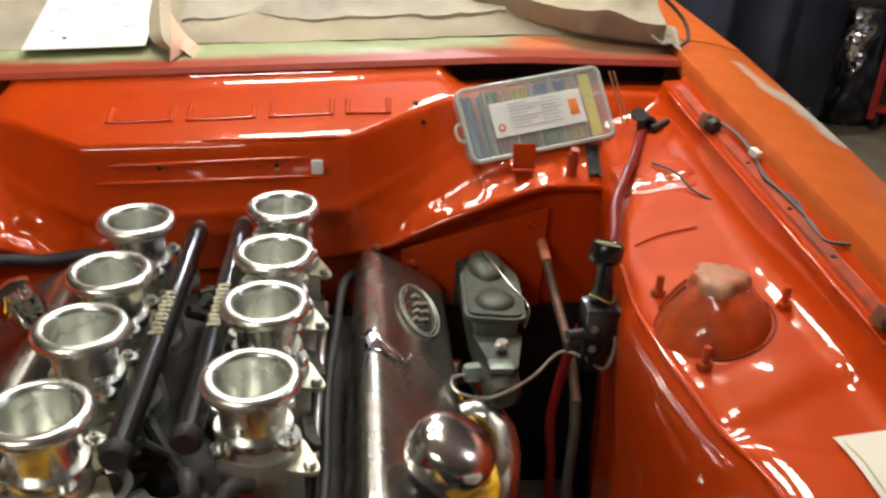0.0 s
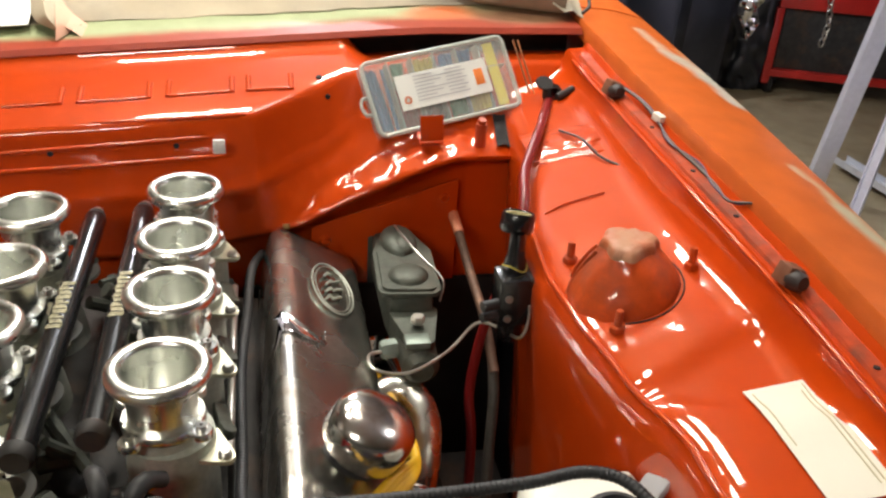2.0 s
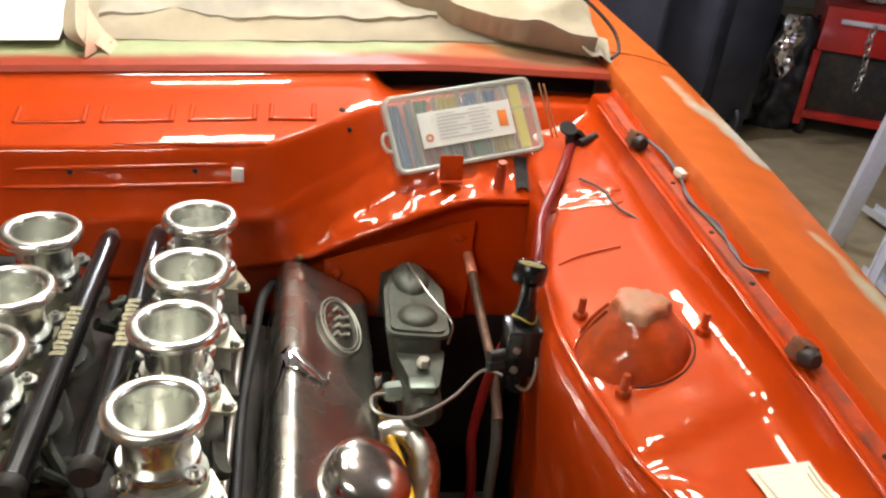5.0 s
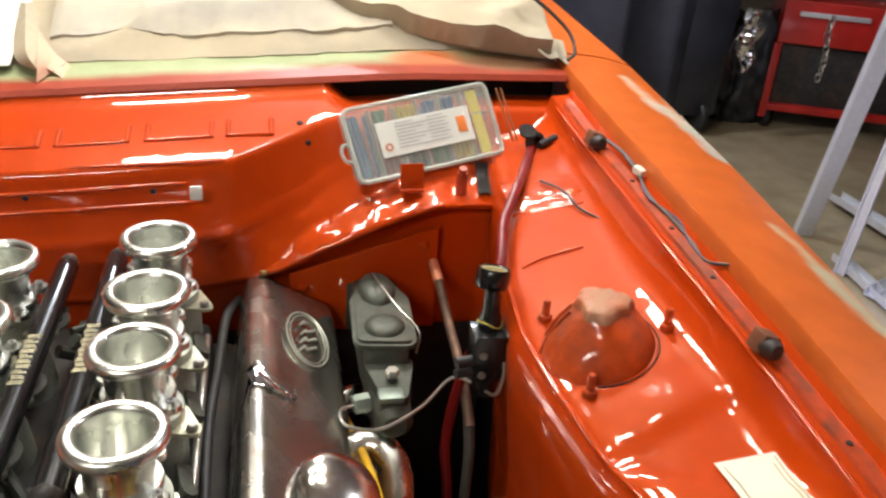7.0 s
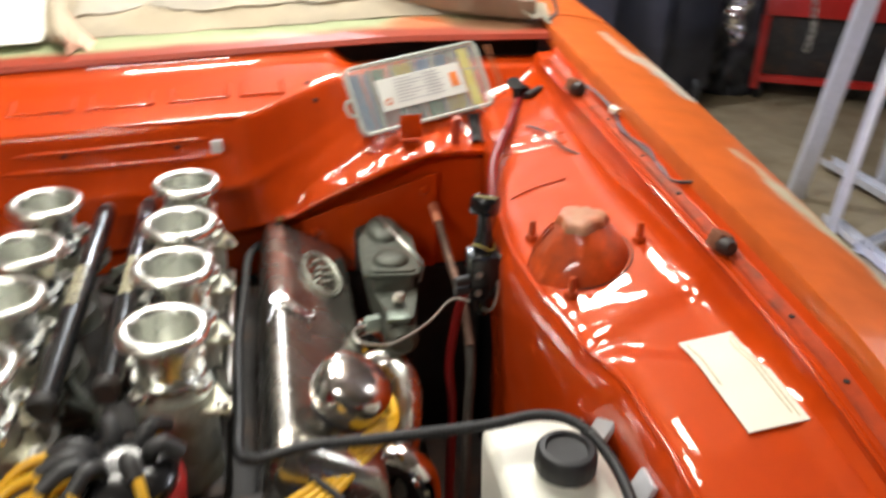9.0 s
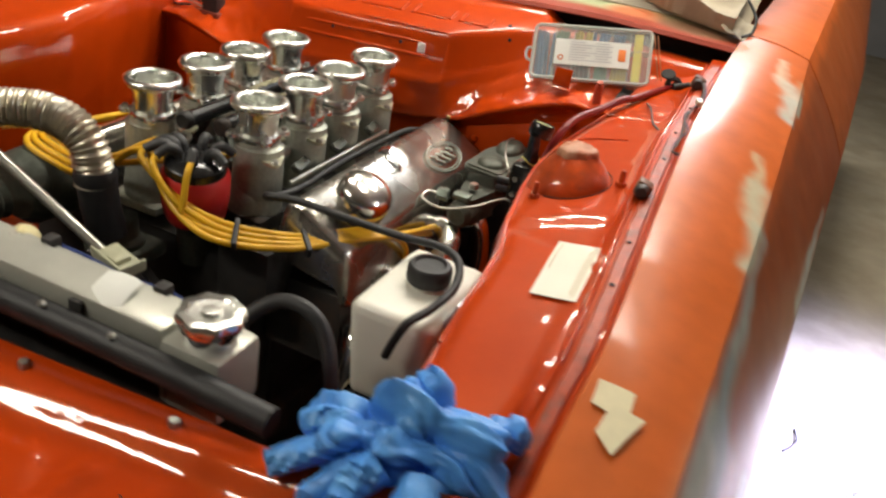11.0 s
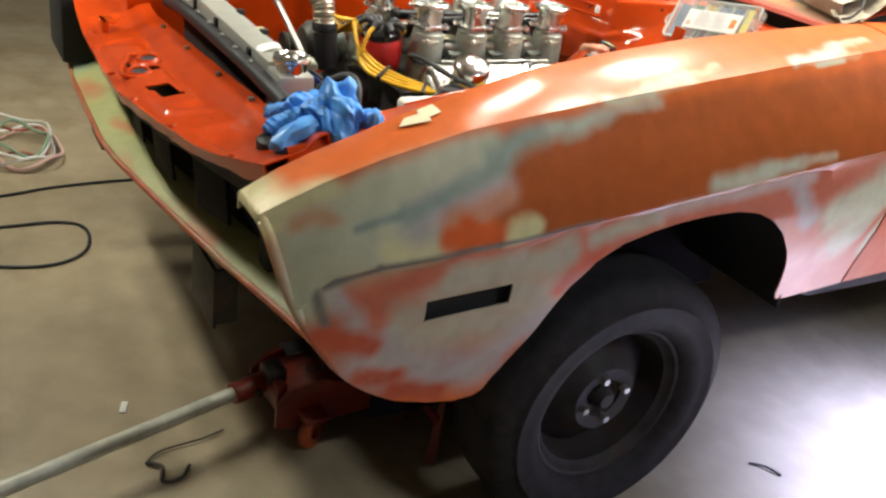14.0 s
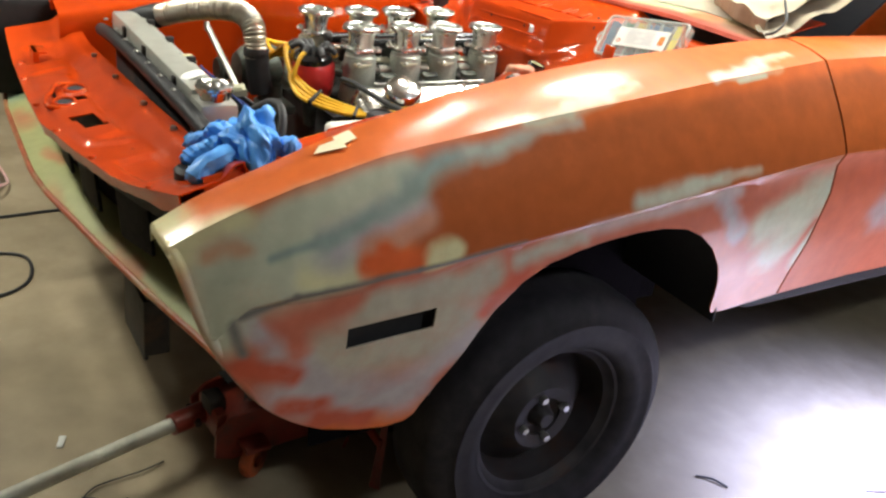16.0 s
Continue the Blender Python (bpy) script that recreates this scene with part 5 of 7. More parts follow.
vc = cover(1, -0.19, 0.378)
cover(-1, -0.23, 0.33)
slope = math.degrees(math.atan2(0.042, 0.069))
badge = pose(0.262, 0.235, 0.8765, 0, slope, 0)
ring = tube([(0.031 * math.cos(a), 0.060 * math.sin(a), 0) for a in loops(33, 0, 2 * math.pi)], 0.0014, 6)
ring2 = tube([(0.026 * math.cos(a), 0.054 * math.sin(a), 0) for a in loops(33, 0, 2 * math.pi)], 0.0009, 6)
part("badge", moved(ring, badge), CAST, vc, "raised oval badge ring")
part("badge", moved(ring2, badge), CAST, vc, "thin inner badge ring")
for k, (u, v, l) in enumerate(((-0.010, -0.030, 0.018), (0.004, -0.022, 0.022), (-0.008, -0.010, 0.020), (0.006, 0.000, 0.020), (-0.006, 0.010, 0.020), (0.006, 0.020, 0.022), (-0.008, 0.030, 0.016))):
    part("badge_bar", moved(box(-l / 2, -0.0016, -0.001, l / 2, 0.0016, 0.0022, 0.0006), badge @ pose(u, v, 0, 0, 0, 62 - 16 * (k % 2))), CAST, vc, "plain raised bar of the badge")
    part("badge_bar", moved(box(-0.0045, -0.0011, -0.001, 0.0045, 0.0011, 0.0022, 0.0005), badge @ pose(u + 0.004, v + 0.003, 0, 0, 0, 10 + 20 * (k % 3))), CAST, vc, "plain raised bar of the badge")
hump = ear([(0.1975, 0.124, 0.0085), (0.1975, 0.104, 0.0085), (0.212, 0.100, 0.008), (0.238, 0.094, 0.004)], 0.0, 0.012)
bmesh.ops.bevel(hump, geom=hump.edges[:], offset=0.0025, segments=2, profile=0.6, affect="EDGES")
for v in hump.verts:
    v.co.z += 0.8965 - max(0.0, v.co.x - 0.206) * 0.58
part("plug_hump", hump, CHROME, vc, "polished wedge across the spine", 40)
part("cover_bolt", moved(hexnut(0.006, 0.006), pose(0.207, 0.362, 0.904)), mat("brass bolt", (0.6, 0.42, 0.16), 0.35, 0.9), vc)
SMEARED = mat("smeared chrome", (0.72, 0.71, 0.68), 0.17, 1.0, grain=0.12, scale=30, rough_var=0.08, spots=(0.42, 0.30, 0.22), spot_scale=14, spot_amount=0.40)
breather = part("breather", moved(lathe([(0.020, -0.02), (0.022, 0.018), (0.026, 0.024), (0.042, 0.026), (0.0445, 0.030), (0.0445, 0.052), (0.042, 0.062), (0.034, 0.069), (0.018, 0.073), (0, 0.074)], 40), pose(0.252, -0.090, 0.872, 8, 27, 0)), SMEARED, vc, "chrome oil filler breather cap", 40)
part("breather_grommet", moved(lathe([(0.026, 0.002), (0.03, 0.006), (0.03, 0.012), (0.024, 0.016)], 24), pose(0.252, -0.090, 0.870, 8, 27, 0)), RUBBER, breather)
part("oil_filler", moved(lathe([(0.018, 0), (0.024, 0.012), (0.026, 0.03), (0.024, 0.05), (0.010, 0.056), (0, 0.056)], 28), pose(-0.203, 0.145, 0.915, 0, -24, 0)), CHROME, engine, "chrome filler cap")
# header pipes
for k, (pts, r) in enumerate([
    ([(0.272, 0.06, 0.745), (0.288, 0.088, 0.772), (0.315, 0.112, 0.792), (0.345, 0.108, 0.795), (0.360, 0.078, 0.782), (0.358, 0.045, 0.752), (0.350, 0.03, 0.68), (0.34, 0.05, 0.55)], 0.0205),
    ([(0.285, -0.02, 0.72), (0.33, -0.04, 0.755), (0.362, -0.06, 0.73), (0.36, -0.06, 0.64), (0.35, -0.02, 0.52)], 0.022),
    ([(0.285, -0.13, 0.70), (0.325, -0.17, 0.715), (0.34, -0.20, 0.67), (0.325, -0.20, 0.58), (0.33, -0.1, 0.5)], 0.022),
    ([(0.285, 0.27, 0.73), (0.34, 0.28, 0.74), (0.36, 0.27, 0.66), (0.35, 0.22, 0.5)], 0.022)]):
    part("header_pipe", tube(spline(pts, 10), r, 18), POLISHED if k == 0 else CHROME, engine, "polished exhaust header pipe", 60)
part("cylinder_head", join(box(0.16, -0.18, 0.64, 0.30, 0.36, 0.775, 0.01)), DARK, engine)
part("cylinder_head", join(box(-0.30, -0.22, 0.64, -0.16, 0.32, 0.775, 0.01)), DARK, engine)

# distributor and leads
DC = (0.050, -0.226, 0.905)
dist = part("distributor", moved(lathe([(0.030, -0.062), (0.044, -0.058), (0.048, -0.048), (0.053, -0.015), (0.053, 0.018), (0.047, 0.026), (0, 0.026)], 28), pose(*DC, 6, 4, 0)), RED_PL, engine, "red distributor cap")
part("crown", moved(lathe([(0.046, 0.024), (0.047, 0.040), (0.038, 0.048), (0.015, 0.050), (0, 0.050)], 28), pose(*DC, 6, 4, 0)), BLACK_ANOD, dist, "black top of the distributor cap")
part("distributor_base", moved(lathe([(0.026, -0.14), (0.03, -0.07), (0.034, -0.06), (0, -0.06)], 20), pose(*DC, 6, 4, 0)), GREYCAST, engine)
BOOTS = [(-0.014, -0.264), (0.014, -0.272), (0.066, -0.258), (0.104, -0.228), (-0.012, -0.215), (0.088, -0.185), (-0.018, -0.240), (0.03, -0.17)]
BOOTMAT = mat("greyed boot rubber", (0.04, 0.04, 0.041), 0.5, grain=0.15, scale=50)
for bx, by in BOOTS:
    c = Vector((DC[0], DC[1], 0))
    d = Vector((bx, by, 0)) - c
    part("boot", tube(spline([c + d * 0.42 + Vector((0, 0, 0.945)), c + d * 0.50 + Vector((0, 0, 0.962)), c + d * 0.72 + Vector((0, 0, 0.966)), c + d * 1.0 + Vector((0, 0, 0.955))], 6), [0.0080] * 13 + [0.0072] * 6, 12), BOOTMAT, dist, "black plug lead boot")
for k, (bx, by) in enumerate([BOOTS[0], BOOTS[1], BOOTS[2], BOOTS[6]]):
    o = 0.0105 * k
    pts = [(bx, by + 0.002, 0.957), (bx + 0.006, by - 0.014, 0.945), (0.5 * (bx + 0.07) + 0.01, 0.5 * (by - 0.29) - 0.006 - 0.3 * o, 0.918 - 0.4 * o), (0.085 + 0.01 * (k % 2), -0.276 - 0.6 * o, 0.894 - 0.5 * o), (0.15, -0.252 - o, 0.876 - 0.4 * o), (0.225, -0.188 - 0.9 * o, 0.862 - 0.3 * o), (0.29, -0.125 - 0.6 * o, 0.872 - 0.3 * o), (0.322, -0.085 - 0.2 * o, 0.858), (0.325, -0.04 + 0.02 * k, 0.825), (0.316, 0.0 + 0.05 * k, 0.785), (0.30, 0.02 + 0.09 * k, 0.74)]
    part("plug_lead", tube(spline(pts, 8), 0.0052, 10), YELLOW, engine, "yellow silicone plug lead")
for k, (bx, by) in enumerate([BOOTS[4], BOOTS[5], BOOTS[6], BOOTS[0]]):
    o = 0.011 * k
    pts = [(bx, by, 0.955), (bx - 0.03, by - 0.005, 0.945 - 0.2 * o), (-0.09, -0.26 - o, 0.915 - 0.6 * o), (-0.17, -0.25 - o, 0.90 - 0.5 * o), (-0.26, -0.22 - o, 0.90), (-0.33, -0.10 + 0.05 * k, 0.84)]
    part("plug_lead", tube(spline(pts, 8), 0.0052, 10), YELLOW, engine, "yellow silicone plug lead")
for c in ((0.155, -0.263, 0.870), (0.232, -0.192, 0.858)):
    part("lead_separator", moved(box(-0.004, -0.026, -0.009, 0.004, 0.026, 0.009, 0.002), pose(*c, 20, 0, 30 if c[0] < 0.2 else 50)), RUBBER, engine, "black plug lead separator")
# corrugated loom from the bank over to the bottle
part("wiring_loom", tube(spline([(0.172, 0.37, 0.86), (0.158, 0.28, 0.885), (0.152, 0.16, 0.888), (0.146, 0.05, 0.885), (0.148, -0.08, 0.882), (0.150, -0.165, 0.895), (0.168, -0.205, 0.918), (0.22, -0.203, 0.926), (0.29, -0.205, 0.928), (0.395, -0.206, 0.932), (0.455, -0.203, 0.936), (0.492, -0.222, 0.934), (0.511, -0.272, 0.925), (0.508, -0.335, 0.922), (0.495, -0.372, 0.915), (0.482, -0.376, 0.885), (0.472, -0.374, 0.855)], 10), 0.0058, 10, ribs=0.0004, pitch=0.005), RUBBER, engine, "black corrugated wiring loom")
part("heater_hose", tube(spline([(0.31, -0.53, 0.84), (0.325, -0.49, 0.90), (0.365, -0.455, 0.935), (0.42, -0.455, 0.925), (0.455, -0.475, 0.86), (0.46, -0.48, 0.78), (0.45, -0.46, 0.66)], 10), 0.0095, 12), RUBBER, engine, "black overflow hose")
# upper radiator hose: rubber stub, steel corrugated pipe
part("hose_stub", tube([(-0.03, -0.325, 0.83), (-0.035, -0.335, 0.88), (-0.037, -0.34, 0.935)], 0.029, 20), RUBBER, engine, "black rubber hose stub")
part("corrugated_hose", tube(spline([(-0.037, -0.34, 0.915), (-0.04, -0.342, 0.95), (-0.052, -0.343, 0.982), (-0.085, -0.348, 1.002), (-0.13, -0.362, 1.008), (-0.19, -0.398, 1.0), (-0.26, -0.45, 0.978), (-0.33, -0.51, 0.945)], 8), 0.0265, 24, ribs=0.0030, pitch=0.0078), mat("dull stainless hose", (0.56, 0.51, 0.41), 0.34, 0.85, grain=0.08, scale=60), engine, "stainless corrugated radiator hose", 70)
part("hose_stub", tube([(-0.315, -0.497, 0.953), (-0.35, -0.53, 0.935), (-0.385, -0.56, 0.915)], 0.031, 20), RUBBER, engine, "black rubber hose stub")
part("hose_clamp", moved(lathe([(0.029, -0.012), (0.031, -0.006), (0.031, 0.006), (0.029, 0.012)], 24), pose(-0.037, -0.34, 0.93)), RUBBER, engine)
part("stay_rod", join(rod((-0.13, -0.43, 0.965), (0.055, -0.415, 0.862), 0.0075, 12), moved(lathe([(0.004, -0.004), (0.012, -0.004), (0.012, 0.004), (0.004, 0.004)], 16), pose(-0.135, -0.432, 0.968, 90, 0, 0))), STEEL, engine, "bright steel stay rod")
part("coil_bracket", moved(join(box(-0.035, -0.02, 0.0, 0.035, 0.02, 0.007, 0.003), box(-0.035, -0.02, 0.005, 0.035, -0.016, 0.018, 0.002), box(0.031, -0.02, 0.005, 0.035, 0.02, 0.018, 0.002), box(-0.01, -0.012, 0.005, 0.012, 0.012, 0.014, 0.003)), pose(0.092, -0.432, 0.872, 6, 4, -14)), mat("pale yellowed plastic", (0.36, 0.36, 0.25), 0.45, grain=0.12, scale=40), engine, "pale yellowed plastic tray")
for k in range(2):
    part("blue_lead", tube(spline([(-0.03 + 0.01 * k, -0.48, 0.900 - 0.004 * k), (0.05, -0.470 + 0.006 * k, 0.888), (0.12 + 0.01 * k, -0.455, 0.875), (0.19 + 0.012 * k, -0.445 + 0.01 * k, 0.86), (0.22 + 0.015 * k, -0.39, 0.76), (0.20, -0.33, 0.66)], 8), 0.0022, 8), mat("blue wire", (0.015, 0.035, 0.16), 0.5), engine, "thin blue wire")
part("cream_plug", moved(lathe([(0, 0.03), (0.012, 0.03), (0.018, 0.024), (0.02, 0.0), (0, -0.01)], 20), pose(0.03, -0.525, 0.925, 80, 0, 35)), mat("cream plastic", (0.62, 0.55, 0.30), 0.4), engine, "cream plastic plug on the hose")

# ---- radiator ----
radiator = thing("radiator", (0, -0.58, 0.45), "bright aluminium radiator with riveted top tank and chrome filler cap", "radiator")
part("tank", join(box(-0.36, -0.607, 0.905, 0.315, -0.548, 0.952, 0.006), box(-0.37, -0.552, 0.915, 0.325, -0.535, 0.945, 0.003)), RADALU, radiator, "bright aluminium top tank")
part("core", box(-0.36, -0.60, 0.45, 0.32, -0.55, 0.905, 0.003), DARK, radiator, "black finned core")
neck = part("filler_head", box(0.313, -0.612, 0.86, 0.395, -0.535, 0.945, 0.012), RADALU, radiator, "aluminium filler head")
part("filler_neck", moved(lathe([(0.030, -0.01), (0.030, 0.012), (0.034, 0.014), (0.034, 0.018), (0.030, 0.02)], 32), pose(0.354, -0.573, 0.945)), CHROME, neck)
cap_rows = []
for k in range(49):
    a = 2 * math.pi * k / 48
    w = 1 + 0.05 * math.cos(8 * a)
    cap_rows.append([(r * w * math.cos(a), r * w * math.sin(a), z) for r, z in [(0.030, 0.0), (0.0365, 0.002), (0.0375, 0.010), (0.035, 0.014), (0.026, 0.015), (0.0235, 0.0125), (0.012, 0.012), (0.010, 0.016), (0.0, 0.017)]])
part("cap", moved(sheet(cap_rows), pose(0.354, -0.573, 0.963)), POLISHED, neck, "scalloped chrome radiator cap")
part("seal", tube(spline([(-0.52, -0.60, 0.865), (-0.3, -0.618, 0.90), (0.0, -0.622, 0.915), (0.3, -0.625, 0.922), (0.47, -0.622, 0.915)], 8), 0.017, 12), RUBBER, radiator, "black foam sealing strip")
for x in loops(7, -0.32, 0.27):
    part("rivet", moved(lathe([(0, 0.004), (0.004, 0.003), (0.006, 0)], 10), pose(x, -0.630, 0.939 + 0.06 * view_tilt(x) * 0)), STEEL, radiator)
for x in loops(4, -0.25, 0.26):
    part("clip", box(x - 0.008, -0.548, 0.94, x + 0.008, -0.530, 0.956, 0.002), DARK, radiator)
for x in (-0.22, -0.04, 0.20):
    part("clip", box(x - 0.009, -0.613, 0.918, x + 0.009, -0.604, 0.946, 0.002), DARK, radiator, "black rubber clip")
part("core_strip", box(-0.37, -0.612, 0.88, 0.31, -0.607, 0.905, 0.001), VOID, radiator)
tag = []
for g in loops(8, 0, 1):
    tag.append([(0.195 + 0.05 * h + 0.008 * g, -0.555 - 0.05 * g, 0.957 - 0.012 * g * g + 0.006 * math.sin(2.5 * h)) for h in loops(6, 0, 1)])
solo("paper_tag", sheet(tag, 0.0008), WHITE_PAPER, (0.22, -0.585, 0.955), "curled white paper tag on the radiator tank", "tag")
solo("vacuum_hose", tube(spline([(-0.36, 0.34, 0.885), (-0.31, 0.352, 0.886), (-0.255, 0.356, 0.884), (-0.19, 0.356, 0.893), (-0.13, 0.350, 0.880), (-0.10, 0.32, 0.85)], 8), 0.009, 12), RUBBER, (-0.25, 0.35, 0.88), "black rubber hose along the firewall", "hose")
relay = thing("relay", (-0.43, 0.44, 0.96), "black relay with loose wires on the firewall", "relay")
part("case", box(-0.452, 0.405, 0.955, -0.412, 0.44, 1.035, 0.005), RUBBER, relay)
part("foot", box(-0.462, 0.40, 0.945, -0.402, 0.445, 0.960, 0.004), REDPAINT, relay)
for k in range(3):
    part("wire", tube(spline([(-0.455, 0.41, 0.955 + 0.01 * k), (-0.49, 0.405, 0.962 + 0.01 * k), (-0.53, 0.41, 0.955 + 0.012 * k), (-0.57, 0.42, 0.975 + 0.01 * k), (-0.60, 0.43, 0.96)], 6), 0.0028, 6), [GREY_WIRE, STEEL, RUBBER][k], relay)

# ---- things in the bay ----
bottle = thing("washer_bottle", (0.46, -0.26, 0.76), "milky white plastic washer bottle with black screw cap", "bottle")
bb = box(0.402, -0.360, 0.748, 0.522, -0.165, 0.905, 0.018, 3)
for v in bb.verts:
    t = (v.co.z - 0.765) / 0.14
    v.co.x += (0.46 - v.co.x) * 0.10 * (1 - t)
    v.co.y += 0.015 * (1 - t) if v.co.y < -0.26 else 0
part("body", bb, WHITE_PL, bottle, "", 50)
part("neck", moved(lathe([(0.026, -0.004), (0.024, 0.0), (0.024, 0.012)], 24), pose(0.467, -0.258, 0.905)), WHITE_PL, bottle)
capb = []
for k in range(61):
    a = 2 * math.pi * k / 60
    w = 1 + 0.018 * (1 if k % 3 == 0 else 0)
    capb.append([(r * (w if r > 0.027 else 1) * math.cos(a), r * (w if r > 0.027 else 1) * math.sin(a), z) for r, z in [(0.029, 0.0), (0.0305, 0.004), (0.030, 0.022), (0.027, 0.026), (0.022, 0.027), (0.020, 0.023), (0.0, 0.022)]])
part("cap", moved(sheet(capb), pose(0.467, -0.258, 0.912)), RUBBER, bottle, "black ribbed screw cap")
for y in (-0.20, -0.30):
    part("mounting_ear", moved(box(-0.004, -0.016, -0.02, 0.004, 0.016, 0.03, 0.004), pose(0.525, y, 0.90, 0, 25, 0)), ALU, bottle, "pale mounting ear")

mc = thing("master_cylinder", (0.36, 0.38, 0.85), "grey cast iron brake master cylinder on the firewall", "brake cylinder")
part("body", join(moved(lathe([(0, 0.0), (0.03, 0.0), (0.032, 0.012), (0.032, 0.18), (0.026, 0.24), (0.024, 0.29), (0.015, 0.30), (0, 0.30)], 20), pose(0.36, 0.395, 0.835, 90)), box(0.330, 0.185, 0.83, 0.390, 0.375, 0.887, 0.012), box(0.322, 0.375, 0.79, 0.398, 0.392, 0.88, 0.006), ear([(0.362, 0.125, 0.018), (0.345, 0.185, 0.014), (0.380, 0.185, 0.014)], 0.815, 0.866)), GREYCAST, mc)
LIDM = [(0.363, 0.350, 0.023), (0.334, 0.205, 0.016), (0.384, 0.200, 0.016), (0.338, 0.300, 0.016), (0.388, 0.300, 0.016)]
part("lid", ear(LIDM, 0.886, 0.892), GREYCAST, mc, "stamped grey lid with a rim")
part("lid_step", ear([(x, y, r - 0.006) for x, y, r in LIDM], 0.892, 0.8955), GREYCAST, mc, "raised step of the lid")
for y, rx, ry, h in ((0.322, 0.026, 0.043, 0.014), (0.226, 0.027, 0.026, 0.011)):
    part("dome", moved(lathe([(1, 0), (0.97, 0.3), (0.86, 0.62), (0.62, 0.88), (0.3, 0.98), (0, 1)], 28), pose(0.361, y, 0.8945) @ Matrix.Diagonal((rx, ry, h, 1))), GREYCAST, mc, "raised grey dome", 60)
part("bail_wire", tube(spline([(0.40, 0.20, 0.87), (0.403, 0.205, 0.90), (0.38, 0.24, 0.915), (0.362, 0.29, 0.922), (0.358, 0.34, 0.912)], 8), 0.0016, 8), STEEL, mc, "bent steel bail wire")
part("nut", moved(hexnut(0.009, 0.010), pose(0.362, 0.15, 0.872)), STEEL, mc)
part("fitting", join(moved(hexnut(0.012, 0.02), along((0.33, 0.115, 0.86), (0.30, 0.11, 0.86))), box(0.340, 0.104, 0.862, 0.372, 0.128, 0.872, 0.004)), mat("tarnished alloy", (0.20, 0.24, 0.21), 0.4, 0.6, grain=0.2, scale=60), mc, "bare alloy line fitting")
part("brake_line", tube(spline([(0.315, 0.11, 0.86), (0.295, 0.10, 0.862), (0.30, 0.075, 0.858), (0.34, 0.07, 0.855), (0.39, 0.09, 0.868), (0.43, 0.12, 0.885), (0.455, 0.10, 0.89), (0.472, 0.07, 0.895), (0.482, 0.075, 0.925), (0.478, 0.09, 0.95)], 10), 0.0021, 8), STEEL, mc, "thin steel brake line")

reg = thing("pressure_regulator", (0.462, 0.09, 0.90), "black fuel pressure regulator with brass-faced gauge", "regulator")
part("body", join(moved(lathe([(0, -0.004), (0.013, -0.004), (0.0135, 0.012), (0.0105, 0.020), (0.0095, 0.05)], 20), pose(0.467, 0.105, 0.970)), moved(lathe([(0, -0.09), (0.012, -0.09), (0.016, -0.084), (0.016, -0.06)], 18), pose(0.466, 0.098, 0.968)), box(0.4445, 0.078, 0.905, 0.488, 0.119, 0.970, 0.006)), BLACK_ANOD, reg, "", 40)
for dz in (0.918, 0.945):
    part("screw", moved(lathe([(0, 0.003), (0.004, 0.003), (0.005, 0.0)], 12), pose(0.456, 0.078, dz, 90)), STEEL, reg, "bright screw")
gauge = part("gauge", moved(lathe([(0, -0.012), (0.018, -0.012), (0.0205, -0.008), (0.0205, 0.008), (0.0185, 0.012), (0.017, 0.010), (0, 0.009)], 28), pose(0.470, 0.122, 1.024, -14, 8, 0)), BLACK_ANOD, reg, "small black gauge")
part("dial", moved(join(lathe([(0, 0.0105), (0.0155, 0.0105)], 24), box(-0.0115, -0.0015, 0.0107, 0.0115, 0.0015, 0.0115), box(-0.0015, -0.010, 0.0107, 0.0015, 0.004, 0.0115)), pose(0.470, 0.122, 1.024, -14, 8, 0)), mat("brass dial face", (0.45, 0.40, 0.20), 0.4, 0.6, grain=0.2, scale=150), gauge, "brass dial face")
part("wire_clip", tube([(0.467 + 0.0145 * math.cos(a), 0.105 + 0.0145 * math.sin(a), 0.976 + 0.004 * math.sin(2 * a)) for a in loops(25, 0, 2 * math.pi)], 0.0010, 6), mat("yellow wire", (0.6, 0.5, 0.1), 0.4), reg)
part("fitting", join(rod((0.445, 0.085, 0.935), (0.425, 0.08, 0.935), 0.007), rod((0.445, 0.085, 0.92), (0.425, 0.08, 0.92), 0.006)), RUBBER, reg)

solo("battery_cable", tube(spline([(0.615, 0.468, 1.068), (0.604, 0.448, 1.060), (0.580, 0.395, 1.055), (0.562, 0.352, 1.050), (0.546, 0.316, 1.050), (0.519, 0.262, 1.036), (0.505, 0.222, 1.032), (0.494, 0.178, 1.020), (0.483, 0.150, 0.985), (0.470, 0.158, 0.92), (0.456, 0.165, 0.86), (0.446, 0.166, 0.80), (0.440, 0.161, 0.74), (0.442, 0.137, 0.68), (0.43, 0.08, 0.54)], 10), 0.0068, 14), REDHOSE, (0.5, 0.2, 0.9), "thick red battery cable down the inner fender", "cable")
sealer = []
for x in loops(40, 0.535, 0.655):
    yc = 0.325 - 0.10 * (x - 0.55)
    sealer.append([(x, yc + h * 0.7 + 0.004 * noise.noise(Vector((x * 40, h * 30, 1))), shelf_z(x, yc + h * 0.7) + 0.0016 + 0.0065 * (1 - abs(h) / 0.062) * max(0.0, 0.55 - abs(noise.noise(Vector((x * 16, h * 75, 3))) * 1.5)) - (0.003 if abs(h) > 0.055 else 0)) for h in loops(22, -0.06, 0.06)])
part("seam_sealer", sheet(sealer), GLOSS, apron_l, "crinkled sealer over the joint of the apron", 40)
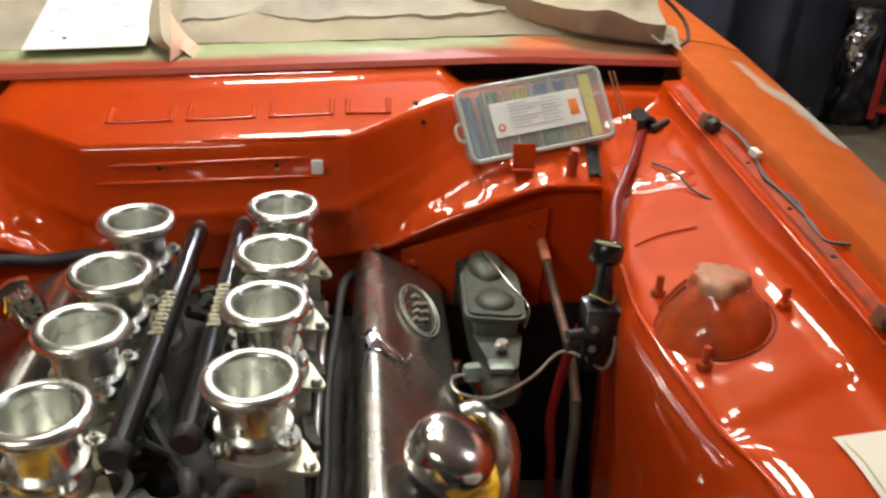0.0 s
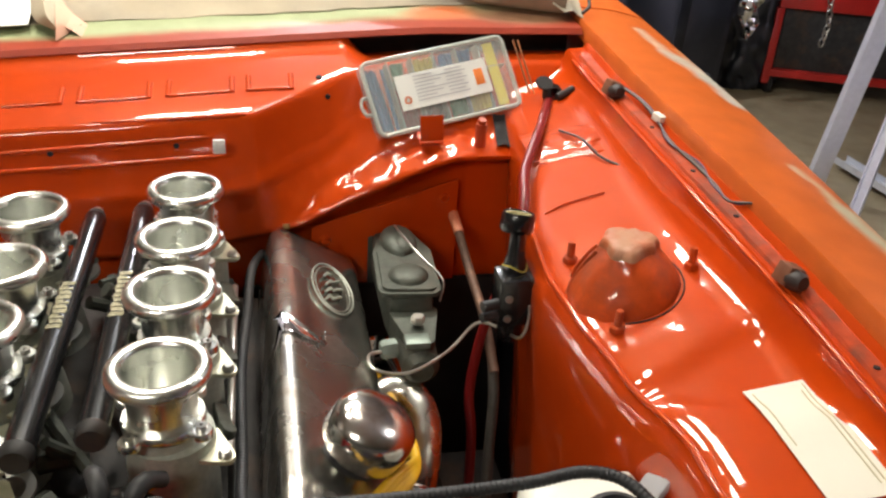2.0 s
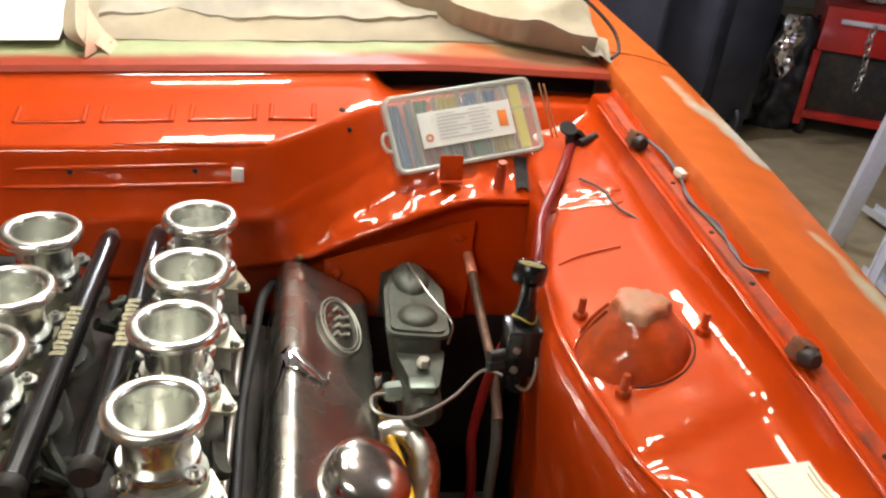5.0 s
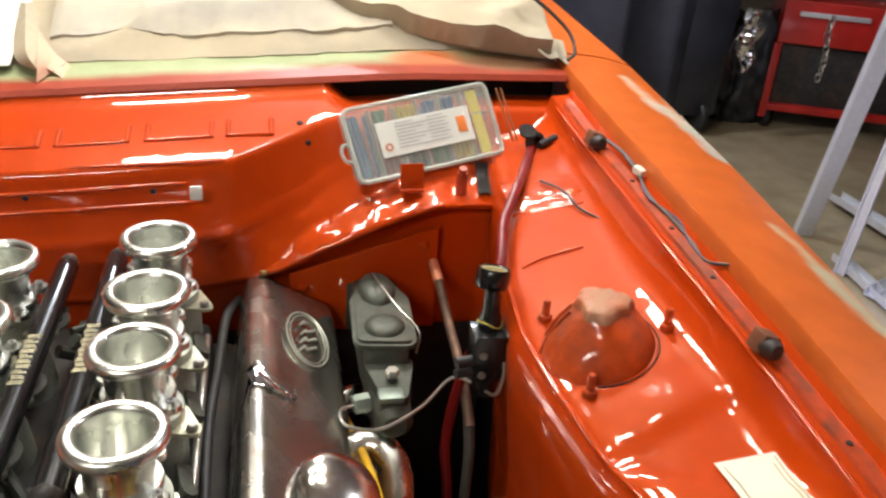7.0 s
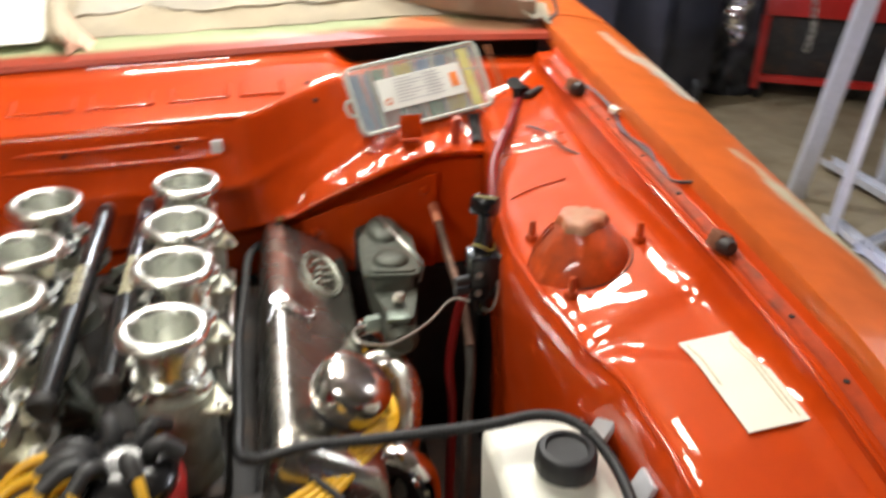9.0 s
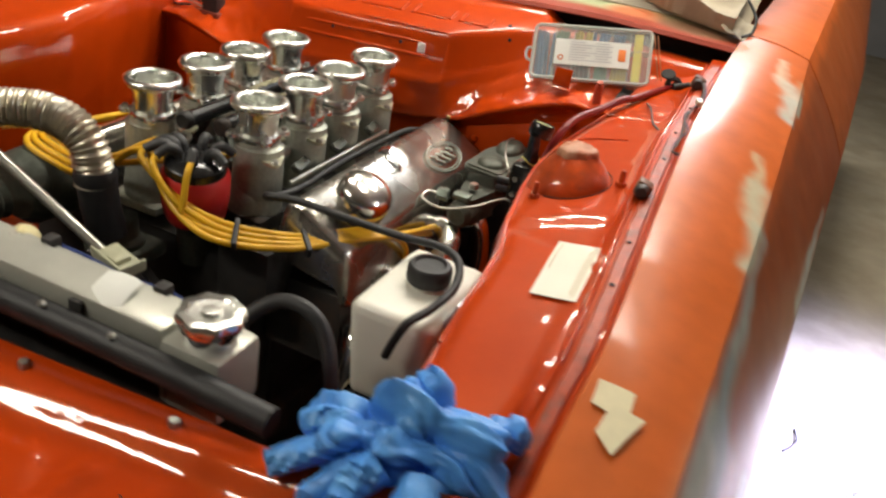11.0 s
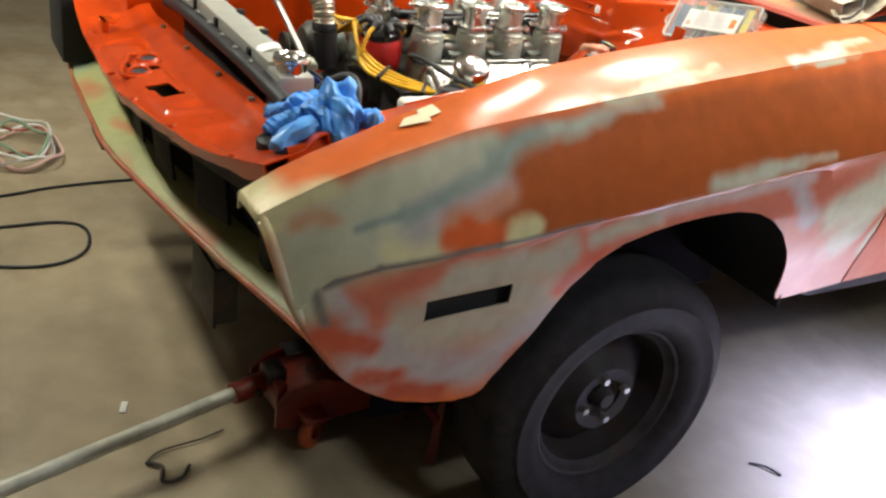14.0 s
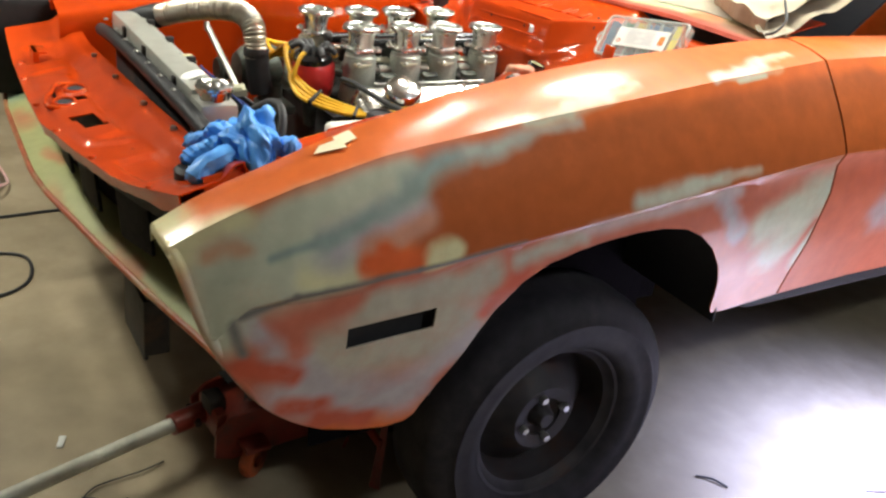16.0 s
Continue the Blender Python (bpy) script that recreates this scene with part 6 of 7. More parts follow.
part("seam", tube(spline([(0.52, 0.17, shelf_z(0.52, 0.17)), (0.55, 0.18, shelf_z(0.55, 0.18) + 0.001), (0.60, 0.185, shelf_z(0.60, 0.185) + 0.001)], 4), 0.0012, 6), GLOSS, apron_l)
solo("cable_grommet", join(moved(lathe([(0.008, -0.008), (0.015, -0.006), (0.017, 0.0), (0.015, 0.006), (0.008, 0.008)], 20), pose(0.609, 0.452, 1.066, 65, 0, 20)), rod((0.612, 0.438, 1.066), (0.640, 0.452, 1.074), 0.006)), RUBBER, (0.62, 0.45, 1.07), "black rubber grommet round the red cable", "grommet")
solo("cable_hole", moved(lathe([(0, 0.002), (0.013, 0.002), (0.014, 0)], 20), pose(0.595, 0.452, 1.083, 30, 0, 0)), VOID, (0.595, 0.452, 1.083), "round black hole in the firewall", "hole")
for dx in (0.0, 0.007):
    solo("filler_strip", rod((0.546 + dx, 0.474, 1.142), (0.577 + dx, 0.462, 1.064), 0.0014, 8), mat("peach strip", (0.50, 0.24, 0.12), 0.5), (0.56 + dx, 0.468, 1.064), "thin peach strip leaning beside the organiser box", "strip", "peach strips")
solo("loose_wire", tube(spline([(0.588, 0.345, 1.05), (0.605, 0.30, 1.055), (0.62, 0.262, 1.045), (0.638, 0.235, 1.042), (0.645, 0.20, 1.040)], 8), 0.0018, 8), GREY_WIRE, (0.6, 0.3, 1.04), "short loose grey wire on the inner fender", "wire")
solo("steel_pipe", tube(spline([(0.452, 0.372, 0.905), (0.455, 0.34, 0.89), (0.458, 0.27, 0.865), (0.461, 0.19, 0.842), (0.463, 0.13, 0.80)], 6), 0.0066, 12), RUST, (0.455, 0.3, 0.85), "brown rusty steel pipe beside the brake cylinder", "pipe")
solo("pipe_tip", tube([(0.4505, 0.385, 0.9105), (0.452, 0.372, 0.905), (0.4545, 0.345, 0.893)], 0.0076, 12), mat("peach enamel", (0.70, 0.26, 0.14), 0.4), (0.452, 0.37, 0.9), "peach painted tip of the steel pipe", "pipe tip")
solo("black_hose", tube(spline([(0.463, 0.14, 0.806), (0.463, 0.122, 0.77), (0.461, 0.113, 0.74), (0.456, 0.097, 0.70), (0.447, 0.06, 0.62), (0.43, 0.0, 0.52)], 8), 0.0072, 12), mat("dusty hose rubber", (0.055, 0.048, 0.04), 0.6, grain=0.25, scale=60, bump=0.2), (0.46, 0.05, 0.6), "dusty rubber hose running down the bay", "hose")

wires = thing("wiring_tail", (0.69, 0.2, 1.09), "loose wiring tail with white connector in the gutter", "wiring")
for k, (o, r, mm) in enumerate([(0.0, 0.0016, GREY_WIRE), (0.004, 0.0013, mat("purple wire", (0.05, 0.03, 0.07), 0.5)), (0.002, 0.0012, mat("brown wire", (0.10, 0.04, 0.02), 0.5))]):
    part("wire", tube(spline([(0.672 + o, 0.345, 1.112), (0.682 + o, 0.30, 1.108), (0.684 + o, 0.25, 1.101), (0.680 - o, 0.19, 1.094), (0.686 + 2 * o, 0.135, 1.088), (0.692 - o, 0.085, 1.082), (0.690 + o, 0.05 - 2 * o, 1.079), (0.706 + 2 * o, 0.026 + o, 1.086)], 8), r, 8), mm, wires)
part("connector", moved(box(-0.005, -0.008, -0.005, 0.005, 0.008, 0.005, 0.0015), pose(0.686, 0.247, 1.104, 10, 0, 20)), WHITE_PL, wires, "small white connector")

# clear organiser box, lying against the firewall
tl, tr, br, bl = Vector((0.320, 0.456, 1.114)), Vector((0.541, 0.512, 1.139)), Vector((0.560, 0.444, 1.056)), Vector((0.341, 0.398, 1.022))
mid = (tl + tr + br + bl) / 4
ux = ((tr - tl) + (br - bl)).normalized()
uy = ((tl - bl) + (tr - br)).normalized()
uz = ux.cross(uy).normalized()
uy = uz.cross(ux).normalized()
BOXM = Matrix.Translation(mid) @ Matrix((ux, uy, uz)).transposed().to_4x4()
W, Hh = 0.112, 0.054
organiser = thing("organiser_box", mid, "clear plastic organiser box of coloured tubing with white label", "storage box")
part("tray", moved(join(box(-W, -Hh, -0.032, W, Hh, -0.030, 0.0008), box(-W, -Hh, -0.032, -W + 0.002, Hh, -0.006), box(W - 0.002, -Hh, -0.032, W, Hh, -0.006), box(-W, -Hh, -0.032, W, -Hh + 0.002, -0.006), box(-W, Hh - 0.002, -0.032, W, Hh, -0.006)), BOXM), CLEAR, organiser, "clear plastic tray")
rim = tube([(x, y, 0) for x, y in [(-W + 0.008, -Hh), (W - 0.008, -Hh), (W - 0.002, -Hh + 0.003), (W, -Hh + 0.008), (W, Hh - 0.008), (W - 0.003, Hh - 0.002), (W - 0.008, Hh), (-W + 0.008, Hh), (-W + 0.003, Hh - 0.003), (-W, Hh - 0.008), (-W, -Hh + 0.008), (-W + 0.003, -Hh + 0.003), (-W + 0.008, -Hh)]], 0.0035, 8)
FROST = mat("frosted clear plastic", (0.62, 0.66, 0.60), 0.25, alpha=0.6)
part("rim", moved(rim, BOXM @ pose(0, 0, -0.004)), FROST, organiser, "frosted rim of the lid")
part("lid", moved(box(-W + 0.003, -Hh + 0.003, -0.004, W - 0.003, Hh - 0.003, -0.002), BOXM), CLEAR, organiser, "clear plastic lid")
random.seed(8)
walls = [moved(box(x - 0.0008, -Hh + 0.003, -0.03, x + 0.0008, Hh - 0.003, -0.006), BOXM) for x in (-0.072, -0.035, 0.0, 0.036, 0.072)] + [moved(box(-0.072, 0.012, -0.03, W - 0.003, 0.0136, -0.006), BOXM)]
part("divider", join(*walls), FROST, organiser)
COLS = [(0.02, 0.10, 0.24), (0.30, 0.03, 0.03), (0.03, 0.03, 0.035), (0.03, 0.16, 0.07), (0.55, 0.44, 0.05), (0.04, 0.13, 0.3)]
for k, x in enumerate((-0.092, -0.054, -0.018, 0.018, 0.054)):
    for side in (0, 1):
        bm = bmesh.new()
        for j in range(9):
            xx = x + random.uniform(-0.014, 0.014)
            y0, y1 = (-0.046, 0.008) if side == 0 else (0.018, 0.048)
            if k == 0:
                y0, y1 = -0.046, 0.046
            zz = random.uniform(-0.027, -0.013)
            bm = join(bm, rod((xx, y0, zz), (xx + random.uniform(-0.006, 0.006), y1, zz), 0.003, 8))
        if k == 0 and side:
            bm.free()
            continue
        part("tubing", moved(bm, BOXM), mat("coloured heat shrink", COLS[(k + 2 * side) % 6], 0.5), organiser, "bundle of coloured heat-shrink tubing")
part("yellow_strip", moved(box(0.080, -Hh + 0.006, -0.0078, 0.096, Hh - 0.006, -0.0062), BOXM), mat("yellow card", (0.72, 0.62, 0.05), 0.6, grain=0.05, scale=40), organiser, "yellow card strip")
lab = part("label", moved(box(-0.070, -0.026, -0.0016, 0.074, 0.026, -0.0010), BOXM), WHITE_PAPER, organiser, "white printed label")
INK = mat("grey print", (0.45, 0.45, 0.46), 0.7)
for k in range(8):
    n = 0.03 + 0.012 * ((k * 5) % 3)
    part("print_line", moved(box(-0.042, 0.020 - k * 0.0052, -0.0009, -0.042 + n, 0.0215 - k * 0.0052, -0.0004), BOXM), INK, lab)
    part("print_line", moved(box(0.008, 0.020 - k * 0.0052, -0.0009, 0.008 + 0.026 + 0.006 * (k % 2), 0.0215 - k * 0.0052, -0.0004), BOXM), INK, lab)
part("emblem", moved(box(0.052, -0.012, -0.0009, 0.066, 0.012, -0.0003, 0.0002), BOXM), mat("orange print", (0.80, 0.22, 0.04), 0.6), lab, "orange printed patch")
part("mark", moved(lathe([(0.003, 0), (0.006, 0), (0.006, 0.0006), (0.003, 0.0006)], 20), BOXM @ pose(-0.058, -0.012, -0.0009)), mat("rust print", (0.6, 0.2, 0.1), 0.6), lab)
part("hang_loop", moved(tube(spline([(-W, 0.006, -0.01), (-W - 0.010, 0.005, -0.008), (-W - 0.014, -0.006, -0.008), (-W - 0.010, -0.018, -0.008), (-W, -0.020, -0.01)], 6), 0.0028, 8), BOXM), FROST, organiser, "frosted hanging loop")
part("latch", moved(box(-0.07, -Hh - 0.004, -0.012, -0.045, -Hh + 0.002, -0.002, 0.002), BOXM), FROST, organiser)

# clips and holes on the firewall, bare steel tabs that hold the box
solo("bracket_tab", join(moved(box(-0.017, -0.0015, -0.012, 0.017, 0.0015, 0.024, 0.001), pose(0.414, 0.384, 1.035, -12, 0, 4)), moved(box(-0.017, -0.012, -0.0015, 0.017, 0.014, 0.0015, 0.001), pose(0.414, 0.395, 1.022, 20, 0, 4))), GLOSS, (0.414, 0.39, 1.03), "bent orange tab in front of the organiser box", "tab")
solo("bracket_pin", join(rod((0.487, 0.392, 1.01), (0.487, 0.389, 1.045), 0.008), rod((0.487, 0.389, 1.045), (0.487, 0.387, 1.052), 0.006)), mat("dull orange", (0.42, 0.06, 0.02), 0.4), (0.487, 0.39, 1.02), "small orange pin by the organiser box", "pin")
slot = [[(x, y, fw_height(x, y) + 0.0065) for x in loops(6, 0.512 + 0.1 * (y - 0.385), 0.544 + 0.1 * (y - 0.385))] for y in loops(8, 0.388, 0.452)]
solo("firewall_slot", sheet(slot, 0.001), VOID, (0.527, 0.42, 1.03), "dark rectangular opening in the firewall", "opening")
solo("white_clip", moved(box(-0.008, -0.002, -0.010, 0.008, 0.003, 0.010, 0.002), pose(0.122, 0.366, 1.027, -4, 0, 0)), mat("white clip plastic", (0.85, 0.84, 0.80), 0.3), (0.122, 0.36, 1.02), "small white plastic clip on the firewall", "clip")
for x, y, z in ((0.065, fw_depth(0.065, 1.021), 1.021), (-0.096, fw_depth(-0.096, 1.013), 1.013), (0.273, fw_depth(0.273, 1.066), 1.066)):
    solo("firewall_hole", moved(lathe([(0, 0.0015), (0.0032, 0.0015), (0.004, 0)], 12), pose(x, y - 0.001, z, 85, 0, 0)), VOID, (x, y, z), "small round drilled hole in the firewall", "hole", "firewall holes")

# pressed windows along the top of the firewall
for xa, xb in ((-0.175, -0.088), (-0.063, 0.028), (0.054, 0.140), (0.163, 0.222)):
    lift = 0.09 * max(0, xb - 0.1)
    low = [(x, 0.447, fw_height(x, 0.447)) for x in loops(8, xa, xb)]
    part("pressed_slot", tube(low, 0.0036, 8), GLOSS, firewall, "pressed louvre slot", 60)
    for x in (xa, xb):
        part("pressed_slot", tube([(x, y, fw_height(x, y)) for y in loops(5, 0.445, 0.480)], 0.0042, 8), GLOSS, firewall, "pressed louvre slot", 60)
solo("firewall_hole", moved(lathe([(0, 0.0015), (0.0038, 0.0015), (0.0046, 0)], 12), pose(0.262, 0.470, fw_height(0.262, 0.470) + 0.001, 20)), VOID, (0.262, 0.47, 1.1), "small round drilled hole in the firewall", "hole", "firewall holes")

# sticker on the apron
stick = []
for g in loops(7, 0, 1):
    a = Vector((0.611, -0.176)).lerp(Vector((0.621, -0.314)), g)
    b = Vector((0.671, -0.180)).lerp(Vector((0.679, -0.318)), g)
    stick.append([(q.x, q.y, shelf_z(q.x, q.y) + 0.0045) for q in (a.lerp(b, h) for h in loops(5, 0, 1))])
decal = solo("sticker", sheet(stick, 0.001), mat("cream sticker", (0.82, 0.78, 0.66), 0.4, grain=0.03, scale=20), (0.64, -0.25, 0.98), "cream paper sticker on the inner fender", "sticker")
for h0, g0, g1 in ((0.80, 0.10, 0.92), (0.88, 0.04, 0.96), (0.10, 0.05, 0.55)):
    fold = []
    for g in loops(12, g0, g1):
        q = Vector((0.611, -0.176)).lerp(Vector((0.621, -0.314)), g).lerp(Vector((0.671, -0.180)).lerp(Vector((0.679, -0.318)), g), h0)
        fold.append((q.x, q.y, shelf_z(q.x, q.y) + 0.0056))
    part("crease", tube(fold, 0.0007, 6), mat("yellowed crease", (0.62, 0.56, 0.38), 0.5), decal)
# crumpled blue gloves
def crumple(centre, size, seed):
    """A lumpy bundle of sheet plastic."""
    bm = bmesh.new()
    bmesh.ops.create_icosphere(bm, subdivisions=5, radius=1)
    for v in bm.verts:
        p = v.co.copy()
        w = p + 0.25 * Vector((noise.noise(p * 1.7 + Vector((seed, 0, 0))), noise.noise(p * 1.7 + Vector((0, seed, 0))), noise.noise(p * 1.7 + Vector((0, 0, seed)))))
        f = 0.58 + 0.62 * noise.voronoi(w * 1.25 + Vector((seed * 3.1, 1.3, 0)))[0][0] + 0.34 * noise.voronoi(w * 2.7 + Vector((0, seed * 1.7, 4)))[0][0] + 0.12 * noise.noise(p * 6 + Vector((seed, 2, 2)))
        v.co = p * f
        v.co.z = max(v.co.z, -0.62)
    bmesh.ops.scale(bm, vec=size, verts=bm.verts)
    bmesh.ops.translate(bm, vec=centre, verts=bm.verts)
    return bm


def creased(p, folds):
    """Triangle waves along several directions: flat facets that meet in sharp folds."""
    return sum(a * (1 - 4 * abs((p.dot(d) + o) % 1.0 - 0.5)) for a, d, o in folds)


def fold_set(seed, *sizes):
    random.seed(seed)
    out = []
    for a, k in sizes:
        d = Vector((random.gauss(0, 1), random.gauss(0, 1), random.gauss(0, 0.7))).normalized()
        out.append((a, d * k, random.random()))
    return out


def folded(centre, size, seed):
    """A thin glove balled up: sharp ridges between flat folds."""
    bm = bmesh.new()
    bmesh.ops.create_icosphere(bm, subdivisions=6, radius=1)
    folds = fold_set(seed, (0.15, 0.62), (0.14, 0.8), (0.11, 1.1), (0.07, 1.7), (0.035, 3.1), (0.02, 5.0))
    s = Vector((seed * 3.7, seed * 1.9, seed * 5.3))
    for v in bm.verts:
        p = v.co.copy()
        w = p + 0.22 * Vector((noise.noise(p * 1.6 + s), noise.noise(p * 1.6 + s.yzx), noise.noise(p * 1.6 + s.zxy)))
        v.co = p * (0.74 + creased(w, folds))
        v.co.z = max(v.co.z, -0.60)
    bmesh.ops.scale(bm, vec=size, verts=bm.verts)
    bmesh.ops.translate(bm, vec=centre, verts=bm.verts)
    return bm


def floppy(a, b, r, seed):
    """An empty glove finger: a flattened, creased sleeve."""
    a, b = Vector(a), Vector(b)
    random.seed(seed)
    bend = Vector((random.uniform(-1, 1), random.uniform(-1, 1), random.uniform(0, 1))) * 0.012
    line = spline([a, a.lerp(b, 0.4) + bend, a.lerp(b, 0.75) + bend * 0.5, b], 8)
    n = len(line)
    t = tube(line, [r * (1.1 - 0.25 * i / n) for i in range(n - 3)] + [r * 0.7, r * 0.5, r * 0.2], 18)
    folds = fold_set(seed, (0.0045, 38), (0.0035, 52), (0.002, 90))
    lean_way = Vector((random.gauss(0, 1), random.gauss(0, 1), 0.6)).normalized()
    for v in t.verts:
        v.co += lean_way * creased(v.co, folds)
    return t


def glove(name_base, centre, size, seed, fingers):
    ob = solo("nitrile_glove", folded(Vector(centre), size, seed), BLUE, name_base, "crumpled blue nitrile glove on the front corner", "glove", "crumpled gloves", angle=32)
    for k, (a, b, r) in enumerate(fingers):
        part("finger", floppy(a, b, r, seed + 7 * k), BLUE, ob, "", 32)
    return ob


glove((0.635, -0.60, 0.90), (0.63, -0.595, 0.945), (0.088, 0.062, 0.066), 3, [((0.60, -0.64, 0.94), (0.585, -0.70, 0.905), 0.017), ((0.645, -0.64, 0.94), (0.655, -0.715, 0.905), 0.019), ((0.62, -0.58, 0.97), (0.605, -0.575, 1.005), 0.018), ((0.67, -0.58, 0.96), (0.712, -0.55, 0.975), 0.016)])
glove((0.57, -0.615, 0.89), (0.565, -0.615, 0.93), (0.062, 0.05, 0.045), 9, [((0.55, -0.63, 0.935), (0.495, -0.67, 0.912), 0.015), ((0.55, -0.61, 0.945), (0.505, -0.625, 0.935), 0.014), ((0.58, -0.64, 0.93), (0.548, -0.69, 0.905), 0.015)])
solo("rubber_pad", moved(lathe([(0, 0.014), (0.02, 0.014), (0.028, 0.008), (0.028, -0.008), (0.02, -0.012), (0, -0.012)], 20), pose(0.60, -0.70, 0.893) @ Matrix.Diagonal((1, 0.8, 1, 1))), RUBBER, (0.60, -0.70, 0.88), "black rubber pad under the gloves", "pad")

# bits of tape on the fender
def on_top(x, y):
    xe, ze, xs, zs = ease(EDGE_X, y), ease(EDGE_Z, y), ease(SHOULDER_X, y), ease(SHOULDER_Z, y)
    g = (x - xs) / (xe - xs)
    return zs + (ze - zs) * g + 0.006 * math.sin(math.pi * g)


def tape_piece(quad):
    rows = []
    for g in loops(5, 0, 1):
        a, b = Vector(quad[0]).lerp(Vector(quad[3]), g), Vector(quad[1]).lerp(Vector(quad[2]), g)
        rows.append([(p.x, p.y, on_top(p.x, p.y) + 0.0035) for p in (a.lerp(b, h) for h in loops(5, 0, 1))])
    return sheet(rows, 0.0012)


tape = thing("tape_scrap", (0.785, -0.51, 1.0), "two torn scraps of cream masking tape on the fender", "tape")
part("scrap", tape_piece([(0.753, -0.505), (0.751, -0.476), (0.789, -0.479), (0.793, -0.515)]), TAPE, tape)
part("scrap", moved(tape_piece([(0.768, -0.535), (0.772, -0.501), (0.807, -0.505), (0.790, -0.554)]), pose(0, 0, 0.0015)), TAPE, tape)

# masking paper over the screen
def cowl_z(y):
    return ease([(0.58, 1.137), (0.60, 1.138), (0.64, 1.144), (0.72, 1.165), (0.80, 1.18), (0.86, 1.205), (1.0, 1.29), (1.25, 1.43)], y)


def drape(edge, x0, x1, seed, lift, wave, held=0.35, tuck=0.0):
    """A creased sheet from the line edge(x) back over the screen."""
    rows = []
    for x in loops(90, x0, x1):
        y0 = ease(edge, x) + 0.006 * noise.noise(Vector((x * 14, seed, 0))) + 0.003 * noise.noise(Vector((x * 60, seed, 3)))
        row = [(x, y0 + 0.018, cowl_z(y0 + 0.018) + view_tilt(x) + 0.004), (x, y0 + 0.005, cowl_z(y0) + view_tilt(x) + lift * held - tuck * 0.5)] if tuck else []
        calm = 1 - 0.9 * max(0.0, min(1.0, (-0.10 - x) / 0.04))
        for g in loops(34, 0, 1):
            y = y0 + (1.22 - y0) * g ** 1.35
            d = min(1.0, (y - y0) / 0.06)
            u, v = x * 0.8 + y * 0.6, y * 0.8 - x * 0.6
            crease = 1.3 * (0.5 - abs(noise.noise(Vector((u * 2.6, v * 7, 2.0))))) + 0.6 * (0.5 - abs(noise.noise(Vector((u * 7 - v * 4, v * 12 + u * 3, 7.0)))))
            own = noise.noise(Vector((u * 5, v * 12, seed))) * 0.25
            crease = crease + abs(own) if lift > 0.01 else crease
            z = cowl_z(y) + view_tilt(x) + lift * (held + (1 - held) * d) + wave * crease * calm * (held + (1 - held) * d) + 0.0015 * noise.noise(Vector((x * 50, y * 50, seed)))
            row.append((x, y, z))
        rows.append(row)
    return sheet(rows, 0.0012)


solo("masking_paper", drape([(-0.92, 0.66), (-0.10, 0.655), (0.30, 0.648), (0.52, 0.655), (0.69, 0.66)], -0.92, 0.69, 2.0, 0.003, 0.034, 0.08), PAPER, (0, 0.65, 1.14), "creased brown masking paper over the windscreen", "masking paper", angle=50)
# Greyer paper; its tone also holds the shade of the fold.
PAPER2 = mat("masking paper greyed for fold shade", (0.36, 0.33, 0.28), 0.8, grain=0.08, scale=12, bump=0.25, spots=(0.46, 0.41, 0.31), spot_scale=4, spot_amount=0.5)
solo("masking_paper", drape([(0.10, 0.86), (0.26, 0.79), (0.45, 0.672), (0.60, 0.618), (0.665, 0.605), (0.67, 0.607)], 0.12, 0.668, 7.0, 0.034, 0.034, 0.9, 0.03), PAPER, (0.45, 0.66, 1.16), "overlapping cream masking paper with a diagonal edge", "masking paper", angle=50)
solo("masking_paper", drape([(-0.11, 0.70), (0.0, 0.71), (0.05, 0.70), (0.16, 0.69), (0.40, 0.685)], -0.11, 0.42, 11.0, 0.014, 0.034, 0.6, 0.016), PAPER2, (0.15, 0.72, 1.16), "folded masking paper layer with fold shade in its grey", "masking paper", angle=50)
corner = [[(0.645 + 0.05 * h + 0.01 * g, 0.60 + 0.075 * g - 0.01 * h + 0.008 * noise.noise(Vector((h * 4, g * 4, 1))), 1.160 + 0.014 * g - 0.012 * h + 0.010 * (0.5 - abs(noise.noise(Vector((h * 1.6, g * 1.6, 9)))))) for h in loops(12, 0, 1)] for g in loops(12, 0, 1)]
solo("paper_corner", sheet(corner, 0.001), PAPER, (0.67, 0.64, 1.15), "cream paper corner folded over the end of the cowl", "masking paper", angle=50)
fold_l, fold_m, fold_r = [Vector(p) for p in [(-0.196, 0.863, 1.160), (-0.164, 0.705, 1.138), (-0.147, 0.637, 1.126), (-0.115, 0.611, 1.116)]], [Vector(p) for p in [(-0.164, 0.807, 1.172), (-0.135, 0.657, 1.150), (-0.124, 0.613, 1.138), (-0.109, 0.595, 1.124)]], [Vector(p) for p in [(-0.158, 0.870, 1.160), (-0.132, 0.735, 1.146), (-0.116, 0.652, 1.134), (-0.111, 0.609, 1.122)]]
flap = [[p for p in spline(line, 6)] for line in (fold_l, fold_m, fold_r)]
FLAPMAT = mat("pinkish oversprayed paper", (0.64, 0.38, 0.27), 0.8, grain=0.08, scale=20, bump=0.2)
paper_flap = thing("paper_flap", (-0.12, 0.60, 1.11), "folded flap of masking paper with a pinkish oversprayed tip", "masking paper")
part("fold", sheet(flap, 0.001), PAPER, paper_flap, "cream fold", 80)
tip_top, tip_side, tip_low, tip_mid = [Vector(p) for p in [(-0.132, 0.730, 1.147), (-0.080, 0.648, 1.118), (-0.111, 0.589, 1.106), (-0.111, 0.606, 1.128)]]
